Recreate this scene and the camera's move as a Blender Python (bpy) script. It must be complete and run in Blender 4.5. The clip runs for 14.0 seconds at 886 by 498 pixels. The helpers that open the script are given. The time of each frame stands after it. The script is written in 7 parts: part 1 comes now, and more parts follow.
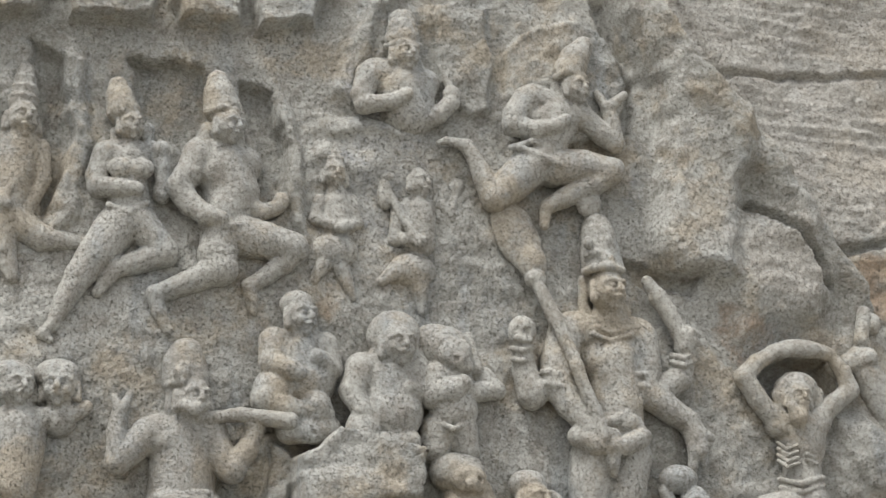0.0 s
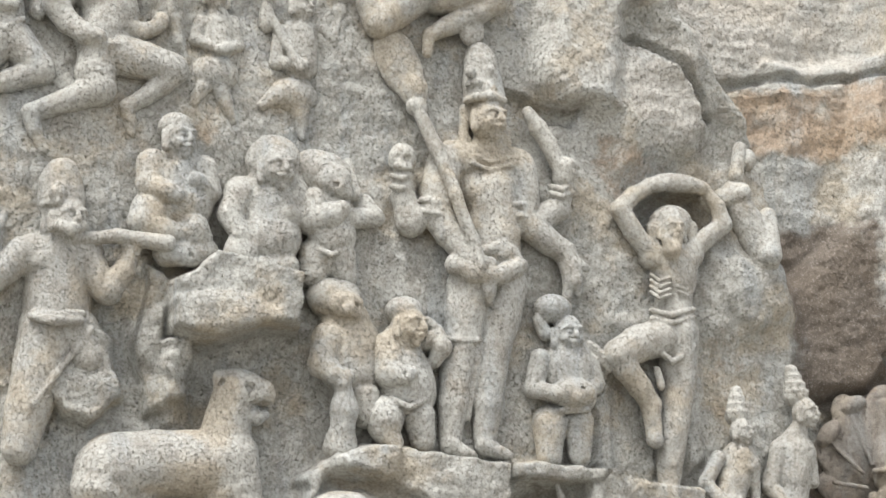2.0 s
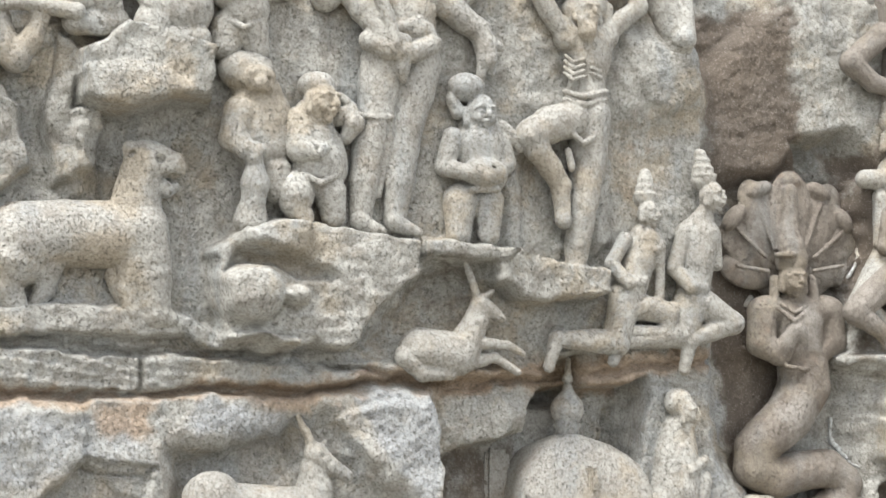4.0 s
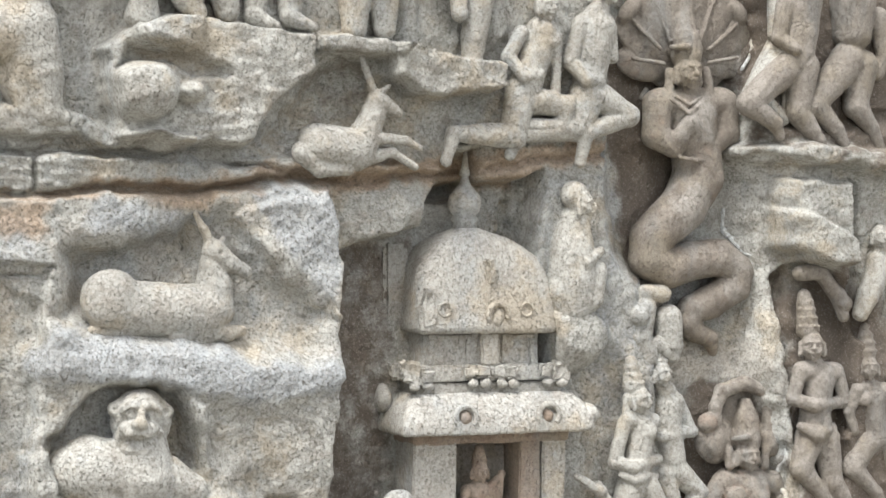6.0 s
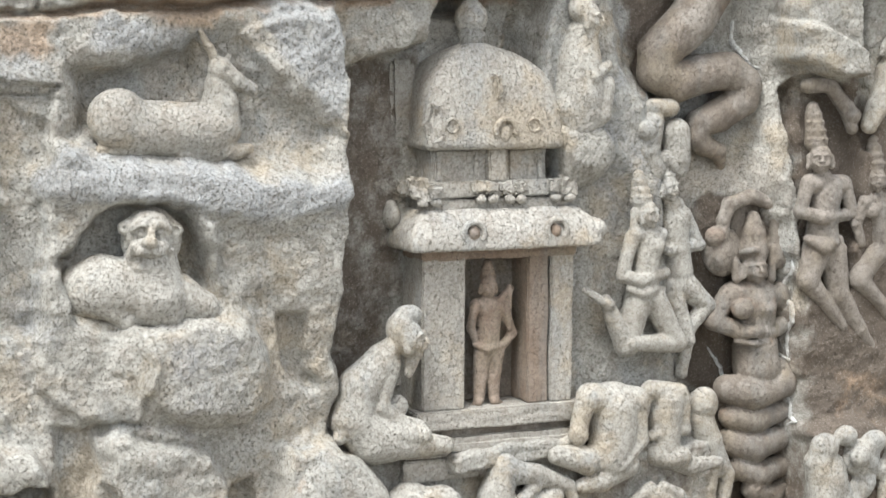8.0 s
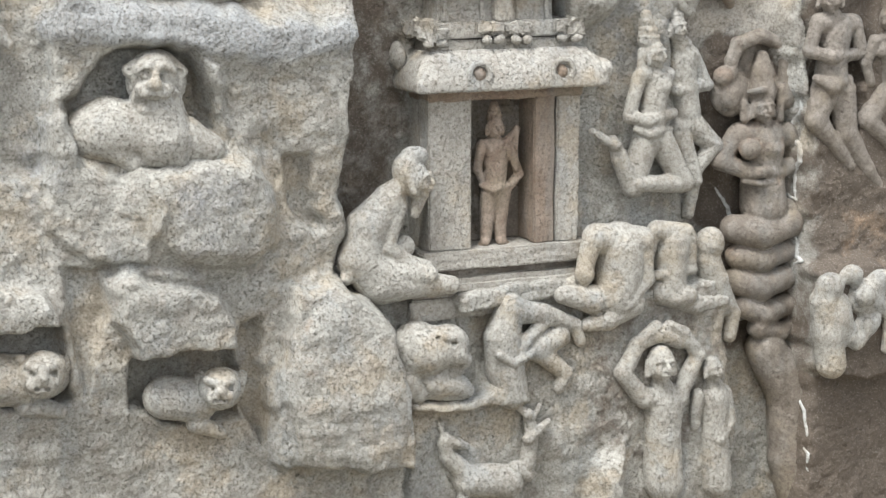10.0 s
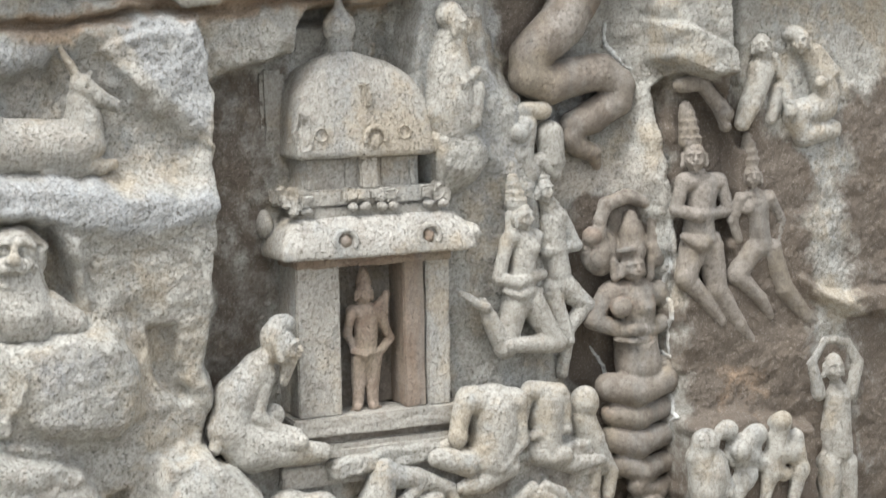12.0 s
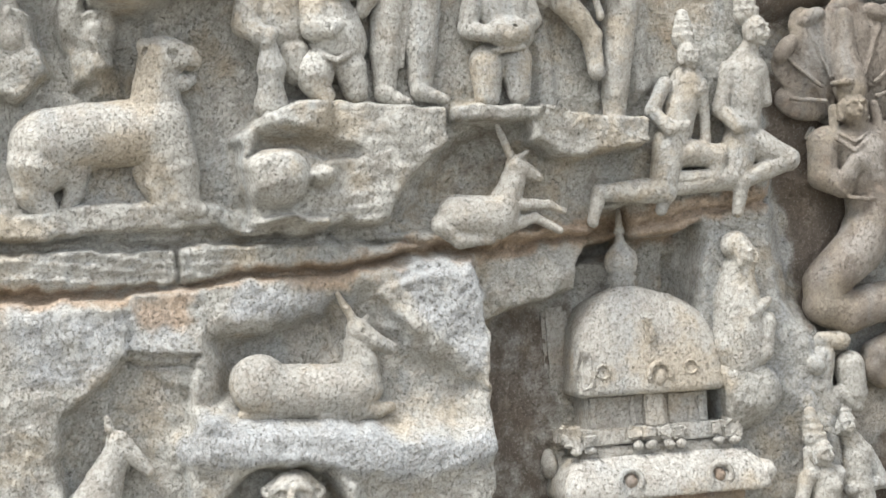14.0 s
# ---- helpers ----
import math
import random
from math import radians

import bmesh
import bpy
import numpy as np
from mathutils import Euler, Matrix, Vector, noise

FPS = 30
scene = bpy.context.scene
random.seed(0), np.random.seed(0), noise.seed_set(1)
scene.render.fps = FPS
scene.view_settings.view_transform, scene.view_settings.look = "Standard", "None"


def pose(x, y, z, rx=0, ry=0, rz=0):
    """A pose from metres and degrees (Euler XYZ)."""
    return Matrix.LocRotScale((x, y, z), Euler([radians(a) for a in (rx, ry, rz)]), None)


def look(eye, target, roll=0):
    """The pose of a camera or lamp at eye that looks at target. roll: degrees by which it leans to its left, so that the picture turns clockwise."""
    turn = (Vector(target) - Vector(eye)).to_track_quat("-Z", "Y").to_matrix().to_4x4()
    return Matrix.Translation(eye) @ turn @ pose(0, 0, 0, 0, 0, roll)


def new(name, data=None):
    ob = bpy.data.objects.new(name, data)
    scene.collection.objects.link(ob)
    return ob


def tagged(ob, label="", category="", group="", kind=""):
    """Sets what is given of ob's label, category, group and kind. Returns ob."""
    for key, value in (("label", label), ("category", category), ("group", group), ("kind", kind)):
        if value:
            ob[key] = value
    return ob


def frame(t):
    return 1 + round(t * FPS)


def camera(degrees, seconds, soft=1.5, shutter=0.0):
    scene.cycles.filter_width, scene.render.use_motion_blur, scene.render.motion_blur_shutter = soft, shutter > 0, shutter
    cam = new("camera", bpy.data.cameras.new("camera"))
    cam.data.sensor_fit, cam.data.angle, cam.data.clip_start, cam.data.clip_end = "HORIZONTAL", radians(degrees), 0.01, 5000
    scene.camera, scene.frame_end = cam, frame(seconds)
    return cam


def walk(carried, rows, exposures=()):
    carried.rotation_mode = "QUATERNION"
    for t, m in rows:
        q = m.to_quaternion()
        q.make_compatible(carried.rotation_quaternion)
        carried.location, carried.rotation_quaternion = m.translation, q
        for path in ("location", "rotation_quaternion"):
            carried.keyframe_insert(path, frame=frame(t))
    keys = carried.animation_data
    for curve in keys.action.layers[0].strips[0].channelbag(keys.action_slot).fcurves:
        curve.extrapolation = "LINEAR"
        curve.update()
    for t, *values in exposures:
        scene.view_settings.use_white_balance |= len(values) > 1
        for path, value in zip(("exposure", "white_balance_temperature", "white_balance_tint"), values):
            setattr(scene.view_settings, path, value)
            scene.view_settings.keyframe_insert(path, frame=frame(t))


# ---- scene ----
# Rock relief seen by a camera that stands still, tilts down, then drifts to the right.
cam = camera(28.15, 14.0, soft=1.4, shutter=0.25)
EYE_Z = 5.5
ROWS = [
    (0.0, 0.000, 0.000, 0.000, -6.620, 18.966, 0.552),
    (0.5, 0.000, 0.000, 0.000, -5.708, 18.248, 0.394),
    (1.0, 0.000, 0.000, 0.000, -4.515, 16.830, 0.331),
    (1.5, 0.000, 0.000, 0.000, -3.425, 15.114, 0.493),
    (2.0, 0.000, 0.000, 0.000, -2.511, 13.410, 0.743),
    (2.5, 0.000, 0.000, 0.000, -1.749, 11.626, 1.010),
    (3.0, 0.000, 0.000, 0.000, -1.066, 9.816, 1.303),
    (3.5, 0.000, 0.000, 0.000, -0.338, 8.076, 1.510),
    (4.0, 0.000, 0.000, 0.000, 0.521, 6.259, 1.566),
    (4.2, 0.000, 0.000, 0.000, 0.903, 5.525, 1.535),
    (6.3, 0.000, 0.000, 0.000, 4.164, -1.152, 0.670),
    (6.5, 0.000, 0.000, 0.000, 4.165, -1.701, 0.606),
    (7.0, 0.000, 0.000, 0.000, 4.073, -3.124, 0.479),
    (7.5, 0.000, 0.000, 0.000, 3.899, -4.570, 0.295),
    (8.0, 0.000, 0.000, 0.000, 3.784, -6.266, 0.202),
    (8.5, 0.000, 0.000, 0.000, 3.595, -8.127, 0.288),
    (9.0, 0.000, 0.000, 0.000, 3.350, -9.910, 0.237),
    (9.2, 0.000, 0.000, 0.000, 3.239, -10.643, 0.188),
    (11.3, 0.628, -0.250, 0.025, 2.487, -11.611, -0.426),
    (11.5, 0.653, -0.234, 0.073, 3.571, -10.014, -0.509),
    (12.0, 0.721, -0.146, 0.147, 4.831, -6.657, -1.131),
    (12.5, 0.908, 0.001, 0.122, 1.787, -3.218, -1.532),
    (13.0, 1.091, 0.074, 0.142, -2.121, -1.610, -2.756),
    (13.5, 1.335, 0.052, 0.168, -6.224, -0.428, -2.890),
    (14.0, 1.499, 0.134, 0.286, -7.355, 0.697, -3.042),
]
# seconds, eye x, y, rise, heading to the right, pitch, roll (degrees)
walk(cam, [(t, pose(x, -13 + y, EYE_Z + z, 90 + pitch, 0, -yaw) @ pose(0, 0, 0, 0, 0, roll))
           for t, x, y, z, yaw, pitch, roll in ROWS],
     exposures=[(0, 0.08), (0.5, 0.08), (1.0, 0.5), (1.5, 0.62), (4.0, 0.78), (6.5, 0.78), (8.0, 0.68), (9.2, 0.62), (11.3, 0.5), (12.5, 0.74), (14, 0.8)])

# ---- light: bright overcast sky ----
world = bpy.data.worlds.new("overcast_sky")
scene.world = world
world.use_nodes = True
wn = world.node_tree
sky = wn.nodes.new("ShaderNodeTexSky")
sky.sky_type, sky.sun_disc = "NISHITA", False
sky.sun_elevation, sky.sun_rotation = radians(58), radians(195)
sky.air_density, sky.dust_density = 1.0, 6.0
veil = wn.nodes.new("ShaderNodeMixRGB")  # cloud veil greys the blue
veil.inputs[0].default_value = 0.75
veil.inputs[2].default_value = (7.0, 7.1, 7.3, 1)
wn.links.new(sky.outputs[0], veil.inputs[1])
wn.links.new(veil.outputs[0], wn.nodes["Background"].inputs[0])
wn.nodes["Background"].inputs[1].default_value = 0.15
sun = new("sun", bpy.data.lights.new("sun", "SUN"))
sun.data.energy, sun.data.angle, sun.data.color = 2.9, radians(20), (1.0, 0.975, 0.935)
SUN_FROM = Vector((-3.0, -4.2, 9.5))
sun.matrix_world = look(SUN_FROM, (0, 0, 0))

# the relief's own axes: u along the rock, v up, w out of the rock
TURN = math.atan(0.36)
FACE = Matrix.Rotation(TURN, 4, "Z") @ Matrix(((1, 0, 0, 0), (0, 0, -1, 0), (0, 1, 0, 0), (0, 0, 0, 1)))


# ---- materials ----
class Nodes:
    """Short hand for a node material."""

    def __init__(self, name):
        self.mat = bpy.data.materials.new(name)
        self.mat.use_nodes = True
        self.tree = self.mat.node_tree
        self.bsdf = self.tree.nodes["Principled BSDF"]

    def add(self, kind):
        return self.tree.nodes.new("ShaderNode" + kind)

    def link(self, a, b):
        self.tree.links.new(a, b)

    def noise(self, vec, scale, detail=4.0, rough=0.6):
        n = self.add("TexNoise")
        n.inputs["Scale"].default_value, n.inputs["Detail"].default_value = scale, detail
        n.inputs["Roughness"].default_value = rough
        self.link(vec, n.inputs["Vector"])
        return n.outputs["Fac"]

    def ramp(self, fac, lo, hi, a=0.0, b=1.0):
        n = self.add("MapRange")
        n.interpolation_type = "SMOOTHSTEP"
        for i, v in zip((1, 2, 3, 4), (lo, hi, a, b)):
            n.inputs[i].default_value = v
        self.link(fac, n.inputs[0])
        return n.outputs[0]

    def math(self, op, a, b):
        n = self.add("Math")
        n.operation = op
        for i, v in enumerate((a, b)):
            if isinstance(v, (int, float)):
                n.inputs[i].default_value = v
            else:
                self.link(v, n.inputs[i])
        return n.outputs[0]

    def mix(self, fac, a, b, blend="MIX"):
        n = self.add("MixRGB")
        n.blend_type = blend
        for i, v in enumerate((fac, a, b)):
            if isinstance(v, (int, float)):
                n.inputs[i].default_value = v
            elif isinstance(v, tuple):
                n.inputs[i].default_value = (*v, 1)
            else:
                self.link(v, n.inputs[i])
        return n.outputs[0]


def granite(name, base, pale, dark, stains_and_shade=False, rough=0.9, grain=1.0, tint=1.0, patches=()):
    """Hand-pecked weathered granite: broad tone patches, rain streaks, mineral speckle, pitted relief."""
    n = Nodes(name)

    def shade(colour):
        return tuple(c * tint for c in colour)

    geo = n.add("NewGeometry").outputs["Position"]
    stretch = n.add("Mapping")
    stretch.inputs["Scale"].default_value = (1.0, 1.0, 0.22)
    n.link(geo, stretch.inputs["Vector"])
    broad = n.noise(geo, 0.9, 5, 0.62)
    mid = n.noise(geo, 5.5, 6, 0.65)
    fine = n.noise(geo, 30, 5, 0.75)
    pits = n.noise(geo, 52, 8, 0.8)
    crackle = n.math("ABSOLUTE", n.math("SUBTRACT", n.noise(geo, 13, 7, 0.72), 0.5), 0.0)
    speck = n.noise(geo, 62, 3.0, 0.75)
    streak = n.noise(stretch.outputs[0], 3.2, 5, 0.6)
    col = n.mix(n.ramp(broad, 0.36, 0.64), base, pale)
    col = n.mix(n.ramp(mid, 0.46, 0.66, 0, 0.6), col, dark)
    col = n.mix(n.ramp(streak, 0.50, 0.68, 0, 0.5), col, shade((0.335, 0.375, 0.395)))
    col = n.mix(n.ramp(n.noise(geo, 1.7, 5, 0.65), 0.49, 0.64, 0, 0.62), col, shade((0.475, 0.41, 0.305)))
    if stains_and_shade:
        # umber also carries the shade painted into the shrine alcove
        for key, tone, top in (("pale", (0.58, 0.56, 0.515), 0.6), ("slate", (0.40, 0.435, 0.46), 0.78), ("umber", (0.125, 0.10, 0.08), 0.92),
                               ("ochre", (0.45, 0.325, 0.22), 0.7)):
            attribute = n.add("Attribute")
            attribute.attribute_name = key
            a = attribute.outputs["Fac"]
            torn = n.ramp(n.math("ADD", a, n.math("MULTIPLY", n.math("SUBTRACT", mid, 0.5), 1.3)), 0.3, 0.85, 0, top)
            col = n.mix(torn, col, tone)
    for scale, lo, tone, top in patches:
        col = n.mix(n.ramp(n.noise(geo, scale, 4, 0.65), lo, lo + 0.14, 0, top), col, tone)
    col = n.mix(n.ramp(fine, 0.42, 0.62, 0.0, 0.62), col, n.mix(0.62, col, (0.14, 0.12, 0.095)))
    col = n.mix(n.ramp(pits, 0.545, 0.61, 0.0, 0.62 * grain), col, (0.115, 0.098, 0.078))
    col = n.mix(n.ramp(crackle, 0.003, 0.018, 0.24 * grain, 0.0), col, (0.12, 0.105, 0.085))
    col = n.mix(n.ramp(speck, 0.56, 0.64, 0.0, 0.3 * grain), col, (0.13, 0.11, 0.10))
    col = n.mix(n.ramp(speck, 0.34, 0.46, 0.2 * grain, 0.0), col, shade((0.76, 0.74, 0.70)))
    tone = n.ramp(n.add("ObjectInfo").outputs["Random"], 0.0, 1.0, 0.0, 0.22)
    col = n.mix(tone, col, shade((0.31, 0.29, 0.25)))
    n.link(col, n.bsdf.inputs["Base Color"])
    n.bsdf.inputs["Roughness"].default_value = rough
    n.bsdf.inputs["Specular IOR Level"].default_value = 0.25
    height = n.math("ADD", n.math("MULTIPLY", mid, 0.016), n.math("ADD", n.math("MULTIPLY", fine, 0.024 * grain), n.math("MULTIPLY", n.ramp(pits, 0.54, 0.62, 1.0, 0.0), 0.009 * grain)))
    bump = n.add("Bump")
    bump.inputs["Strength"].default_value, bump.inputs["Distance"].default_value = 0.9, 0.85
    n.link(height, bump.inputs["Height"])
    n.link(bump.outputs[0], n.bsdf.inputs["Normal"])
    return n.mat


ROCK = granite("weathered_granite", (0.39, 0.398, 0.372), (0.54, 0.548, 0.515), (0.265, 0.25, 0.22), stains_and_shade=True)
CARVED = granite("carved_granite", (0.42, 0.425, 0.40), (0.535, 0.54, 0.505), (0.31, 0.29, 0.255), grain=0.9)
BROWN = granite("brown_granite", (0.285, 0.262, 0.235), (0.36, 0.335, 0.305), (0.20, 0.175, 0.15), grain=0.85, tint=0.55)
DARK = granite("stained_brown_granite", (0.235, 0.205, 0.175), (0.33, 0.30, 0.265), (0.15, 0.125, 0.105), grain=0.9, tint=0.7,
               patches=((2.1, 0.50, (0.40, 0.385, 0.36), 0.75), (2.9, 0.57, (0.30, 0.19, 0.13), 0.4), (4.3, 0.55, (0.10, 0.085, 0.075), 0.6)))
DRESSED = granite("dressed_granite", (0.45, 0.45, 0.42), (0.55, 0.55, 0.515), (0.34, 0.32, 0.285), grain=0.85)
RUST = granite("iron_stained_granite", (0.31, 0.235, 0.18), (0.40, 0.335, 0.28), (0.22, 0.15, 0.11), grain=0.75, tint=0.7)
SAND = granite("trodden_sand", (0.37, 0.345, 0.30), (0.482, 0.430, 0.333), (0.289, 0.250, 0.192))
MORTAR = granite("white_lime_mortar", (0.637, 0.670, 0.667), (0.714, 0.750, 0.747), (0.482, 0.500, 0.505), grain=0.5)


# ---- modelling helpers ----
def mesh_object(name, verts, faces, material, parent=None, label="", smooth=True):
    me = bpy.data.meshes.new(name)
    me.from_pydata([tuple(v) for v in verts], [], [tuple(f) for f in faces])
    me.materials.append(material)
    if smooth:
        me.shade_smooth()
    ob = new(name, me)
    if parent is not None:
        ob.parent = parent
    if label:
        tagged(ob, label)
    return ob


def grid_object(name, verts, faces, material):
    """A mesh from numpy arrays of corners and quads."""
    me = bpy.data.meshes.new(name)
    me.vertices.add(len(verts))
    me.vertices.foreach_set("co", np.asarray(verts, np.float32).ravel())
    me.loops.add(len(faces) * 4)
    me.loops.foreach_set("vertex_index", np.asarray(faces, np.int32).ravel())
    me.polygons.add(len(faces))
    me.polygons.foreach_set("loop_start", np.arange(0, len(faces) * 4, 4, dtype=np.int32))
    me.update(calc_edges=True)
    me.validate()
    me.materials.append(material)
    me.shade_smooth()
    return new(name, me)


def part(name, bm, material, parent, label=""):
    bmesh.ops.recalc_face_normals(bm, faces=bm.faces)
    me = bpy.data.meshes.new(name)
    bm.to_mesh(me)
    bm.free()
    me.materials.append(material)
    ob = new(name, me)
    ob.parent = parent
    if label:
        tagged(ob, label)
    return ob


def lattice(shape, cell, seed):
    """Smooth value noise over a 2D array of the given shape, with features of so many samples."""
    rng = np.random.RandomState(seed)
    ny, nx = int(shape[0] / cell[0]) + 3, int(shape[1] / cell[1]) + 3
    g = rng.rand(ny, nx) - 0.5
    y, x = np.arange(shape[0]) / cell[0], np.arange(shape[1]) / cell[1]
    iy, ix = y.astype(int), x.astype(int)
    fy, fx = y - iy, x - ix
    fy, fx = fy * fy * (3 - 2 * fy), fx * fx * (3 - 2 * fx)
    a = g[iy][:, ix] * (1 - fx) + g[iy][:, ix + 1] * fx
    b = g[iy + 1][:, ix] * (1 - fx) + g[iy + 1][:, ix + 1] * fx
    return a * (1 - fy)[:, None] + b * fy[:, None]


# ---- the cliff: one rock face, cut by hand ----
STEP = 0.02
U0, U1, V0, V1 = -7.0, 9.0, -0.2, 15.0
US, VS = np.arange(U0, U1 + STEP, STEP), np.arange(V0, V1 + STEP, STEP)
UU, VV = np.meshgrid(US, VS)
RELIEF = np.zeros_like(UU)
# ragged edges: every outline is shifted by a slow wobble
WOB_U = 0.06 * lattice(UU.shape, (16, 16), 11) + 0.05 * lattice(UU.shape, (5, 5), 12)
WOB_V = 0.06 * lattice(UU.shape, (16, 16), 13) + 0.05 * lattice(UU.shape, (5, 5), 14)
STAINS_AND_SHADE = {key: np.zeros_like(UU) for key in ("ochre", "slate", "umber", "pale")}


def inside(points, soft, wobble=1.0):
    """0 outside to 1 inside an outline in u and v, over a slope so many metres wide."""
    us, vs = [p[0] for p in points], [p[1] for p in points]
    pad = soft + 0.15
    i0, i1 = np.searchsorted(US, (min(us) - pad, max(us) + pad))
    j0, j1 = np.searchsorted(VS, (min(vs) - pad, max(vs) + pad))
    box = (slice(j0, j1), slice(i0, i1))
    u, v = UU[box] + wobble * WOB_U[box], VV[box] + wobble * WOB_V[box]
    best, odd = np.full(u.shape, 1e9), np.zeros(u.shape, bool)
    for (ax, ay), (bx, by) in zip(points, points[1:] + points[:1]):
        dx, dy = bx - ax, by - ay
        k = np.clip(((u - ax) * dx + (v - ay) * dy) / (dx * dx + dy * dy + 1e-12), 0, 1)
        best = np.minimum(best, np.hypot(u - ax - k * dx, v - ay - k * dy))
        if abs(dy) > 1e-9:
            odd ^= ((ay > v) != (by > v)) & (u < dx * (v - ay) / dy + ax)
    k = np.clip(np.where(odd, best, -best) / soft * 0.5 + 0.5, 0, 1)
    return box, k * k * (3 - 2 * k)


def raise_rock(height, soft, *points):
    """Raises (or sinks) the rock inside an outline."""
    box, k = inside(list(points), soft)
    RELIEF[box] += height * k


def boss(u, v, ru, rv, height, lean=0.0):
    """A rounded swelling of the rock."""
    c, s = math.cos(radians(lean)), math.sin(radians(lean))
    a, b = (UU - u) * c + (VV - v) * s, (VV - v) * c - (UU - u) * s
    q = np.clip(1 - (a / ru) ** 2 - (b / rv) ** 2, 0, 1)
    RELIEF[:] += height * np.sqrt(q) * np.clip(q * 6, 0, 1)


def stain_or_shade(key, amount, soft, *points):
    box, k = inside(list(points), soft, 2.0)
    STAINS_AND_SHADE[key][box] = np.maximum(STAINS_AND_SHADE[key][box], amount * k)


def strata(period, depth, soft, *points, lean=0.0, seed=31):
    """Weathered layers: uneven steps that run along the rock inside an outline."""
    box, k = inside(list(points), soft)
    v = VV[box] + lean * UU[box] + 0.25 * lattice(UU.shape, (60, 90), seed)[box] + 0.10 * lattice(UU.shape, (12, 30), seed + 1)[box]
    saw = (v / period) % 1.0
    RELIEF[box] += k * depth * (saw ** 3 - 0.3) * (0.4 + 1.6 * lattice(UU.shape, (25, 60), seed + 2)[box])

# the cleft between the two boulders
raise_rock(-0.30, 0.122, (0.15, 12.47), (0.43, 11.69), (0.97, 11.16), (1.59, 10.3), (1.98, 9.81), (2.2, 9.22), (2.35, 8.37), (2.41, 7.66), (2.47, 6.78), (2.52, 6.08), (2.49, 5.99), (2.51, 5.73), (2.58, 5.46), (2.78, 5.2), (2.9, 4.84), (3.04, 3.96), (3.11, 3.22), (3.34, 2.55), (3.49, 1.69), (3.61, -0.21), (4.18, -0.3), (4.16, 0.82), (4.08, 2.22), (4.06, 3.65), (3.86, 4.35), (3.75, 5.98), (3.55, 6.29), (3.47, 6.65), (3.59, 7.11), (3.54, 6.01), (3.63, 6.6), (3.68, 7.34), (3.48, 7.74), (3.24, 8.23), (3.05, 9.13), (3.32, 11.96), (4.22, 14.27), (0.2, 14.2))
# deeper head of the cleft beside the boulder
raise_rock(-0.16, 0.08, (0.15, 12.47), (0.43, 11.69), (0.97, 11.16), (1.59, 10.3), (1.98, 9.81), (2.2, 9.22), (2.35, 8.5), (3.05, 9.13), (3.32, 11.96), (4.22, 14.27), (0.2, 14.2))
# room for the serpent hood
raise_rock(-0.2, 0.05, (3.5, 7.75), (3.72, 7.7), (3.86, 7.2), (3.8, 6.8), (3.6, 6.6), (3.45, 6.8))
# walled-up top of the cleft
raise_rock(0.2, 0.094, (2.34, 10.44), (3.23, 10.58), (3.05, 9.13), (3.24, 8.23), (3.4, 8.01), (3.04, 7.75), (2.52, 7.66), (2.31, 8.37))
# sunk dark hollow
raise_rock(-0.3, 0.084, (3.27, 8), (3.67, 8.12), (3.88, 7.82), (3.62, 7.66), (3.46, 7.74))
# shoulder of the boulder, hanging over
raise_rock(0.24, 0.102, (-0.29, 12.31), (0.03, 11.65), (0.18, 11.32), (0.24, 10.6), (0.11, 9.98), (0.25, 9.71), (0.52, 9.74), (0.71, 9.8), (0.76, 10.37), (0.97, 11.14), (0.44, 11.75), (0.19, 12.17), (0.14, 12.37))
# undercut below the shoulder
raise_rock(-0.12, 0.026, (-0.18, 9.86), (0.25, 9.71), (0.52, 9.74), (0.4, 9.59), (0.1, 9.57), (-0.07, 9.69))
# split along the boulder
raise_rock(-0.22, 0.022, (0.23, 11.97), (0.37, 11.86), (0.65, 11.57), (0.87, 11.22), (0.82, 11.14), (0.54, 11.41), (0.31, 11.71))
# seam round the knob
raise_rock(-0.12, 0.016, (0.71, 10.35), (0.93, 10.41), (1.26, 10.26), (1.48, 9.98), (1.57, 9.74), (1.52, 9.72), (1.43, 9.93), (1.23, 10.18), (0.92, 10.33))
# groove beside the halo
raise_rock(-0.1, 0.033, (-0.35, 12), (-0.23, 12.02), (-0.07, 11.68), (0.01, 11.3), (-0.05, 10.86), (-0.16, 10.75), (-0.09, 11.29), (-0.19, 11.67))
# edge course
raise_rock(0.03, 0.03, (0.54, 12.42), (0.95, 11.76), (2.2, 11.86), (3.96, 12.06), (4.15, 13.68), (0.57, 13.16))
# joint
raise_rock(-0.05, 0.014, (0.9, 11.75), (2.2, 11.88), (3.96, 12.09), (3.95, 12.04), (2.19, 11.83), (0.9, 11.7))
raise_rock(-0.08, 0.014, (1.78, 10.27), (2.94, 10.39), (4.19, 10.54), (4.19, 10.48), (2.94, 10.32), (1.82, 10.2))
# rounded crest
raise_rock(0.1, 0.138, (0.97, 11.16), (1.59, 10.3), (2.03, 9.73), (1.88, 9.53), (1.43, 10.05), (0.94, 10.72))
# loose-looking knob
raise_rock(0.16, 0.135, (0.78, 10.35), (1.02, 10.32), (1.35, 10.23), (1.54, 9.83), (1.4, 9.49), (0.78, 9.26), (0.69, 9.8))
# rounded edge
raise_rock(0.15, 0.279, (0.14, 12.16), (0.43, 11.69), (0.97, 11.16), (1.59, 10.3), (1.25, 10.22), (0.71, 10.74), (0.12, 11.76))
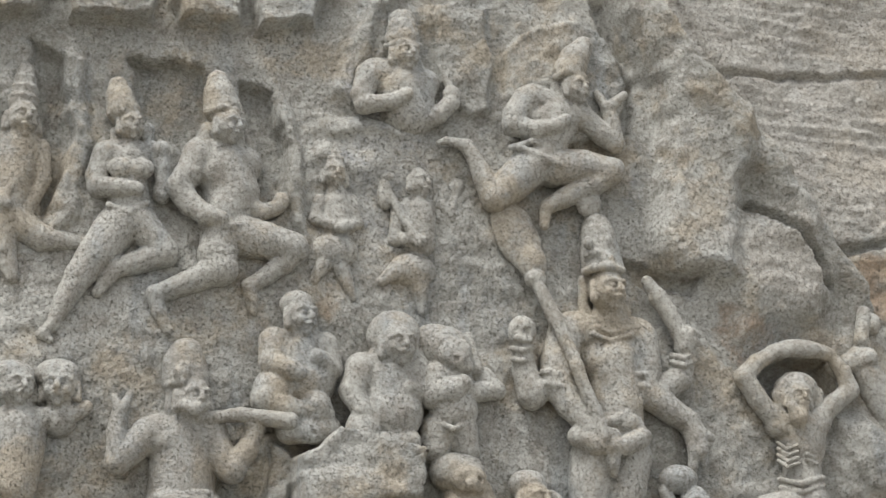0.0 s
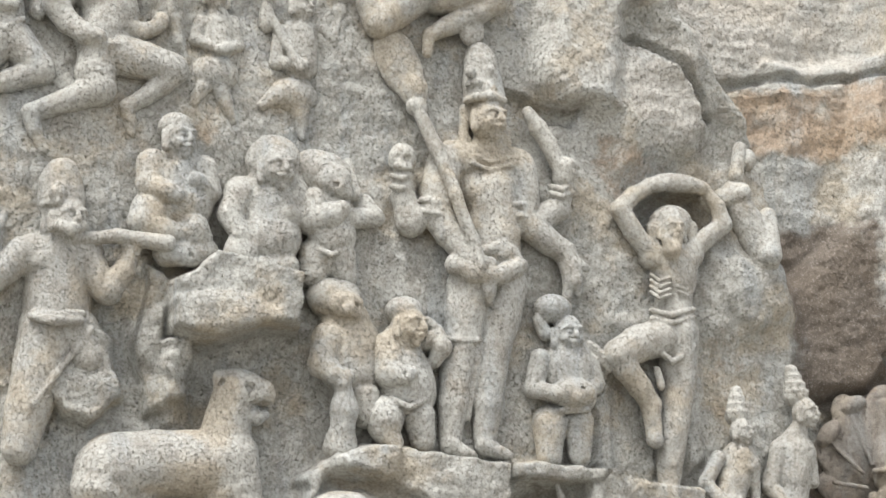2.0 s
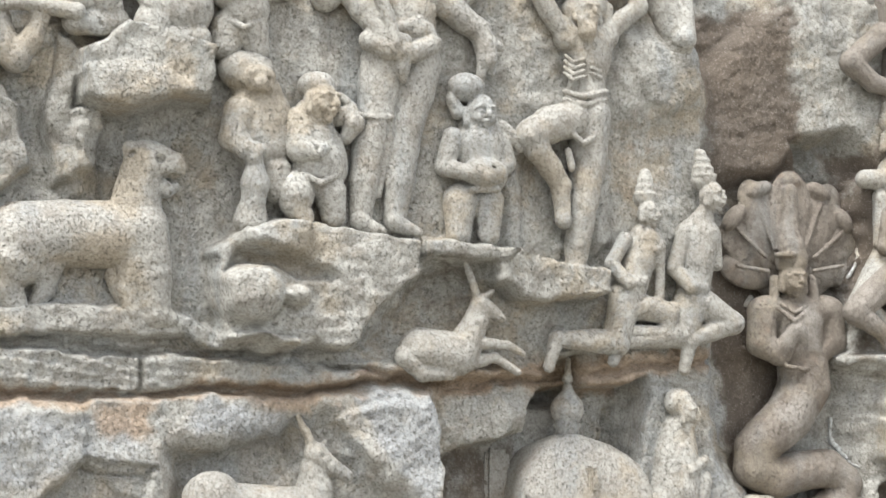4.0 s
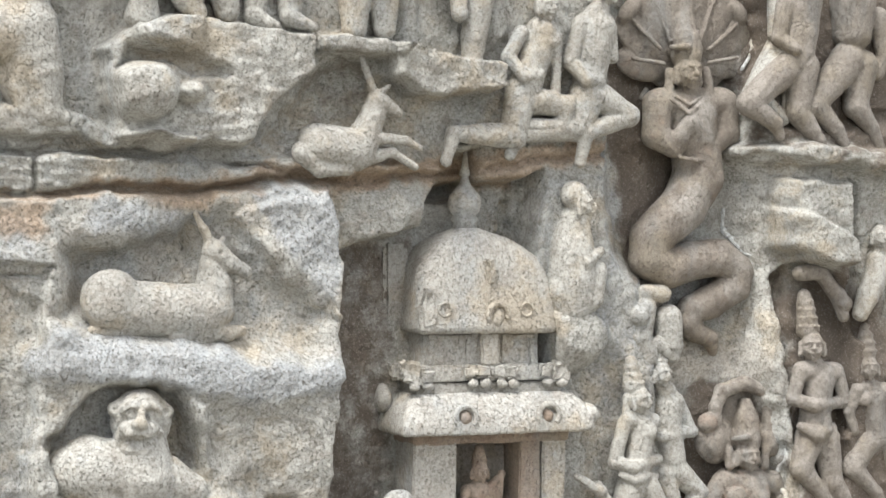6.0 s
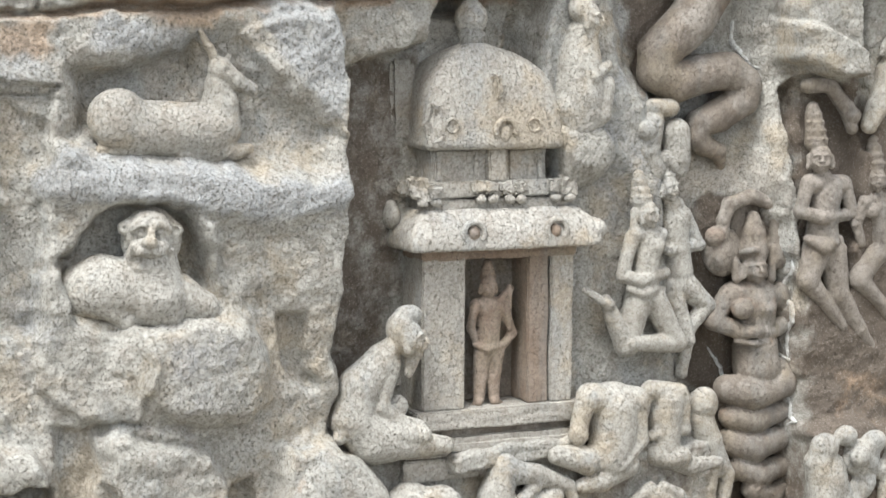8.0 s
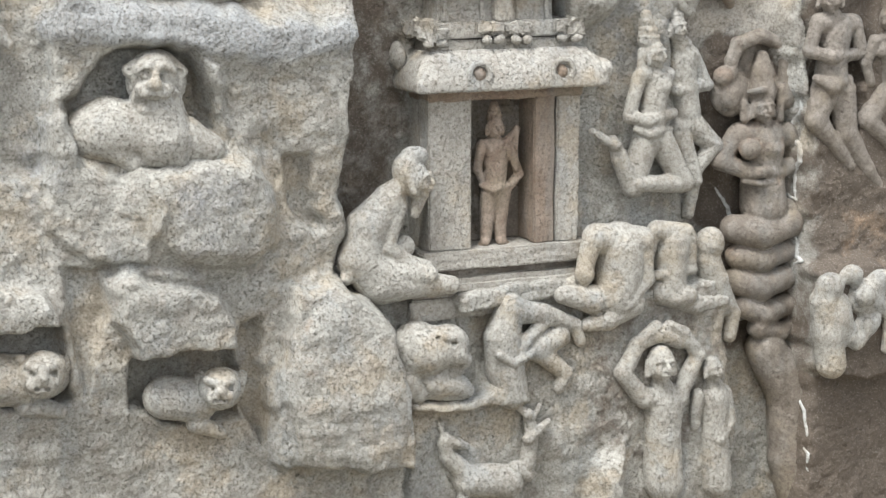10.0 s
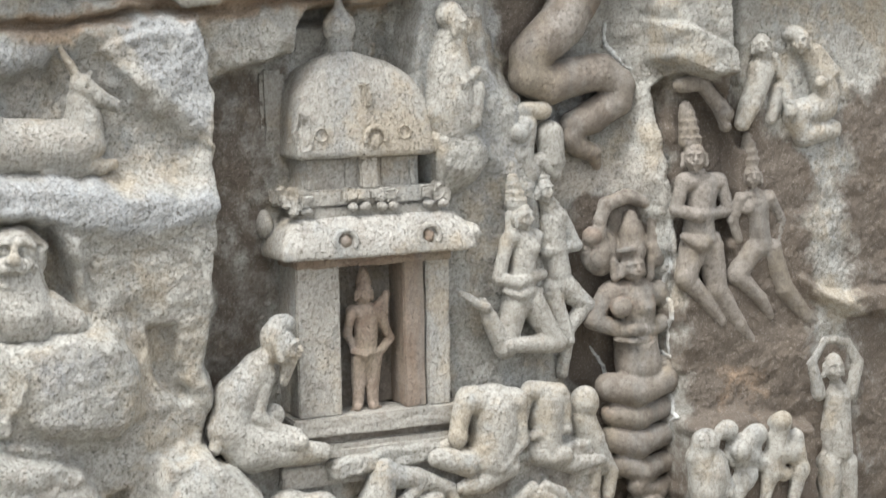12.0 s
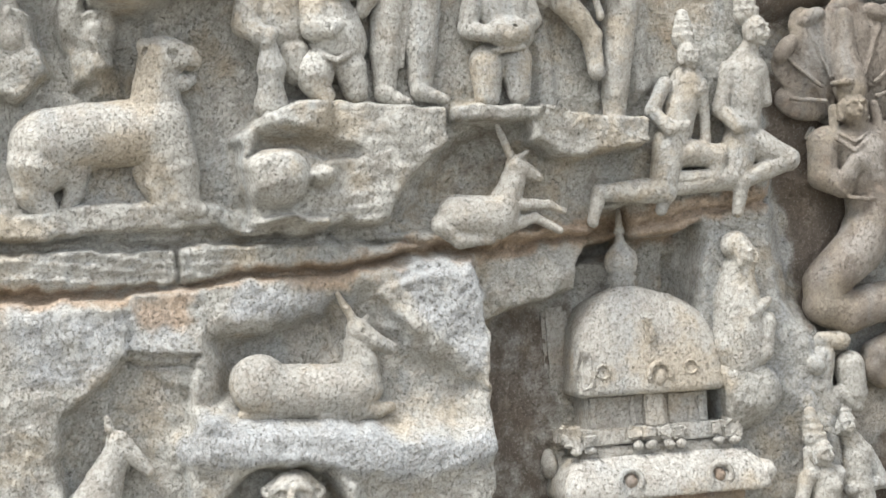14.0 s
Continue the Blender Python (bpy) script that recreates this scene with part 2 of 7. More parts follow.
# sunk panel
raise_rock(-0.16, 0.018, (-3.97, 11.1), (-3.4, 11.12), (-3.34, 10.71), (-3.5, 10.39), (-3.67, 10.51), (-3.81, 10.62))
raise_rock(-0.16, 0.018, (-3.12, 11.05), (-2.87, 10.97), (-2.78, 10.52), (-2.8, 9.96), (-3.02, 9.95), (-2.98, 10.46))
raise_rock(-0.12, 0.026, (-4.66, 11.18), (-4.46, 11.02), (-4.3, 10.5), (-4.37, 10.01), (-4.47, 9.78), (-4.55, 10.34))
# fold
raise_rock(0.07, 0.030, (-4.46, 11.06), (-4.28, 11.04), (-4.17, 10.34), (-4.26, 9.8), (-4.39, 9.6), (-4.36, 10.36))
raise_rock(0.07, 0.030, (-2.86, 10.97), (-2.71, 10.81), (-2.59, 10.18), (-2.62, 9.69), (-2.73, 10.17))
raise_rock(0.06, 0.034, (-2.39, 11.03), (-2.32, 11.37), (-2.16, 11.67), (-2.01, 11.99), (-1.87, 12), (-2.1, 11.58), (-2.22, 11.24), (-2.27, 10.9))
raise_rock(0.06, 0.034, (0.55, 7.53), (0.68, 7.62), (0.74, 6.94), (0.62, 6.89))
raise_rock(0.05, 0.035, (1.34, 7.67), (1.46, 7.72), (1.48, 7.07), (1.36, 6.98))
raise_rock(0.05, 0.032, (-2.68, 7.61), (-2.58, 7.62), (-2.52, 7.15), (-2.63, 7.12))
# quarry block
raise_rock(0.2, 0.021, (-4.5, 11.76), (-3.85, 11.84), (-3.79, 11.43), (-4.39, 11.33))
raise_rock(0.2, 0.021, (-3.75, 11.85), (-3.15, 11.93), (-3.13, 11.47), (-3.61, 11.42))
raise_rock(0.2, 0.021, (-3.05, 11.95), (-2.5, 12.02), (-2.59, 11.51), (-3, 11.45))
raise_rock(0.2, 0.021, (-5.11, 11.68), (-4.6, 11.74), (-4.6, 11.38), (-5.07, 11.29))
# pilaster
raise_rock(0.08, 0.021, (-1.65, 11.79), (-1.23, 11.79), (-1.19, 10.95), (-1.37, 10.87), (-1.6, 11.12))
# halo slab
raise_rock(0.09, 0.019, (-1.05, 11.47), (-0.87, 11.69), (-0.58, 11.8), (-0.26, 11.74), (-0.07, 11.49), (-0.06, 11.15), (-0.23, 10.84), (-0.51, 10.71), (-0.83, 10.73), (-1.03, 10.94), (-1.08, 11.22))
# ledge under the bust
raise_rock(0.05, 0.077, (-2.5, 10.68), (-1.77, 10.7), (-1.58, 10.56), (-1.57, 10.05), (-1.98, 10.24), (-2.54, 10.44))
# ledge
raise_rock(0.06, 0.034, (-2.53, 10.83), (-2.38, 10.77), (-1.77, 10.75), (-1.77, 10.68), (-2.46, 10.63))
# dressed block under the dwarfs
raise_rock(0.40, 0.022, (-2.67, 8.11), (-2.35, 8.31), (-1.71, 8.22), (-1.72, 7.84), (-2.16, 7.78), (-2.41, 7.7), (-2.63, 7.74))
# rough post
raise_rock(0.14, 0.024, (-2.68, 7.71), (-2.45, 7.71), (-2.49, 7.31), (-2.74, 7.18), (-2.85, 7.7), (-2.83, 8.26), (-2.66, 8.15))
# hollow under block
raise_rock(-0.12, 0.100, (-2.43, 7.7), (-1.73, 7.8), (-1.76, 7.44), (-2.2, 7.34), (-2.39, 7.09), (-2.48, 7.4))
# boulder at the bearer's hip
raise_rock(0.26, 0.033, (-3.5, 7.31), (-3.38, 7.59), (-3.18, 7.8), (-3.01, 7.73), (-2.91, 7.3), (-3.16, 7.1))
# hollow behind raised arms
raise_rock(-0.16, 0.026, (0.95, 9), (1.2, 9.19), (1.54, 9.18), (1.6, 8.9), (1.43, 8.98), (1.29, 9.01), (1.12, 8.93), (1.05, 8.79))
# brow of rock
raise_rock(0.1, 0.115, (1.52, 8.76), (2.19, 8.63), (2.33, 8.23), (1.97, 8.03), (1.63, 8.01), (1.46, 8.31))
# rock table
raise_rock(0.26, 0.029, (-1.44, 6.96), (-1.06, 7.04), (-0.15, 6.98), (-0.12, 6.73), (-0.45, 6.43), (-0.65, 6.17), (-1.03, 6.11), (-1.56, 6.21), (-1.65, 6.77))
# rock lip
raise_rock(0.16, 0.024, (-1.46, 6.98), (-1.23, 7.06), (-1.01, 7.01), (-1.04, 6.8), (-1.43, 6.85))
# stone shelf
raise_rock(0.34, 0.018, (0.49, 6.94), (1.41, 6.86), (1.39, 6.63), (0.63, 6.59), (0.51, 6.72))
raise_rock(0.24, 0.020, (-0.11, 6.98), (0.53, 6.97), (0.51, 6.85), (-0.07, 6.84))
# hollow under table
raise_rock(-0.16, 0.034, (-1.46, 6.78), (-1.05, 6.76), (-0.79, 6.65), (-1.05, 6.6), (-1.22, 6.71), (-1.58, 6.61))
# hollow
raise_rock(-0.15, 0.074, (-0.06, 6.69), (0.24, 6.83), (0.42, 6.67), (0.25, 6.33), (-0.18, 6.23), (-0.44, 6.22))
# shelf under the lion
raise_rock(0.16, 0.019, (-4.45, 6.3), (-3.16, 6.35), (-2.13, 6.38), (-1.85, 6.32), (-1.57, 6.25), (-1.03, 6.18), (-1.03, 6.07), (-1.56, 6.13), (-2.12, 6.19), (-3.07, 6.15), (-4.44, 6.14))
# crack
raise_rock(-0.07, 0.012, (-4.43, 6.09), (-3.07, 6.14), (-1.92, 6.11), (-0.61, 6.05), (-0.61, 6), (-1.92, 6.06), (-3.07, 6.07), (-4.43, 6.04))
# flat course
raise_rock(0.14, 0.016, (-4.13, 6.02), (-3.05, 6.06), (-2.13, 6.06), (-2.11, 5.81), (-3.04, 5.79), (-4.11, 5.76))
raise_rock(0.17, 0.021, (-2.1, 6.05), (-1, 6.07), (-0.25, 5.96), (-0.25, 5.93), (-1.42, 5.84), (-2.09, 5.81))
# long crack
raise_rock(-0.07, 0.012, (-4.11, 5.73), (-2.13, 5.8), (-1.42, 5.85), (-0.25, 5.96), (0.64, 5.98), (1.37, 6.08), (2.49, 6.24), (2.49, 6.18), (1.37, 6.03), (0.64, 5.93), (-0.25, 5.91), (-1.42, 5.79), (-2.13, 5.74), (-4.11, 5.68))
# pecked band
raise_rock(0.15, 0.03, (-0.68, 6.06), (0.01, 6.09), (1.09, 6.03), (0.63, 5.99), (-0.25, 5.98))
# lower rock body
raise_rock(0.2, 0.05, (-5.09, 5.82), (-3.27, 5.73), (-1.71, 5.8), (0.02, 5.87), (0.14, 5.21), (0.15, 4.63), (0.15, 4.7), (0.09, 4.08), (-0.01, 3.41), (0.04, 3.07), (-0.03, 2.74), (0.22, 2.58), (0.35, 2.29), (0.47, 1.82), (0.5, 1.27), (0.54, 0.02), (-5.14, 0.93))
# niche of the resting deer
raise_rock(-0.17, 0.13, (-1.87, 5.35), (-1.49, 5.42), (-1.01, 5.6), (-0.79, 5.63), (-0.51, 5.27), (0, 4.98), (-0.12, 4.66), (-1.02, 4.76), (-1.74, 4.8), (-1.91, 4.94))
# deep shelter under the brow
raise_rock(-0.12, 0.05, (-1.87, 5.33), (-1.49, 5.4), (-1.01, 5.58), (-0.95, 5.35), (-1.2, 5.1), (-1.8, 5.0))
# ledge
raise_rock(0.1, 0.09, (-2.17, 4.7), (-1.93, 4.88), (-1.1, 4.76), (0.13, 4.61), (0.16, 4.45), (-0.39, 4.26), (-1.1, 4.4), (-1.67, 4.5), (-2.17, 4.51))
# den of the upper lion
raise_rock(-0.26, 0.05, (-1.99, 4.12), (-1.63, 4.46), (-1.1, 4.44), (-0.98, 4.12), (-0.94, 3.8), (-1.44, 3.66), (-1.92, 3.76), (-2.01, 3.97))
# bulge
raise_rock(0.1, 0.101, (-1.52, 3.67), (-0.66, 3.62), (-0.53, 3.11), (-0.66, 2.91), (-1.45, 2.97))
# groove
raise_rock(-0.14, 0.035, (-0.44, 3.61), (-0.27, 3.6), (-0.14, 3.08), (-0.23, 3.05), (-0.4, 3.27))
# den of the lower lion
raise_rock(-0.24, 0.03, (-1.58, 2.24), (-0.8, 2.28), (-0.8, 1.73), (-1.24, 1.69), (-1.63, 1.85))
# den
raise_rock(-0.24, 0.03, (-3, 2.58), (-2.12, 2.52), (-2.09, 1.99), (-3.02, 2.03))
# jutting block
raise_rock(0.14, 0.029, (-1.79, 2.88), (-1.01, 2.69), (-0.85, 2.43), (-0.83, 2.25), (-1.56, 2.22), (-1.74, 2.55))
raise_rock(0.14, 0.029, (-3.09, 2.99), (-2.22, 2.8), (-2.11, 2.58), (-2.14, 2.52), (-3.11, 2.58))
# upright groove
raise_rock(-0.16, 0.025, (-0.79, 2.42), (-0.65, 2.45), (-0.55, 1.58), (-0.64, 1.46), (-0.77, 1.78))
# groove
raise_rock(-0.1, 0.034, (-2.06, 2.96), (-1.7, 2.93), (-1.78, 2.55), (-1.89, 2.23), (-1.97, 1.99), (-2.04, 2.58))
# niche of the young deer
raise_rock(-0.14, 0.04, (-2.93, 4.89), (-2.53, 5.24), (-2.02, 5.17), (-2.15, 3.6), (-2.99, 3.68))
# notch
raise_rock(-0.12, 0.017, (-2.5, 5.31), (-2, 5.27), (-2.02, 5.17), (-2.51, 5.21))
# shrine alcove
raise_rock(-0.4, 0.03, (0.14, 5.38), (0.49, 5.5), (0.82, 5.57), (0.86, 5.71), (0.94, 5.89), (1.51, 5.97), (1.86, 6.02), (1.79, 5.12), (1.93, 4.77), (1.97, 3.92), (2.1, 2.65), (0.96, 2.47), (0.04, 2.6), (0.09, 4.08))
# overhang above the alcove
raise_rock(0.06, 0.07, (0.07, 5.86), (0.63, 5.87), (0.83, 5.68), (0.61, 5.5), (0.26, 5.46), (0.12, 5.59))
# wall behind the couple
raise_rock(-0.08, 0.088, (2.05, 4.44), (2.44, 4.65), (3.19, 3.87), (3.49, 2.54), (2.43, 2.63), (2.07, 2.75))
# hollow behind the finial
raise_rock(-0.3, 0.051, (1.02, 6.19), (1.31, 6.19), (1.32, 5.8), (0.97, 5.79))
# slot
raise_rock(-0.1, 0.013, (1.62, 5.51), (1.66, 5.8), (1.74, 5.83), (1.77, 5.5), (1.73, 5.33))
# right boulder
raise_rock(0.16, 0.085, (3.88, 6.46), (4.12, 5.36), (4.11, 3.76), (4.18, 1.57), (4.18, -0.04), (11.66, -1.35), (11.17, 6.52))
# jutting block
raise_rock(0.16, 0.028, (3.88, 5.82), (4.54, 5.58), (4.58, 5.16), (4.26, 5.33), (3.96, 5.47))
# arched niche
raise_rock(-0.2, 0.023, (4, 5.22), (4.18, 5.35), (4.42, 5.26), (4.62, 4.97), (4.67, 4.21), (4.54, 3.39), (4.18, 3.52), (4.07, 4.38))
# dressed face
raise_rock(0.16, 0.025, (3.9, 6.01), (4.57, 6.01), (4.64, 5.28), (4.3, 5.35), (3.99, 5.46))
# upright slit
raise_rock(-0.14, 0.023, (4.55, 6), (4.67, 6), (4.77, 4.72), (4.67, 4.72))
# dressed ledge
raise_rock(0.12, 0.019, (3.5, 6.3), (5.06, 6.26), (7.12, 6.3), (7.12, 6.18), (5.07, 6.14), (3.72, 6.14))
# ledge
raise_rock(0.1, 0.022, (2.92, 6.32), (5.07, 6.05), (6.48, 6.04), (6.48, 6.29), (5.06, 6.29), (4.1, 6.31))
# upper right relief
raise_rock(0.05, 0.023, (3.67, 9.21), (5.84, 9.45), (5.8, 6.81), (4.1, 6.44), (3.67, 6.88))
# rough step
raise_rock(0.14, 0.036, (-0.6, 1.54), (-0.41, 2.64), (-0.01, 2.67), (0.4, 2.29), (0.47, 1.82), (0.49, 1.18), (-0.6, 1.32))
# pecked shelf
raise_rock(0.02, 0.05, (-0.69, 4.27), (0.13, 4.37), (0.09, 4.08), (0.04, 3.79), (-0.31, 3.81), (-0.52, 4.06))
# hollow
raise_rock(-0.04, 0.08, (-0.65, 3.82), (-0.44, 3.77), (-0.4, 3.44), (-0.61, 3.45))
# upright rib
raise_rock(0.08, 0.029, (-1.06, 4.37), (-0.93, 4.32), (-0.91, 3.8), (-1.01, 3.76))
# boat-shaped ledge
raise_rock(0.14, 0.040, (5.3, 3.56), (5.54, 3.44), (6.2, 3.42), (7.03, 3.51), (7.04, 3.1), (6.2, 3.2), (5.66, 3.28), (5.39, 3.4))
# facet
raise_rock(0.07, 0.020, (-2.18, 4.05), (-1.99, 4.05), (-1.96, 3.69), (-1.64, 3.57), (-1.48, 3.66), (-1.41, 3.34), (-1.53, 2.94), (-1.74, 2.96), (-2.2, 3.23))
raise_rock(0.06, 0.020, (-1.44, 3.62), (-0.7, 3.62), (-0.53, 3.44), (-0.49, 3.07), (-0.66, 2.87), (-1.25, 2.92), (-1.49, 3.18))
raise_rock(0.07, 0.020, (-1.7, 2.93), (-1.22, 2.86), (-0.93, 2.64), (-0.85, 2.43), (-0.83, 2.25), (-1.56, 2.22), (-1.74, 2.55))
raise_rock(0.08, 0.021, (-0.45, 2.65), (-0.23, 2.76), (0.03, 2.6), (0.35, 2.29), (0.47, 1.82), (0.5, 1.18), (-0.42, 1.3), (-0.51, 1.92))
raise_rock(0.05, 0.020, (-3.27, 5.65), (-2.51, 5.68), (-2.5, 5.31), (-2, 5.26), (-2.03, 5.02), (-2.53, 5.25), (-2.93, 4.89), (-3.01, 4.07), (-4.45, 4.19), (-4.38, 5.71))
raise_rock(0.06, 0.020, (-0.74, 5.63), (-0.49, 5.74), (0.02, 5.8), (0.12, 5.21), (0.14, 4.88), (-0.35, 5.16), (-0.55, 5.42))
# ragged ledge
raise_rock(0.22, 0.041, (4.16, 2.43), (4.6, 2.46), (5.34, 2.33), (5.45, 1.5), (4.61, 1.41), (4.21, 1.56))
# bowl of the bottom shelf
raise_rock(0.12, 0.021, (0.49, 1.68), (1.45, 1.67), (1.55, 1.52), (0.49, 1.57))
# stone terrace
raise_rock(0.2, 0.021, (0.95, 2.48), (2.03, 2.52), (2.04, 2.34), (0.96, 2.3))
# wall below the terrace
raise_rock(0.12, 0.026, (1.34, 2.27), (3.45, 2.36), (3.67, -0.48), (0.56, 0.02), (0.54, 1.63), (1.25, 1.64))
# foot rock
raise_rock(0.2, 0.094, (2.23, 0.94), (2.39, 1.11), (2.45, -0.09), (2.03, -0.02))
# weathered courses above the cleft
strata(0.12, 0.02, 0.15, (0.62, 13.17), (4.15, 13.68), (3.71, 9.96), (2.05, 9.96), (1.29, 10.9), lean=0)
# weathered courses
strata(0.1, 0.02, 0.12, (2.12, 11.29), (4.85, 11.64), (4.75, 10.56), (1.77, 10.24), lean=0)
# layers in the rock table
strata(0.09, 0.04, 0.08, (-0.67, 6.78), (0.51, 6.89), (0.52, 6.43), (-0.36, 6.23), (-1.03, 6.08), (-1.52, 6.18), lean=0.12)
# layers by the long crack
strata(0.09, 0.035, 0.07, (-4.13, 6.1), (-0.69, 6.22), (1.09, 6.13), (2.49, 6.37), (2.49, 5.93), (-0.25, 5.83), (-4.1, 5.63), lean=0.02)
# hewn ledge layers
strata(0.06, 0.03, 0.07, (-0.69, 4.32), (0.22, 4.37), (0.13, 4), (-0.65, 4.07), lean=-0.05)
boss(-1.4, 6.5, 0.25, 0.23, 0.26, 0)  # round stone
boss(-1.07, 6.5, 0.11, 0.08, 0.18, 0)  # small stone
boss(2.1, 4.73, 0.34, 0.29, 0.22, 0)  # rock seat of the monk
boss(1.91, 8.79, 0.4, 0.72, 0.1, 10)  # swell
boss(-1.12, 3.24, 0.65, 0.49, 0.08, 0)  # swell
boss(-0.02, 1.87, 0.51, 0.77, 0.1, 0)  # swell
boss(-2.31, 7.72, 0.6, 0.32, 0.08, 0)  # swell
# stains: rust along the cracks, slate-grey rain marks, dark brown and pale patches
stain_or_shade("umber", 0.95, 0.24, (4.14, 3.74), (5.02, 3.7), (5.96, 0.5), (4.22, 0.71))
stain_or_shade("umber", 0.5, 0.18, (1.98, 2.39), (3.51, 2.36), (3.62, 0.79), (2.06, 0.99))
# brown over the alcove left of the shrine: its shade put into the colour
stain_or_shade("umber", 0.7, 0.12, (0.13, 5.36), (0.49, 5.48), (0.85, 5.49), (0.67, 4.06), (0.76, 3.71), (0.49, 2.78), (0.13, 2.81), (0.13, 4.08))
# brown along the undercut below the shoulder, then over the hollow by the table
stain_or_shade("umber", 0.6, 0.07, (-0.18, 9.89), (0.25, 9.73), (0.55, 9.76), (0.5, 9.65), (0.1, 9.61))
stain_or_shade("umber", 0.45, 0.17, (-0.03, 6.98), (0.51, 6.89), (0.25, 6.33), (-0.18, 6.23))
stain_or_shade("slate", 0.7, 0.16, (-3.26, 6.79), (-2.66, 6.95), (-2.27, 6.89), (-2.34, 6.69), (-3.18, 6.65))
stain_or_shade("slate", 0.55, 0.20, (-1.44, 3.62), (-0.7, 3.58), (-0.66, 2.95), (-1.41, 2.97))
stain_or_shade("slate", 0.5, 0.22, (-0.18, 10.8), (0.19, 10.75), (0.13, 9.9), (-0.19, 9.87))
stain_or_shade("ochre", 0.5, 0.18, (0.6, 9.68), (1.31, 9.47), (0.86, 8.88), (0.49, 9.12))
stain_or_shade("ochre", 0.45, 0.17, (-0.41, 2.6), (-0.23, 2.63), (-0.25, 1.36), (-0.42, 1.39))
stain_or_shade("ochre", 0.55, 0.19, (4.43, 2.92), (4.95, 2.87), (5.01, 2.42), (4.49, 2.47))
stain_or_shade("ochre", 0.45, 0.18, (1.53, 8.13), (2.02, 8.08), (1.77, 7.35), (1.53, 7.42))
stain_or_shade("ochre", 1, 0.12, (-4.12, 5.84), (-2.13, 5.81), (-1.42, 5.87), (-0.25, 6.06), (0.63, 6.07), (1.37, 6.19), (2.49, 6.37), (2.49, 6.12), (1.38, 5.93), (-0.25, 5.83), (-1.41, 5.74), (-4.1, 5.63))
stain_or_shade("ochre", 0.8, 0.12, (-2.51, 5.75), (-1.93, 5.77), (-1.96, 5.42), (-2.46, 5.49))
stain_or_shade("ochre", 0.75, 0.14, (1.87, 10.16), (2.94, 10.32), (3.64, 10.39), (3.59, 9.73), (2.45, 9.62), (2.05, 9.68))
stain_or_shade("ochre", 0.5, 0.12, (-2.51, 9.49), (-2.26, 9.55), (-2.25, 9.2), (-2.58, 9.18))
stain_or_shade("ochre", 0.45, 0.12, (-3.58, 9.02), (-3.3, 9), (-3.33, 8.79), (-3.53, 8.77))
stain_or_shade("umber", 1, 0.18, (2.2, 9.04), (3.13, 9.14), (3.24, 8.13), (3.46, 7.64), (2.47, 7.57), (2.31, 8.32))
stain_or_shade("umber", 0.95, 0.13, (2.49, 6.37), (2.69, 6.02), (2.7, 5.15), (3.31, 5.16), (3.51, 6.23), (3.62, 7.24), (2.53, 7.26))
stain_or_shade("umber", 1, 0.14, (3.19, 3.96), (3.39, 4.41), (3.88, 4.3), (4.07, 3.45), (4.22, 1.61), (3.57, 1.68), (3.31, 3.21))
stain_or_shade("umber", 0.85, 0.19, (4.14, 3.08), (4.83, 3.03), (5.72, 2.07), (5.87, -0.02), (4.28, 0.2))
stain_or_shade("umber", 1, 0.28, (4.01, 5.22), (4.59, 5.3), (5.4, 4.56), (5.42, 3.03), (5.81, 1.25), (4.18, 1.47), (4.11, 3.76))
stain_or_shade("umber", 0.9, 0.30, (5.64, 5.03), (6.98, 5.74), (8.35, 4.16), (8.47, 0.9), (5.93, 1.24))
stain_or_shade("umber", 0.95, 0.28, (3.52, 8.02), (5.81, 8.2), (5.86, 6.02), (3.66, 6.3))
stain_or_shade("umber", 1, 0.06, (4.06, 1.59), (4.38, 1.51), (4.91, 1.23), (5.73, 0.85), (5.85, -0.76), (4.19, -0.50))
stain_or_shade("pale", 0.45, 0.24, (-4.01, 5.76), (-1.71, 5.8), (0.02, 5.84), (0.15, 5.05), (0.12, 4.39), (-1.77, 4.61), (-4.04, 5.15))
stain_or_shade("pale", 0.4, 0.24, (-3.23, 3.8), (-0.74, 3.71), (0.04, 4.25), (-0.06, 2.74), (0.49, 2.08), (0.49, 1.18), (-3.34, 1.66))
stain_or_shade("umber", 0.9, 0.19, (4.12, 2.94), (5.78, 3), (6.19, 1.2), (4.18, 1.47))
stain_or_shade("slate", 0.9, 0.12, (-2.17, 4.7), (-1.93, 4.88), (-1.1, 4.76), (0.13, 4.61), (0.16, 4.45), (-0.39, 4.26), (-1.1, 4.4), (-1.67, 4.5), (-2.17, 4.51))
stain_or_shade("slate", 0.8, 0.12, (-0.67, 5.88), (0.05, 5.89), (0.13, 4.99), (-0.13, 5.04), (-0.47, 5.48))
stain_or_shade("slate", 0.8, 0.12, (-1.71, 5.76), (-0.9, 5.76), (-0.83, 5.64), (-1.25, 5.46), (-1.73, 5.48))
stain_or_shade("slate", 0.7, 0.12, (-3.27, 5.73), (-2.11, 5.66), (-2.02, 5.26), (-2.53, 5.21), (-3.3, 5.1))
stain_or_shade("slate", 0.6, 0.16, (-2.33, 4.1), (-2.06, 4.09), (-2, 3.53), (-2.35, 3.4))
stain_or_shade("slate", 0.5, 0.18, (2.03, 5.49), (2.89, 5.49), (3.13, 3.96), (2.41, 3.9))
stain_or_shade("slate", 0.6, 0.13, (2.49, 6.19), (2.74, 6.2), (2.75, 5.5), (2.55, 5.49))
stain_or_shade("slate", 0.5, 0.17, (-2.4, 11.45), (-1.69, 11.54), (-1.67, 9.69), (-2.51, 9.62))
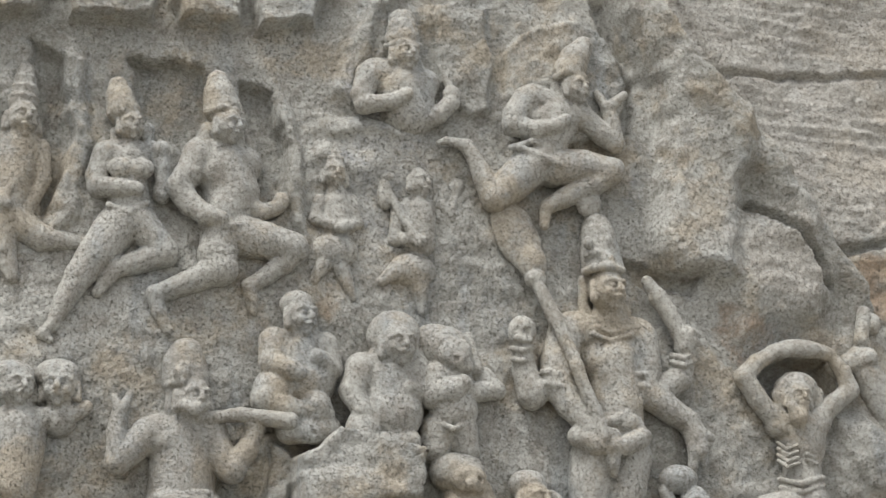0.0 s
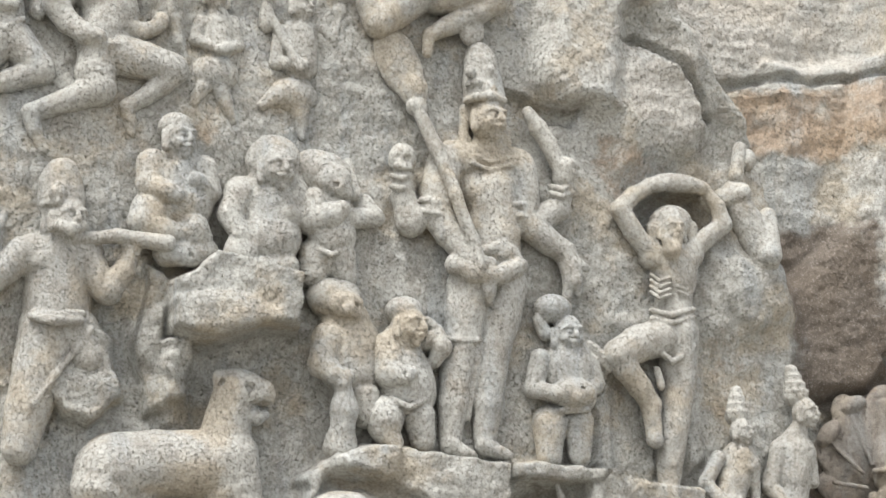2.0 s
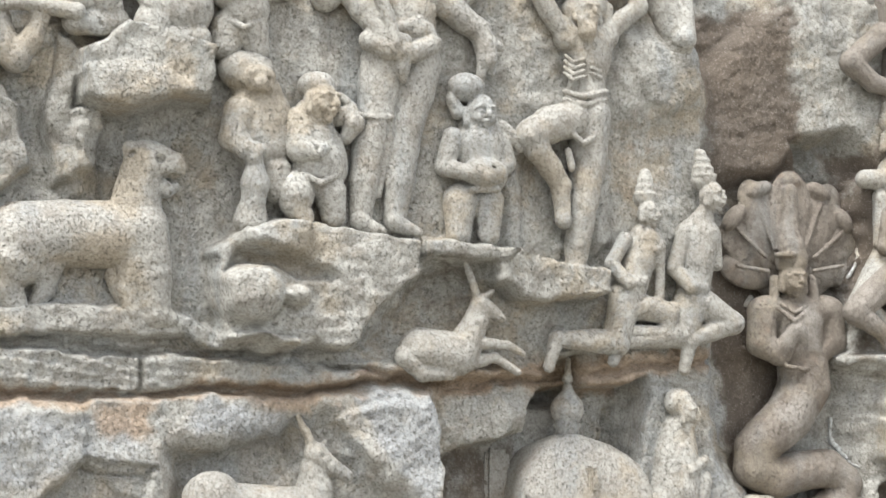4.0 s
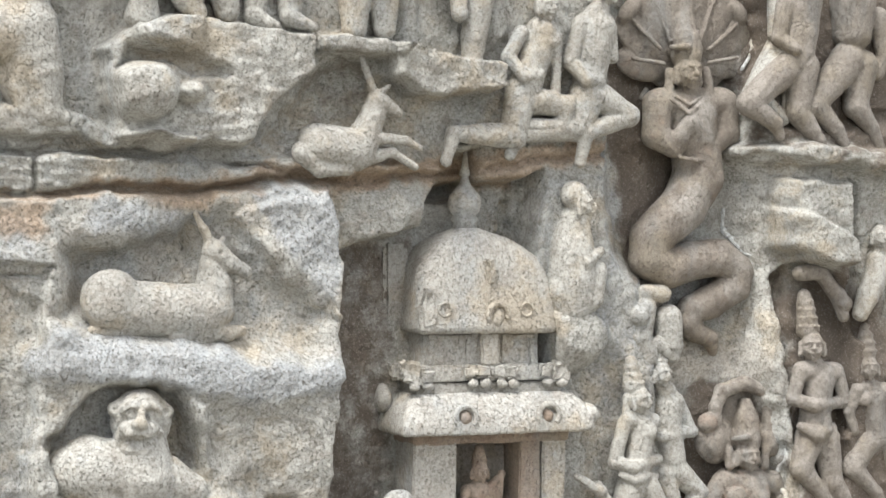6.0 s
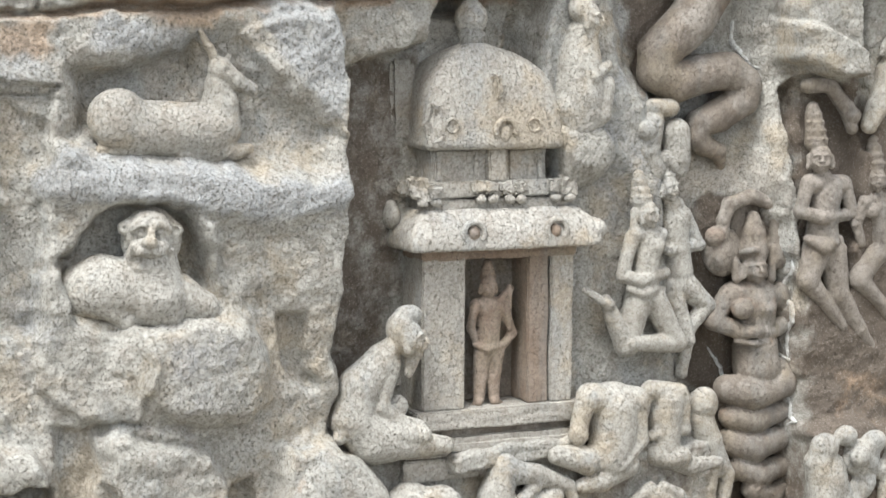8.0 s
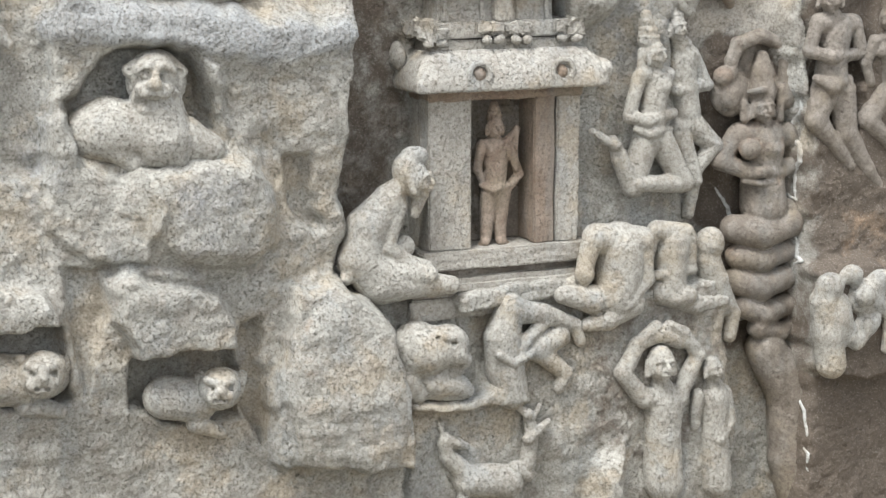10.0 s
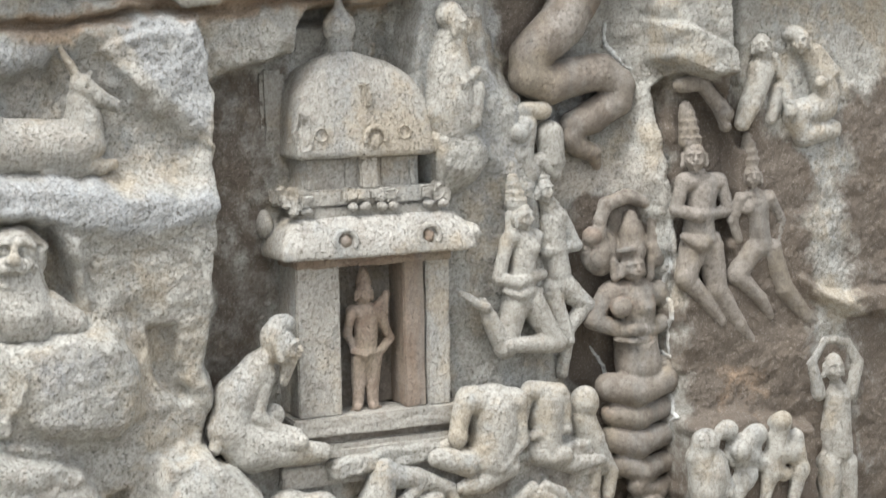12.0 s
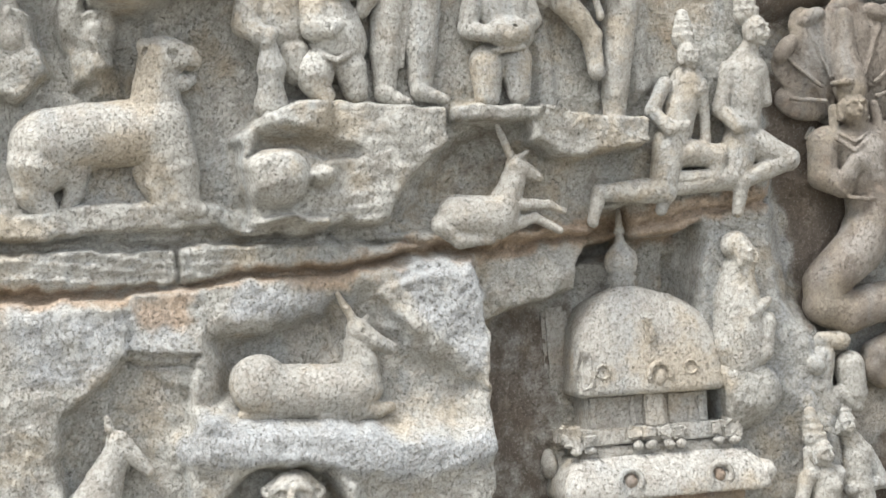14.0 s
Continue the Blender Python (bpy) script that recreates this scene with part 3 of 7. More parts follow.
stain_or_shade("pale", 0.9, 0.13, (0.78, 10.27), (1.26, 10.27), (1.53, 9.87), (1.4, 9.58), (0.84, 9.63))
stain_or_shade("pale", 0.8, 0.14, (0.29, 12.39), (2.96, 12.74), (3.25, 10.41), (2.04, 10.39), (1.22, 11.29))
stain_or_shade("pale", 0.6, 0.14, (1.12, 11.35), (3.74, 11.7), (3.64, 10.45), (1.77, 10.24))
stain_or_shade("pale", 0.5, 0.18, (0.14, 10.56), (1.59, 10.63), (1.5, 9.63), (0.41, 9.84))
stain_or_shade("pale", 0.8, 0.09, (2.96, 4.51), (3.32, 4.73), (3.92, 4.67), (4.1, 4.25), (3.88, 4.3), (3.39, 4.41), (3.08, 4.01))

# the rock's own unevenness, from bulges to tool marks
for cell, amount, seed in ((75, 0.16, 1), (30, 0.06, 2), (13, 0.035, 3), (6, 0.022, 4), (3, 0.017, 5)):
    RELIEF += amount * lattice(RELIEF.shape, (cell, cell * 1.2), seed)
RELIEF += 0.015 * (np.random.RandomState(9).rand(*RELIEF.shape) - 0.5)
RELIEF += 0.05 * np.clip(lattice(RELIEF.shape, (9, 40), 21), 0.12, 1) - 0.006

idx = np.arange(RELIEF.size).reshape(RELIEF.shape)
quads = np.stack([idx[:-1, :-1], idx[:-1, 1:], idx[1:, 1:], idx[1:, :-1]], -1).reshape(-1, 4)
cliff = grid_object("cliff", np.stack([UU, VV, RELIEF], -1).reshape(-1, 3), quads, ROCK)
for key, values in STAINS_AND_SHADE.items():
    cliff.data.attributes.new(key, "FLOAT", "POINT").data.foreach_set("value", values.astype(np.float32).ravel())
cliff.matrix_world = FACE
tagged(cliff, "weathered beige granite cliff carved in relief", "cliff", kind="structure")

# the rock behind the face, and the ground in front of it
bm = bmesh.new()
bmesh.ops.create_cube(bm, size=1, matrix=Matrix.Translation((1, 7.2, -3.5)) @ Matrix.Diagonal((15.9, 15.0, 5.0, 1)))
bmesh.ops.bevel(bm, geom=bm.edges[:], offset=0.8, segments=3, affect="EDGES")
rock = part("rock_mass", bm, SAND, None, "rough granite hill behind the relief")
rock.matrix_world = FACE
rock.data.materials[0] = CARVED
tagged(rock, category="rock", kind="structure")
gx = np.concatenate([[-4000, -600, -120], np.linspace(-40, 40, 81), [120, 600, 4000]])
gy = np.concatenate([[-4000, -600, -120], np.linspace(-40, 40, 81), [120, 600, 4000]])
GX, GY = np.meshgrid(gx, gy)
bank = np.clip((-5.5 - GY) / 3.5, 0, 1)
GZ = 3.85 * bank * bank * (3 - 2 * bank) + 0.05 * np.sin(GX * 1.3) * np.sin(GY * 1.7)
idx = np.arange(GX.size).reshape(GX.shape)
quads = np.stack([idx[:-1, :-1], idx[:-1, 1:], idx[1:, 1:], idx[1:, :-1]], -1).reshape(-1, 4)
ground = grid_object("ground", np.stack([GX, GY, GZ], -1).reshape(-1, 3), quads, SAND)
tagged(ground, "trodden sandy ground rising to a bank before the rock", "ground", kind="structure")


# ---- carving: figures swell out of soft-joined limbs ----
class Statue:
    """A figure carved in one piece. Places are metres along u, v, w from its foot point."""

    def __init__(self, u, v, w, cell=0.0095, soft=0.016):
        self.at, self.cell, self.soft, self.work = (u, v, w), cell, soft, []

    def limb(self, *knots, soft=None):
        """A chain of round cones through (u, v, w, radius)."""
        for a, b in zip(knots, knots[1:]):
            self.work.append(("cone", np.array(a[:3]), np.array(b[:3]), a[3], b[3], soft))
        return self

    def lump(self, u, v, w, ru, rv, rw, lean=0.0, soft=None):
        """An ellipsoid, leaning so many degrees to the left."""
        self.work.append(("lump", np.array((u, v, w)), np.array((ru, rv, rw)), radians(lean), 0, soft))
        return self

    def block(self, u, v, w, ru, rv, rw, lean=0.0, soft=None):
        self.work.append(("block", np.array((u, v, w)), np.array((ru, rv, rw)), radians(lean), 0, soft))
        return self

    def cut(self, u, v, w, r):
        """A small hollow."""
        self.work.append(("cut", np.array((u, v, w)), np.array((r, r, r)), 0, 0, None))
        return self

    def head(self, u, v, w, r, turn=0.0, nod=0.0, face=True):
        """A head with brow, eyes, nose, lips, chin and ears; turn: degrees to the right."""
        self.lump(u, v, w, r * 0.80, r, r * 0.85)
        if face:
            s, c = math.sin(radians(turn)), math.cos(radians(turn))

            def on(side, up, out):
                return (u + r * (out * s + side * c), v + r * (up - nod * out), w + r * (out * c - side * s))
            k = r * 0.07
            for side in (-1, 1):
                self.cut(*on(side * 0.33, 0.02, 0.94), r * 0.27)
                self.limb((*on(side * 0.30, 0.02, 0.70), r * 0.13), (*on(side * 0.34, 0.02, 0.68), r * 0.13), soft=k)
                self.limb((*on(side * 0.10, 0.24, 0.82), r * 0.09), (*on(side * 0.34, 0.30, 0.76), r * 0.10), (*on(side * 0.58, 0.16, 0.60), r * 0.09), soft=k)
                self.limb((*on(side * 0.80, 0.15, 0.0), r * 0.17), (*on(side * 0.84, -0.60, 0.1), r * 0.20), soft=k)
                self.lump(*on(side * 0.38, -0.32, 0.60), r * 0.22, r * 0.22, r * 0.2, soft=k * 2)
            self.limb((*on(0, 0.22, 0.80), r * 0.10), (*on(0, -0.20, 1.0), r * 0.16), soft=k)
            self.limb((*on(-0.13, -0.24, 0.84), r * 0.08), (*on(0.13, -0.24, 0.84), r * 0.08), soft=k)
            self.limb((*on(-0.24, -0.50, 0.76), r * 0.08), (*on(0.0, -0.47, 0.90), r * 0.12), (*on(0.24, -0.50, 0.76), r * 0.08), soft=k)
            self.limb((*on(-0.18, -0.64, 0.74), r * 0.08), (*on(0.18, -0.64, 0.74), r * 0.08), soft=k)
            self.limb((*on(0, -0.86, 0.56), r * 0.20), (*on(0, -0.80, 0.55), r * 0.2), soft=k * 2)
        return self

    def cap(self, u, v, w, r):
        """Close-cropped hair or a head-cloth."""
        return self.lump(u, v + r * 0.32, w - r * 0.12, r * 0.92, r * 0.72, r * 0.92, soft=0.006)

    def crown(self, u, v, w, r, tall, lean=0.0, tiers=3):
        """A tall tiered head-dress on top of a head."""
        dx, v = -math.sin(radians(lean)), v + r * 0.12
        for i in range(tiers):
            k0, k1 = i / tiers, (i + 0.85) / tiers
            a, b = r * (0.92 - 0.40 * k0), r * (0.92 - 0.40 * k1)
            cu, cv = u + dx * tall * k0, v + tall * k0
            self.limb((cu, cv, w - r * 0.1, a), (u + dx * tall * k1, v + tall * k1, w - r * 0.1, b * 0.95), soft=0.006)
            band = [(cu + a * 0.93 * math.sin(q), cv + a * 0.22, w - r * 0.1 + a * 0.93 * math.cos(q), a * 0.15) for q in (-1.4, -0.7, 0.0, 0.7, 1.4)]
            self.limb(*band, soft=0.008)
        return self

    def finish(self, name, label, category="statue", material=None, group=""):
        lo, hi = np.full(3, 1e9), np.full(3, -1e9)
        for kind, a, b, c, d, _ in self.work:
            if kind == "cut":
                continue
            e = np.minimum(a - c, b - d) if kind == "cone" else a - max(b) * 1.05
            f = np.maximum(a + c, b + d) if kind == "cone" else a + max(b) * 1.05
            lo, hi = np.minimum(lo, e), np.maximum(hi, f)
        h = self.cell
        lo, hi = lo - 3 * h - self.soft, hi + 3 * h + self.soft
        axes = [np.arange(lo[i], hi[i] + h, h) for i in range(3)]
        field = np.full([len(x) for x in axes], 1.0, np.float32)
        for kind, a, b, c, d, soft in self.work:
            k = self.soft if soft is None else soft
            if kind == "cone":
                e, f = np.minimum(a - c, b - d), np.maximum(a + c, b + d)
            else:
                e, f = a - max(b) * 1.1, a + max(b) * 1.1
            sl = tuple(slice(max(np.searchsorted(axes[i], e[i] - k * 1.5 - h) - 1, 0), np.searchsorted(axes[i], f[i] + k * 1.5 + h) + 1) for i in range(3))
            x, y, z = np.meshgrid(*(axes[i][sl[i]] for i in range(3)), indexing="ij", sparse=True)
            if kind == "cone":
                ab = b - a
                t = np.clip(((x - a[0]) * ab[0] + (y - a[1]) * ab[1] + (z - a[2]) * ab[2]) / (ab @ ab + 1e-12), 0, 1)
                dist = np.sqrt((x - a[0] - t * ab[0]) ** 2 + (y - a[1] - t * ab[1]) ** 2 + (z - a[2] - t * ab[2]) ** 2) - (c + t * (d - c))
            else:
                cs, sn = math.cos(c), math.sin(c)
                px, py, pz = (x - a[0]) * cs + (y - a[1]) * sn, (y - a[1]) * cs - (x - a[0]) * sn, z - a[2]
                if kind == "block":
                    r = min(b) * 0.25
                    qx, qy, qz = np.abs(px) - b[0] + r, np.abs(py) - b[1] + r, np.abs(pz) - b[2] + r
                    dist = np.sqrt(np.maximum(qx, 0) ** 2 + np.maximum(qy, 0) ** 2 + np.maximum(qz, 0) ** 2) + np.minimum(np.maximum(np.maximum(qx, qy), qz), 0) - r
                else:
                    q = np.sqrt((px / b[0]) ** 2 + (py / b[1]) ** 2 + (pz / b[2]) ** 2)
                    g = np.sqrt((px / b[0] ** 2) ** 2 + (py / b[1] ** 2) ** 2 + (pz / b[2] ** 2) ** 2) + 1e-9
                    dist = q * (q - 1) / g
            old = field[sl]
            if kind == "cut":
                field[sl] = np.maximum(old, -dist)
            else:
                m = np.clip(0.5 + 0.5 * (old - dist) / k, 0, 1)
                field[sl] = old * (1 - m) + dist * m - k * m * (1 - m)
        verts, quads = skin(field)
        # weathering: the surface wanders by a few millimetres
        rng, p = np.random.RandomState(len(verts) % 9973), lo + verts * h + np.array(self.at)
        for size, depth in ((0.45, 0.0025), (0.17, 0.0012), (0.07, 0.0007)):
            for axis in range(3):
                for _ in range(2):
                    way = rng.normal(size=3)
                    verts[:, axis] += depth / h * np.sin(p @ (way / np.linalg.norm(way)) * 6.283 / size + rng.rand() * 6.28)
        ob = grid_object(name, lo + verts * h, quads, material or CARVED)
        ob.matrix_world = FACE @ Matrix.Translation(self.at)
        return tagged(ob, label, category, group)


def skin(field):
    """The surface where a field of distances is zero: one corner a cell, one quad a crossing."""
    n = np.array(field.shape)
    sign = field < 0
    total, count = np.zeros((*(n - 1), 3), np.float32), np.zeros(n - 1, np.int8)
    edges = []
    for axis in range(3):
        lo, hi = [slice(None)] * 3, [slice(None)] * 3
        lo[axis], hi[axis] = slice(0, -1), slice(1, None)
        a, b = field[tuple(lo)], field[tuple(hi)]
        at = np.argwhere(sign[tuple(lo)] != sign[tuple(hi)])
        va, vb = a[tuple(at.T)], b[tuple(at.T)]
        spot = at.astype(np.float32)
        spot[:, axis] += va / (va - vb)
        o1, o2 = [i for i in range(3) if i != axis]
        for d1 in (0, -1):
            for d2 in (0, -1):
                cell = at.copy()
                cell[:, o1] += d1
                cell[:, o2] += d2
                ok = np.all((cell >= 0) & (cell < n - 1), axis=1)
                np.add.at(total, tuple(cell[ok].T), spot[ok])
                np.add.at(count, tuple(cell[ok].T), 1)
        edges.append((axis, at, va < 0))
    used = count > 0
    number = np.full(used.shape, -1, np.int32)
    number[used] = np.arange(used.sum())
    verts = total[used] / count[used][:, None]
    quads = []
    for axis, at, front in edges:
        o1, o2 = (axis + 1) % 3, (axis + 2) % 3
        ok = (at[:, o1] > 0) & (at[:, o2] > 0) & (at[:, o1] < n[o1] - 1) & (at[:, o2] < n[o2] - 1)
        at, front = at[ok], front[ok]
        ring = []
        for d1, d2 in ((0, 0), (-1, 0), (-1, -1), (0, -1)):
            cell = at.copy()
            cell[:, o1] += d1
            cell[:, o2] += d2
            ring.append(number[tuple(cell.T)])
        q = np.stack(ring, 1)
        q[~front] = q[~front][:, ::-1]
        quads.append(q)
    return verts, np.concatenate(quads)


# ---- the little shrine cut from the rock ----
def chip(bm, amount=0.006):
    """Worn, uneven edges: every corner strays a little."""
    for v in bm.verts:
        v.co += amount * 2 * noise.noise_vector(v.co * 7) + amount * noise.noise_vector(v.co * 23)
    return bm


def slab(u0, u1, v0, v1, w0, w1, wear=0.012, cuts=6):
    """A dressed stone with worn edges."""
    bm = bmesh.new()
    size = Vector((u1 - u0, v1 - v0, w1 - w0))
    bmesh.ops.create_cube(bm, size=1, matrix=Matrix.Translation(((u0 + u1) / 2, (v0 + v1) / 2, (w0 + w1) / 2)) @ Matrix.Diagonal((*size, 1)))
    bmesh.ops.bevel(bm, geom=bm.edges[:], offset=min(wear, min(size) * 0.3), segments=2, affect="EDGES")
    bmesh.ops.subdivide_edges(bm, edges=[e for e in bm.edges if e.calc_length() > 0.12], cuts=cuts, use_grid_fill=True)
    return chip(bm)


def hoops(levels, power=2.0, sides=64):
    """A body of stacked outlines: (height, centre u, centre w, half width, half depth, squareness)."""
    bm = bmesh.new()
    last = None
    for v, cu, cw, hu, hw, p in levels:
        ring = []
        for i in range(sides):
            a = 2 * math.pi * (i + 0.5) / sides
            c, s = math.cos(a), math.sin(a)
            k = (abs(c) ** p + abs(s) ** p) ** (-1 / p)
            ring.append(bm.verts.new((cu + hu * c * k, v, cw + hw * s * k)))
        if last:
            for i in range(sides):
                bm.faces.new((last[i], last[i - 1], ring[i - 1], ring[i]))
        else:
            bm.faces.new(ring)
        last = ring
    bm.faces.new(last[::-1])
    for f in bm.faces:
        f.smooth = True
    return chip(bm, 0.004)


def arch(u, v, w, r, thick, start=-40, end=220):
    """A horseshoe arch of round stone, its feet turned out."""
    bm = bmesh.new()
    last = None
    for i in range(25):
        a = radians(start + (end - start) * i / 24)
        c = Vector((u + r * math.cos(a), v + r * math.sin(a), w))
        ring = [bm.verts.new(c + thick * (Vector((math.cos(a), math.sin(a), 0)) * math.cos(b) + Vector((0, 0, 1)) * math.sin(b)))
                for b in [2 * math.pi * j / 10 for j in range(10)]]
        if last:
            for j in range(10):
                bm.faces.new((last[j], last[j - 1], ring[j - 1], ring[j]))
        else:
            bm.faces.new(ring)
        last = ring
    bm.faces.new(last[::-1])
    return bm


def pebble(u, v, w, ru, rv, rw):
    bm = bmesh.new()
    bmesh.ops.create_icosphere(bm, subdivisions=3, radius=1, matrix=Matrix.Translation((u, v, w)) @ Matrix.Diagonal((ru, rv, rw, 1)))
    for f in bm.faces:
        f.smooth = True
    return chip(bm, 0.008)


shrine = new("shrine")
shrine.matrix_world = FACE
tagged(shrine, "small domed granite shrine carved out of the rock wall", "shrine")
part("plinth", slab(0.60, 2.25, 2.25, 2.42, -0.5, 0.05), DRESSED, shrine)
part("torus_moulding", slab(0.58, 2.25, 2.43, 2.57, -0.5, 0.08, wear=0.05), DRESSED, shrine, "rounded grey base moulding")
# this course and the doorway back are darker than the dressed stone
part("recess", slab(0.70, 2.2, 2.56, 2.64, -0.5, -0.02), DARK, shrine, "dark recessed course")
part("threshold", slab(0.70, 2.16, 2.635, 2.785, -0.5, 0.06), DRESSED, shrine, "worn stone threshold")
part("side_wall", slab(0.772, 0.90, 2.785, 4.02, -0.75, -0.20), DRESSED, shrine, "shaded rust-stained side wall")
part("pilaster", slab(0.77, 1.128, 2.785, 4.0, -0.21, 0.0), DRESSED, shrine)
part("door_jamb", slab(1.668, 1.85, 2.785, 4.0, -0.34, -0.02), RUST, shrine, "rust-stained door jamb")
part("pilaster", slab(1.862, 2.055, 2.785, 4.0, -0.34, 0.0), DRESSED, shrine)
part("back_wall", slab(0.95, 1.80, 2.785, 4.0, -0.50, -0.30), DARK, shrine, "dark brown back of the doorway with rust patches")
part("lintel", slab(0.76, 2.07, 3.945, 4.04, -0.5, 0.015), RUST, shrine, "dark stained lintel")
eave = part("eave", hoops([(4.025, 1.43, -0.30, 0.70, 0.36, 20), (4.03, 1.43, -0.30, 0.80, 0.455, 30), (4.05, 1.43, -0.30, 0.812, 0.462, 30), (4.10, 1.43, -0.30, 0.808, 0.458, 26), (4.17, 1.43, -0.30, 0.79, 0.44, 22),
                          (4.24, 1.43, -0.30, 0.755, 0.40, 18), (4.29, 1.43, -0.30, 0.71, 0.36, 16), (4.33, 1.43, -0.30, 0.68, 0.33, 11)], sides=160), DRESSED, shrine, "pale curved eave")
for u in (1.13, 1.83):
    part("gable_arch", arch(u, 4.16, 0.145, 0.085, 0.024), DRESSED, eave)
    part("face_boss", pebble(u, 4.155, 0.125, 0.055, 0.06, 0.05), RUST, eave)
part("eave_horn", pebble(0.64, 4.27, -0.35, 0.07, 0.12, 0.16), DRESSED, eave)
part("eave_horn", pebble(2.22, 4.15, -0.02, 0.11, 0.08, 0.16), DRESSED, eave)
part("string_course", slab(0.80, 2.02, 4.30, 4.41, -0.6, -0.02), DRESSED, shrine)
frieze = part("frieze", slab(0.74, 2.02, 4.42, 4.545, -0.6, 0.0), DRESSED, shrine)
for u, r in ((0.73, 0.085), (0.85, 0.06), (1.22, 0.06), (1.32, 0.062), (1.46, 0.06), (1.56, 0.05), (1.86, 0.055), (1.98, 0.085)):
    part("carved_boss", chip(slab(u - r, u + r, 4.49 - r, 4.49 + r, -0.02, 0.06, wear=0.035, cuts=2), 0.014), DRESSED, frieze)
    part("carved_boss", pebble(u + 0.02, 4.40, 0.03, 0.045, 0.035, 0.035), DRESSED, frieze)
for w in (-0.18, -0.38):
    part("carved_boss", chip(slab(0.66, 0.76, 4.42, 4.56, w - 0.07, w + 0.07, wear=0.03, cuts=2), 0.014), DRESSED, frieze)
part("neck_wall", slab(0.87, 1.84, 4.53, 4.83, -0.7, -0.07), DRESSED, shrine)
part("neck_pilaster", slab(1.32, 1.47, 4.545, 4.83, -0.1, 0.0), DRESSED, shrine)
for u0, u1 in ((0.90, 1.26), (1.52, 1.80)):
    for a in ((u0, u1, 4.74, 4.775), (u0, u0 + 0.04, 4.55, 4.74), (u1 - 0.04, u1, 4.55, 4.74)):
        part("panel_frame", slab(a[0], a[1], a[2], a[3], -0.1, -0.045, wear=0.006, cuts=2), DRESSED, shrine)
roof = part("domed_roof", hoops([(4.785, 1.379, -0.36, 0.55, 0.39, 16), (4.80, 1.379, -0.36, 0.582, 0.417, 20), (4.84, 1.379, -0.36, 0.584, 0.418, 18), (4.92, 1.379, -0.36, 0.576, 0.410, 14),
                                (5.05, 1.377, -0.36, 0.570, 0.402, 10), (5.17, 1.375, -0.36, 0.558, 0.39, 8), (5.28, 1.368, -0.355, 0.530, 0.368, 6.5), (5.37, 1.36, -0.34, 0.485, 0.33, 5.2), (5.45, 1.345, -0.32, 0.41, 0.28, 4),
                                (5.515, 1.325, -0.29, 0.305, 0.215, 3), (5.56, 1.30, -0.25, 0.19, 0.15, 2.4), (5.59, 1.27, -0.22, 0.10, 0.10, 2)], sides=140), DRESSED, shrine, "pale weathered stone dome")
part("dormer_arch", arch(1.43, 4.93, 0.06, 0.085, 0.022, -20, 200), DRESSED, roof)
part("dormer_boss", pebble(1.43, 4.90, 0.045, 0.05, 0.07, 0.04), DRESSED, roof)
part("broken_stub", chip(slab(1.335, 1.415, 5.17, 5.36, -0.05, 0.06, wear=0.02, cuts=3), 0.01), DRESSED, roof, "yellowed broken stub")
part("hip_rib", chip(slab(0.79, 0.93, 4.82, 5.12, -0.07, 0.062, wear=0.03, cuts=3), 0.012), DRESSED, roof)
for u in (0.99, 1.68):
    part("scroll", arch(u, 4.97, 0.052, 0.05, 0.011, 0, 330), DRESSED, roof)
part("side_gable", slab(0.66, 0.86, 4.84, 5.46, -0.50, -0.36, wear=0.03), DRESSED, roof)
part("finial", hoops([(5.58, 1.262, -0.22, 0.10, 0.10, 2), (5.63, 1.262, -0.22, 0.085, 0.085, 2), (5.66, 1.262, -0.22, 0.115, 0.115, 2), (5.69, 1.262, -0.22, 0.085, 0.085, 2), (5.72, 1.262, -0.22, 0.115, 0.115, 2),
                     (5.78, 1.262, -0.22, 0.130, 0.130, 2), (5.84, 1.262, -0.22, 0.115, 0.115, 2), (5.89, 1.262, -0.22, 0.075, 0.075, 2), (5.93, 1.262, -0.22, 0.045, 0.045, 2), (5.99, 1.262, -0.22, 0.03, 0.03, 2),
                     (6.00, 1.262, -0.22, 0.045, 0.045, 2), (6.03, 1.262, -0.22, 0.042, 0.042, 2), (6.06, 1.262, -0.22, 0.03, 0.03, 2), (6.22, 1.262, -0.22, 0.012, 0.012, 2)], sides=24), DRESSED, roof)

# ---- the carved figures ----

s = Statue(-4.684, 10.503, .075)
s.head(0, 0, 0, .148, 20)
s.crown(-.011, .133, -.034, .127, .262, 0, 3)
s.limb((.01, -.111, -.027, .067), (-.006, -.198, -.057, .126))
s.limb((-.023, -.192, -.078, .167), (-.044, -.404, -.077, .167), (-.061, -.667, -.073, .157))
s.limb((-.057, -.712, -.065, .14), (.191, -.867, -.044, .099), (.509, -.896, -.025, .049))
s.limb((-.072, -.759, -.056, .124), (-.054, -.974, -.044, .098), (.023, -1.183, -.025, .049))
s.limb((.144, -.194, -.027, .067), (.18, -.445, -.025, .058), (.097, -.677, -.025, .05))
s.limb((-.198, -.23, -.027, .067), (-.234, -.486, -.025, .058), (-.06, -.678, .077, .05))
s.limb((.103, -.189, .016, .025), (-.066, -.616, .082, .025))
s.finish("flying_figure_statue", "weathered granite statue of a flying figure in a tall headdress", "statue", group="figures of the upper frieze")

s = Statue(-3.92, 10.53, .1)
s.head(.006, -.015, .037, .12, 18)
s.limb((-.057, .112, -.004, .124), (-.088, .219, -.009, .101), (-.106, .308, -.009, .069))
s.limb((-.145, .055, .046, .023), (-.06, .069, .097, .028), (.048, .072, .055, .023), soft=0.006)
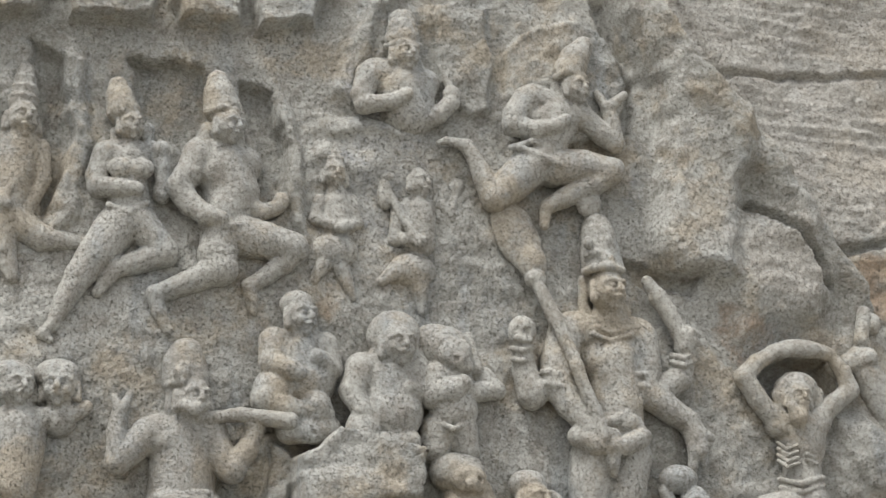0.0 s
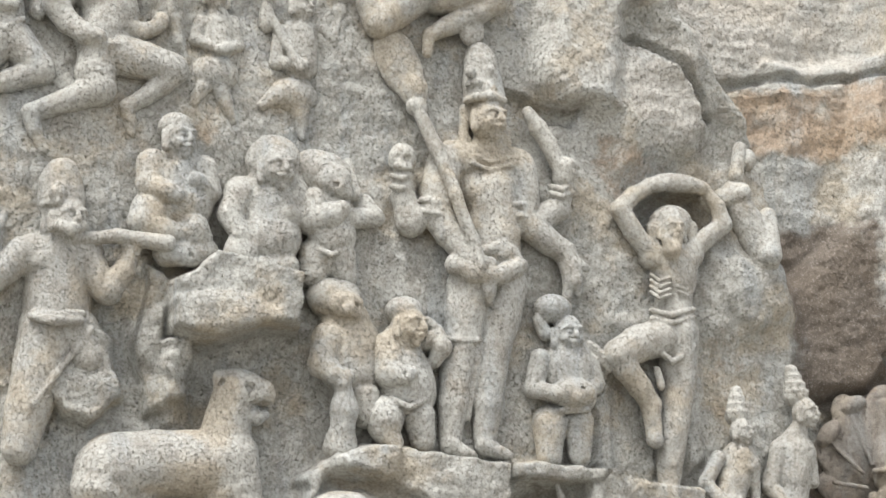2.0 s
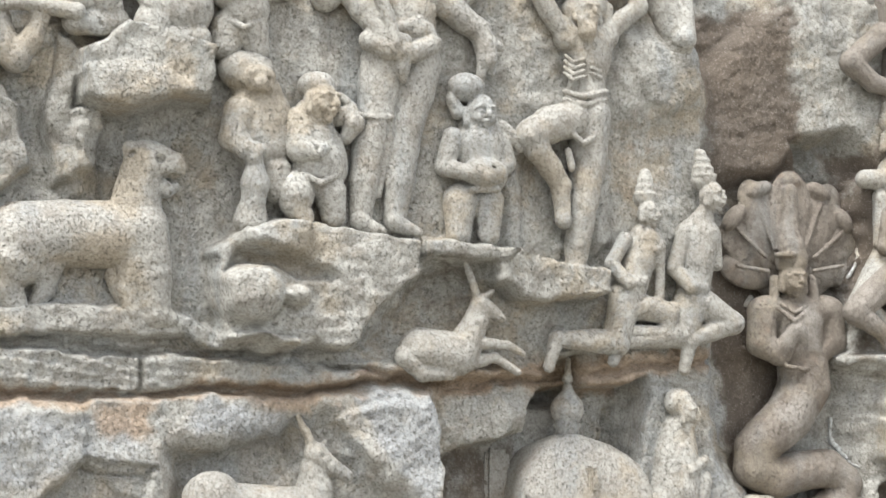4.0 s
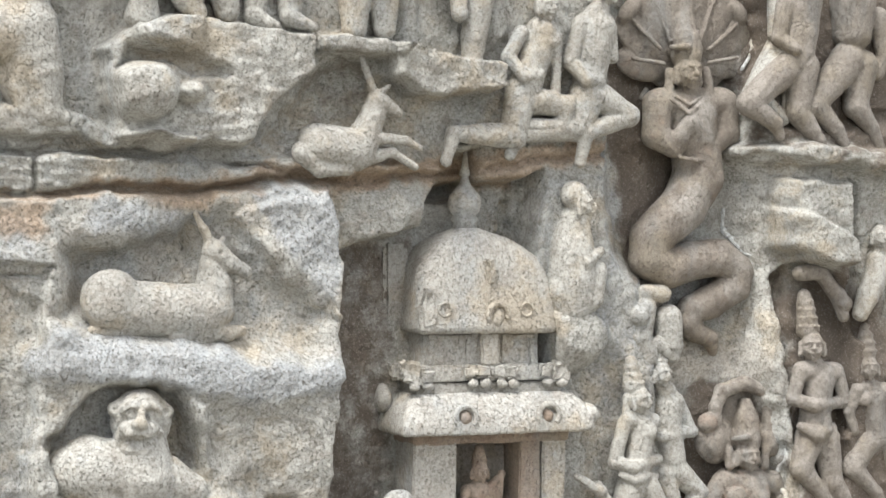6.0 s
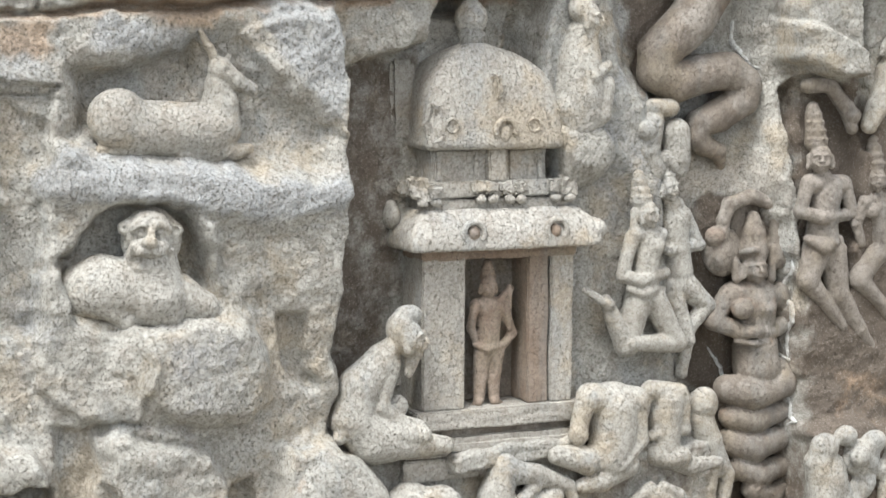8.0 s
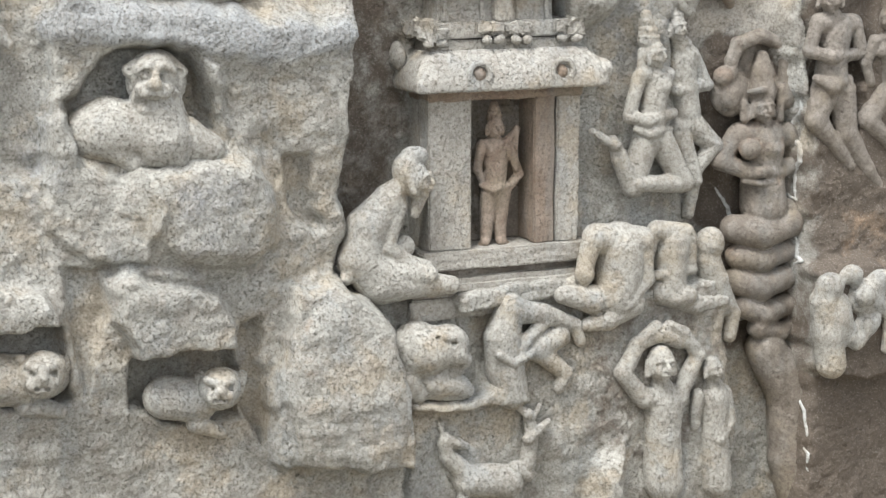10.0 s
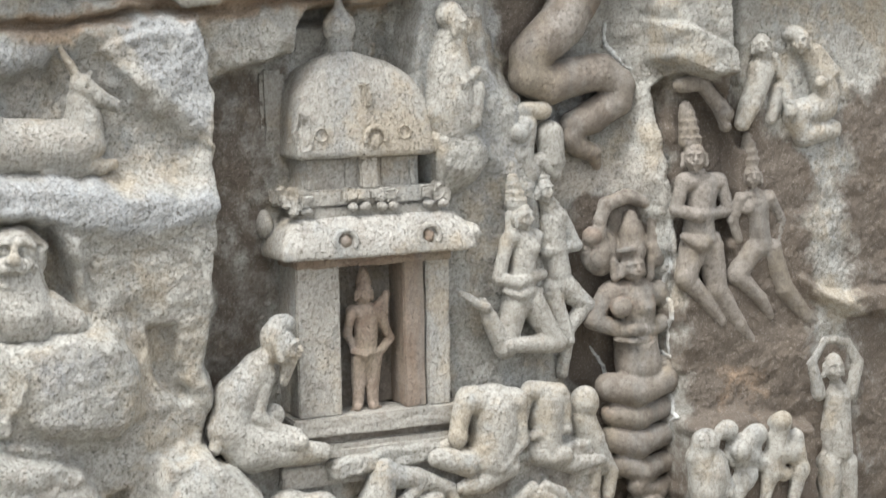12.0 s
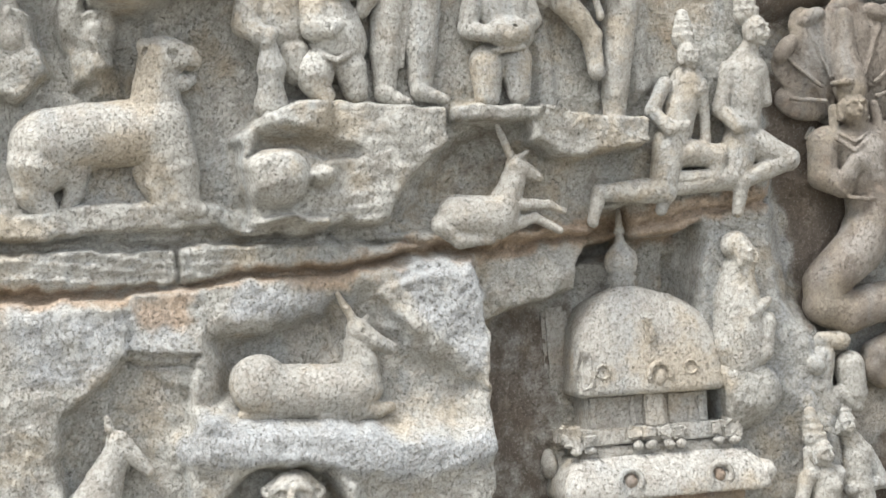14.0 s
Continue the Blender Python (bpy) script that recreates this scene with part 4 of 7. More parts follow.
s.limb((-.093, -.065, -.018, .051), (-.093, -.127, -.018, .041))
s.limb((.133, -.01, -.028, .051), (.138, -.091, -.028, .041))
s.limb((.007, -.103, -.009, .064), (.012, -.166, -.028, .12))
s.limb((-.13, -.213, -.037, .097), (.178, -.177, -.046, .083))
s.limb((.013, -.27, -.055, .166), (.029, -.405, -.044, .129), (.031, -.543, -.05, .147), (.034, -.688, -.072, .175))
s.lump(-.045, -.37, .074, .092, .083, .064)
s.lump(.099, -.352, .064, .092, .083, .064)
s.limb((-.163, -.236, -.009, .092), (-.207, -.41, 0, .083), (-.193, -.503, .018, .078), (-.031, -.529, .083, .069), (.076, -.53, .092, .06))
s.limb((.21, -.19, -.028, .069), (.27, -.395, -.009, .064), (.261, -.514, -.009, .06), (.264, -.323, .009, .055), (.257, -.2, .009, .051))
s.lump(.237, -.173, .028, .064, .064, .051)
s.limb((-.027, -.767, -.046, .166), (-.164, -.994, -.02, .133), (-.277, -1.173, -.018, .106), (-.371, -1.378, -.028, .074), (-.429, -1.529, -.037, .051), (-.507, -1.612, -.028, .037), (-.443, -1.648, -.028, .028))
s.limb((.115, -.741, -.033, .138), (.304, -.953, -.018, .11), (.11, -1.047, -.018, .083), (-.027, -1.093, -.018, .069), (-.094, -1.2, -.018, .055), (-.143, -1.288, -.018, .046))
s.limb((-.114, -.654, .074, .023), (.032, -.717, .097, .028), (.164, -.616, .064, .023), soft=0.006)
s.finish("flying_woman_statue", "granite statue of a flying woman with one raised hand", "statue", group="figures of the upper frieze")

s = Statue(-3.223, 10.6, .11)
s.head(.005, -.036, .046, .143, 38)
s.limb((-.039, .135, -.006, .138), (-.062, .239, 0, .115), (-.075, .348, -.009, .087))
s.limb((-.151, .074, .046, .028), (-.052, .088, .124, .032), (.062, .085, .074, .028), soft=0.006)
s.limb((-.139, .175, .046, .018), (-.062, .18, .097, .023), (.025, .185, .064, .018), soft=0.006)
s.limb((-.132, -.032, 0, .046), (-.143, -.132, 0, .055))
s.limb((.105, -.088, 0, .041), (.117, -.168, 0, .046))
s.limb((.008, -.131, -.009, .092), (.007, -.196, -.05, .147))
s.limb((-.164, -.246, -.059, .147), (.155, -.275, -.061, .138))
s.limb((.006, -.337, -.09, .221), (.085, -.509, -.086, .193), (.035, -.694, -.079, .184))
s.lump(.008, -.346, -.066, .248, .193, .156)
s.lump(.06, -.541, -.068, .202, .23, .147)
s.lump(.036, -.741, -.068, .212, .156, .147)
s.lump(-.085, -.381, .037, .11, .087, .064)
s.lump(.09, -.374, .028, .101, .087, .06)
s.limb((-.201, -.281, 0, .115), (-.269, -.437, .018, .101), (-.322, -.525, .028, .092), (-.226, -.662, .046, .083), (-.113, -.758, .101, .074), (-.009, -.784, .129, .055))
s.limb((-.277, -.369, .069, .023), (-.213, -.408, .097, .023), (-.146, -.352, .06, .023), soft=0.006)
s.limb((.164, -.602, -.018, .078), (.303, -.651, -.018, .064), (.414, -.605, -.018, .055))
s.lump(.432, -.562, -.009, .06, .074, .051)
s.limb((.013, -.843, -.033, .161), (-.016, -1.008, 0, .143), (.012, -1.124, .02, .129), (-.143, -1.207, 0, .092), (-.337, -1.294, -.018, .074), (-.438, -1.333, -.028, .064), (-.398, -1.465, -.028, .055), (-.335, -1.593, -.028, .041))
s.limb((.149, -.841, -.042, .161), (.334, -.876, -.018, .143), (.54, -.916, 0, .115), (.463, -1.041, -.009, .083), (.337, -1.153, -.018, .064), (.227, -1.228, -.028, .055), (.255, -1.319, -.028, .046), (.268, -1.412, -.028, .032))
s.limb((-.14, -.792, .069, .028), (.011, -.841, .124, .032), (.193, -.793, .083, .028), soft=0.006)
s.limb((-.064, -1.004, .106, .018), (.002, -1.025, .133, .018), (.086, -.988, .097, .018), soft=0.006)
s.finish("flying_man_statue", "granite statue of a flying man in a tall headdress", "statue", group="figures of the upper frieze")

s = Statue(-1.901, 11.345, .13)
s.head(.006, -.045, .037, .143, 15)
s.limb((-.003, .114, -.018, .143), (-.005, .178, -.013, .124))
s.lump(-.005, .268, -.018, .115, .092, .092)
s.limb((-.137, .015, .037, .028), (-.03, .029, .115, .032), (.116, .036, .055, .028), soft=0.006)
s.lump(.117, -.111, -.018, .064, .055, .055)
s.limb((0, -.148, -.009, .11), (-.005, -.2, -.064, .166))
s.limb((-.199, -.201, -.048, .133), (.187, -.234, -.046, .12))
s.limb((.011, -.306, -.09, .221), (.059, -.488, -.092, .212))
s.limb((-.263, -.235, -.009, .106), (-.315, -.399, .009, .087), (-.296, -.492, .037, .078), (-.114, -.472, .101, .064), (.018, -.404, .129, .046))
s.limb((.183, -.299, -.028, .092), (.154, -.555, -.018, .083), (.281, -.502, 0, .074), (.389, -.386, .009, .064))
s.lump(.386, -.325, .018, .069, .069, .051)
s.limb((.37, -.261, .009, .032), (.304, -.08, -.018, .023))
s.finish("bust_statue", "granite bust of a figure with folded arm and topknot", "statue", group="figures of the upper frieze")

s = Statue(-.546, 11.182, .17)
s.head(-.007, -.032, .037, .133, 32)
s.limb((-.037, .119, -.007, .129), (.012, .242, -.009, .115), (.091, .363, -.018, .083))
s.limb((-.162, .047, .037, .028), (-.073, .084, .106, .032), (.069, .071, .064, .028), soft=0.006)
s.limb((-.142, -.016, 0, .046), (-.125, -.11, 0, .041))
s.limb((-.04, -.121, -.009, .083), (-.088, -.173, -.035, .129))
s.limb((-.33, -.127, -.048, .133), (.053, -.229, -.046, .12))
s.limb((-.143, -.274, -.068, .193), (-.204, -.461, -.055, .166), (-.262, -.605, -.063, .175))
s.lump(-.143, -.274, -.068, .212, .193, .147)
s.lump(-.239, -.524, -.061, .184, .212, .138)
s.lump(-.266, -.298, .037, .101, .078, .06)
s.lump(-.072, -.292, .028, .083, .074, .055)
s.limb((-.381, -.153, 0, .115), (-.477, -.299, .018, .097), (-.498, -.385, .028, .087), (-.345, -.434, .074, .078), (-.179, -.389, .12, .06), (-.101, -.333, .12, .041))
s.limb((.092, -.261, -.028, .101), (.23, -.374, -.018, .083), (.334, -.439, -.018, .074), (.307, -.274, -.009, .064), (.282, -.162, -.009, .06))
s.limb((.255, -.148, .018, .041), (.192, -.028, -.009, .032))
s.limb((.301, -.133, .018, .046), (.416, -.013, -.009, .032))
s.limb((-.347, -.689, -.037, .166), (-.497, -.851, -.015, .138), (-.632, -.976, -.009, .11), (-.718, -.834, -.018, .083), (-.795, -.664, -.028, .064), (-.849, -.567, -.028, .055), (-1.008, -.547, -.028, .032), (-1.074, -.572, -.028, .023))
s.limb((-.157, -.679, -.039, .156), (.062, -.658, -.011, .133), (.286, -.677, 0, .115), (.15, -.79, -.009, .097), (-.076, -.919, -.018, .074), (-.227, -1.013, -.028, .055), (-.246, -1.161, -.028, .041))
s.lump(.104, -.939, -.018, .101, .12, .055)
s.limb((-.461, -.59, .083, .028), (-.325, -.64, .106, .032), (-.178, -.699, .106, .032), (-.1, -.723, .069, .028))
s.limb((-.522, -.589, .064, .023), (-.378, -.534, .106, .023), (-.14, -.547, .06, .023), soft=0.006)
s.finish("haloed_flying_statue", "granite statue of a flying figure before a round halo", "statue", group="figures of the upper frieze")

s = Statue(-2.394, 10.301, .075)
s.head(0, 0, 0, .112, 5)
s.crown(.003, .104, -.034, .089, .119, 0, 2)
s.limb((.018, -.122, -.032, .076), (.03, -.17, -.044, .101))
s.limb((.033, -.212, -.053, .118), (.038, -.38, -.057, .126))
s.limb((-.1, -.203, -.025, .05), (-.129, -.353, -.025, .05), (.053, -.436, .058, .038))
s.limb((.138, -.18, -.025, .051), (.185, -.359, -.025, .046), (.032, -.447, .084, .038))
s.lump(.021, -.59, -.07, .184, .15, .142)
s.limb((-.058, -.707, -.028, .067), (-.122, -.835, -.025, .037))
s.limb((.068, -.705, -.028, .067), (.171, -.941, -.025, .033))
s.finish("kinnara_statue", "small granite statue of a bird-bodied musician", "statue", group="figures of the upper frieze")

s = Statue(-1.754, 10.291, .076)
s.head(0, 0, 0, .122, 30)
s.crown(-.073, .125, -.034, .111, .077, 20, 2)
s.limb((.001, -.096, -.036, .085), (.005, -.158, -.053, .119))
s.limb((.009, -.211, -.068, .149), (.02, -.446, -.064, .139))
s.limb((-.148, -.205, -.026, .059), (-.161, -.448, -.026, .055), (.017, -.472, .067, .046))
s.limb((.174, -.152, -.026, .06), (.253, -.221, -.026, .051), (.296, -.049, -.026, .039))
s.lump(.296, .011, -.026, .064, .077, .052)
s.limb((-.273, .001, -.026, .034), (-.013, -.509, .089, .034))
s.lump(-.027, -.68, -.068, .185, .143, .143)
s.limb((-.145, -.7, -.036, .084), (-.273, -.794, -.026, .038))
s.limb((.01, -.767, -.036, .084), (.054, -.994, -.026, .033))
s.lump(-.253, -.102, -.026, .059, .127, .059)
s.finish("kinnara_statue", "small granite statue of a bird-bodied player with staff", "statue", group="figures of the upper frieze")

s = Statue(-2.63, 9.164, .13)
s.head(-.002, -.017, .046, .152, 30)
s.cap(-.017, .028, .028, .147)
s.limb((.005, -.123, .009, .11), (.012, -.184, -.039, .156))
s.limb((-.124, -.222, -.028, .12), (.19, -.199, -.037, .11))
s.limb((.017, -.274, -.09, .221), (.076, -.449, -.081, .221))
s.lump(.02, -.282, -.059, .23, .202, .147)
s.lump(.068, -.47, -.002, .202, .184, .156)
s.limb((-.17, -.208, .009, .11), (-.183, -.367, .046, .097), (-.067, -.436, .138, .069), (-.006, -.459, .156, .055))
s.limb((.202, -.213, -.009, .101), (.237, -.375, .018, .087), (.129, -.33, .12, .064))
s.lump(-.038, -.411, .147, .037, .064, .037)
s.lump(-.158, -.568, .006, .156, .175, .147)
s.limb((-.21, -.637, .037, .12), (-.075, -.698, .074, .092), (.042, -.705, .083, .064))
s.lump(.126, -.664, .046, .124, .12, .12)
s.limb((.129, -.729, .046, .092), (.201, -.712, .037, .074))
s.limb((-.039, -.84, .018, .101), (.229, -.812, 0, .101))
s.lump(.093, -.841, .055, .175, .101, .083)
s.cut(.01, -.892, .147, .028)
s.cut(.12, -.872, .138, .023)
s.finish("seated_dwarf_statue", "granite statue of a plump seated dwarf playing an instrument", "statue", group="figures round the great deity")

s = Statue(-1.912, 8.998, .15)
s.head(-.005, -.018, .064, .161, 12)
s.lump(-.013, .066, -.031, .202, .202, .147)
s.lump(-.114, -.098, -.028, .083, .147, .083)
s.lump(.154, -.065, -.046, .064, .138, .074)
s.limb((-.013, -.151, -.007, .129), (-.017, -.201, -.077, .193))
s.limb((-.236, -.2, -.052, .138), (.134, -.162, -.053, .129))
s.limb((-.048, -.263, -.112, .248), (-.014, -.477, -.079, .23))
s.lump(-.038, -.3, -.075, .258, .239, .156)
s.lump(-.023, -.498, .007, .221, .221, .156)
s.limb((-.262, -.216, 0, .115), (-.326, -.374, .028, .092), (-.257, -.529, .083, .069), (-.233, -.553, .092, .055))
s.limb((.135, -.184, -.018, .101), (.176, -.337, .009, .087), (.075, -.334, .092, .064))
s.lump(-.242, -.665, .039, .133, .175, .129)
s.limb((-.248, -.761, .046, .092), (-.148, -.822, .046, .064))
s.limb((-.103, -.753, .046, .092), (.086, -.718, .037, .097))
s.cut(-.065, -.566, .216, .018)
s.finish("seated_dwarf_statue", "granite statue of a pot-bellied seated dwarf facing out", "statue", group="figures round the great deity")

s = Statue(-1.507, 8.985, .12)
s.lump(-.037, .029, -.011, .193, .166, .156)
s.lump(.007, -.036, .092, .129, .12, .101)
s.limb((.034, -.102, .129, .078), (.088, -.136, .12, .055))
s.limb((-.034, -.045, .143, .032), (.056, -.059, .133, .032))
s.cut(.001, -.105, .193, .023)
s.limb((.021, -.157, .106, .023), (.114, -.159, .087, .023))
s.lump(-.106, .076, -.009, .166, .129, .11)
s.limb((-.005, -.138, -.046, .166), (.024, -.281, -.059, .193))
s.limb((-.118, -.214, .011, .129), (-.14, -.345, .055, .11), (-.021, -.326, .129, .092), (.06, -.272, .147, .064))
s.lump(.021, -.44, .024, .175, .166, .147)
s.limb((.261, -.169, -.018, .078), (.335, -.264, 0, .078), (.167, -.304, .046, .074))
s.limb((.196, -.127, .028, .051), (.169, -.017, .018, .037), (.137, .145, -.009, .028))
s.limb((-.079, -.593, -.024, .138), (-.099, -.723, -.009, .11))
s.limb((.082, -.597, .002, .129), (.121, -.727, 0, .101))
s.limb((-.107, -.558, .087, .023), (-.005, -.604, .152, .023), (.142, -.527, .087, .023), soft=0.006)
s.finish("lion_headed_dwarf_statue", "granite statue of a lion-faced dwarf attendant", "statue", group="figures round the great deity")

s = Statue(-3.359, 8.503, .14)
s.head(-.005, -.01, .055, .156, 22)
s.limb((-.051, .144, -.031, .17), (-.066, .254, -.026, .152), (-.064, .319, -.009, .12))
s.limb((-.176, .08, .046, .028), (-.088, .088, .143, .032), (.033, .095, .069, .028), soft=0.006)
s.limb((-.175, .194, .037, .028), (-.085, .205, .124, .032), (.025, .203, .083, .028), soft=0.006)
s.lump(-.091, .145, .138, .064, .055, .041)
s.limb((-.139, .062, .018, .046), (-.14, -.098, .018, .051))
s.limb((-.079, -.091, .166, .037), (.003, -.121, .193, .046), (.091, -.065, .124, .032))
s.limb((-.004, -.119, .046, .11), (-.024, -.176, -.028, .166))
s.limb((-.212, -.263, -.075, .156), (.128, -.215, -.061, .138))
s.limb((-.039, -.277, -.121, .248), (-.029, -.458, -.116, .23), (-.026, -.617, -.116, .23))
s.lump(-.043, -.288, -.075, .267, .212, .156)
s.lump(-.027, -.523, -.085, .239, .258, .156)
s.lump(-.135, -.312, .037, .12, .087, .074)
s.lump(.039, -.295, .028, .11, .087, .074)
s.limb((.14, -.221, -.028, .115), (.224, -.4, 0, .106), (.296, -.485, .018, .101), (.394, -.353, .037, .078), (.45, -.189, .046, .064))
s.limb((.407, -.179, .074, .041), (.483, -.152, .074, .037))
s.limb((.048, -.143, .064, .041), (.342, -.113, .092, .051), (.675, -.135, .11, .064))
s.limb((-.218, -.708, .078, .028), (-.066, -.761, .202, .037), (.109, -.722, .106, .028), soft=0.008)
s.limb((-.196, -.675, .06, .028), (-.054, -.714, .161, .028), (.123, -.67, .087, .028), soft=0.008)
s.lump(-.024, -.798, -.094, .248, .212, .156)
s.limb((-.049, -.759, -.107, .23), (-.115, -1.041, -.086, .193), (-.181, -1.32, -.066, .156), (-.224, -1.592, -.046, .12))
s.limb((.093, -.774, -.072, .175), (.179, -.947, -.057, .156))
s.limb((.191, -.774, .083, .023), (-.015, -1.1, .087, .023), (-.15, -1.3, .083, .023))
s.limb((-.288, -.26, -.028, .12), (-.411, -.396, -.018, .101), (-.483, -.473, -.009, .092), (-.504, -.279, 0, .069), (-.485, -.121, .009, .06))
s.limb((-.503, -.105, .037, .032), (-.53, -.02, .009, .028))
s.limb((-.458, -.094, .037, .037), (-.424, .003, .009, .028))
s.finish("bearer_statue", "granite statue of a bearded man carrying a pole on his shoulder", "statue", group="figures round the great deity")

s = Statue(-4.555, 8.524, .124)
s.head(0, 0, 0, .141, 20)
s.lump(-.037, .075, -.024, .152, .104, .12)
s.limb((.026, -.12, -.038, .088), (.03, -.171, -.074, .159))
s.limb((.048, -.286, -.086, .183), (.029, -.68, -.077, .166))
s.limb((.17, -.219, -.034, .08), (.358, -.193, -.026, .064), (.474, -.122, -.024, .052))
s.finish("worn_figure_statue", "weathered granite statue of a figure with a raised arm", "statue", group="figures round the great deity")

s = Statue(-4.267, 8.541, .104)
s.head(0, 0, 0, .15, -10)
s.lump(-.021, .085, -.024, .16, .112, .128)
s.limb((.01, -.117, -.042, .096), (.012, -.23, -.054, .12))
s.finish("round_faced_statue", "weathered granite head with a wrapped head-cloth", "statue", group="figures round the great deity")

s = Statue(-.308, 9.549, .15, cell=.011)
s.head(-.019, -.018, .055, .166, 25)
s.limb((-.008, .157, -.046, .166), (-.028, .299, -.044, .152), (-.044, .444, -.039, .133), (-.059, .519, -.037, .106))
s.limb((-.178, .119, .046, .032), (-.127, .12, .147, .037), (-.019, .138, .156, .037), (.1, .141, .074, .032), soft=0.006)
s.limb((-.172, .247, .037, .023), (-.096, .256, .092, .028), (.004, .265, .087, .028), (.085, .268, .037, .023), soft=0.006)
s.lump(-.015, .194, .12, .055, .064, .041)
s.lump(-.165, .332, .083, .041, .051, .037)
s.lump(-.004, .36, .083, .041, .051, .037)
s.limb((-.171, .066, -.028, .046), (-.182, -.135, -.028, .037), (-.163, -.18, -.018, .046))
s.limb((.152, -.067, -.018, .046), (.152, -.161, -.018, .051))
s.limb((.016, -.144, -.018, .115), (.04, -.228, -.059, .147))
s.limb((-.245, -.314, -.09, .152), (.034, -.308, -.092, .166), (.259, -.323, -.086, .147))
s.limb((.059, -.532, -.109, .221), (.092, -.73, -.096, .193), (.097, -.886, -.083, .189), (.09, -1.02, -.11, .212))
s.lump(.044, -.494, -.092, .248, .239, .166)
s.lump(.083, -.797, -.094, .202, .276, .156)
s.lump(.09, -1.082, -.085, .23, .184, .156)
s.limb((-.293, -.345, -.077, .147), (-.373, -.587, -.052, .138), (-.382, -.746, -.029, .133), (-.294, -.922, .018, .106), (-.192, -1.084, .074, .083), (-.085, -1.153, .12, .074), (-.006, -1.138, .12, .051))
s.limb((.279, -.367, -.066, .133), (.31, -.568, -.05, .124), (.309, -.754, -.046, .12), (.482, -.886, -.037, .106), (.638, -.975, -.028, .087), (.68, -1.079, -.018, .083), (.694, -1.189, -.009, .078))
s.limb((.657, -1.196, -.009, .041), (.651, -1.316, -.018, .037))
s.limb((.721, -1.191, -.009, .041), (.733, -1.284, -.018, .032))
s.limb((.683, -1.043, .018, .046), (.804, -1.088, -.009, .032))
s.limb((.162, -.656, .037, .023), (.252, -.662, .06, .028), (.383, -.633, .009, .023), soft=0.006)
s.limb((.162, -.739, .037, .023), (.252, -.745, .06, .028), (.383, -.717, .009, .023), soft=0.006)
s.limb((-.517, -.684, .037, .023), (-.419, -.705, .087, .028), (-.294, -.687, .064, .023), soft=0.006)
s.limb((-.516, -.77, .037, .023), (-.418, -.79, .087, .028), (-.293, -.773, .064, .023), soft=0.006)
s.limb((-.571, -.831, -.05, .124), (-.634, -.667, -.037, .092), (-.648, -.524, -.028, .078))
s.lump(-.657, -.373, -.009, .106, .124, .092)
s.cut(-.713, -.383, .083, .028)
s.cut(-.637, -.394, .074, .028)
s.limb((-.728, -.453, .064, .023), (-.613, -.456, .055, .023))
s.limb((-.737, -.516, .009, .023), (-.674, -.537, .06, .023), (-.57, -.498, 0, .023), soft=0.006)
s.limb((-.736, -.594, .009, .023), (-.672, -.614, .06, .023), (-.569, -.576, 0, .023), soft=0.006)
s.limb((.415, -.74, -.064, .115), (.581, -.639, -.055, .097), (.629, -.497, -.037, .078))
s.limb((.514, -.526, 0, .023), (.592, -.561, .06, .023), (.693, -.5, 0, .023), soft=0.006)
s.limb((.514, -.473, 0, .023), (.594, -.506, .055, .023), (.684, -.448, 0, .023), soft=0.006)
s.limb((.627, -.39, -.018, .083), (.633, -.316, -.009, .087))
s.limb((.652, -.291, .037, .037), (.722, -.301, 0, .028))
s.limb((.67, -.356, .037, .032), (.722, -.364, 0, .028))
s.limb((.596, -.329, -.009, .064), (.495, -.137, -.009, .064), (.416, -.022, -.018, .069), (.337, .099, -.028, .046))
s.lump(-.689, .382, -.037, .17, .276, .069, 22)
s.lump(-.585, .182, -.018, .12, .147, .069, 25)
s.lump(-.777, .495, -.046, .11, .147, .06, 15)
s.lump(-.553, .038, 0, .087, .074, .074)
s.limb((-.525, -.033, .028, .051), (-.421, -.286, .074, .055), (-.288, -.649, .138, .051), (-.161, -.961, .147, .051), (-.095, -1.174, .175, .041))
s.limb((-.252, -1.151, .046, .083), (-.125, -1.214, .11, .083), (.053, -1.229, .129, .069), (.224, -1.131, .055, .078))
s.limb((-.173, -1.17, .124, .023), (-.096, -1.135, .152, .023), (-.023, -1.178, .143, .023))
s.limb((-.079, -1.049, .074, .041), (.081, -.995, .083, .041), (.22, -.866, .028, .037))
s.lump(.119, -1.032, .074, .092, .069, .055)
s.lump(.196, -1.046, .046, .055, .064, .046)
s.limb((-.029, -1.231, .11, .064), (-.007, -1.342, .101, .055), (.008, -1.422, .083, .028))
s.limb((-.129, -.37, .074, .018), (-.007, -.422, .083, .018), (.173, -.355, .064, .018), soft=0.012)
s.limb((-.095, -.311, .064, .014), (.003, -.358, .078, .014), (.131, -.313, .055, .014), soft=0.012)
s.limb((-.109, -1.273, -.068, .17), (-.132, -1.488, -.07, .161), (-.152, -1.673, -.057, .133), (-.201, -1.915, -.059, .124), (-.227, -2.165, -.064, .115), (-.238, -2.391, -.074, .087))
s.limb((-.25, -2.469, -.046, .078), (-.147, -2.52, -.018, .051), (-.087, -2.537, -.018, .037))
s.limb((.174, -1.263, -.077, .17), (.134, -1.489, -.075, .156), (.089, -1.706, -.07, .138), (.057, -1.918, -.075, .133), (.042, -2.148, -.077, .124), (.025, -2.378, -.074, .092))
s.limb((.016, -2.455, -.046, .078), (.102, -2.5, -.018, .051), (.189, -2.524, -.018, .037))
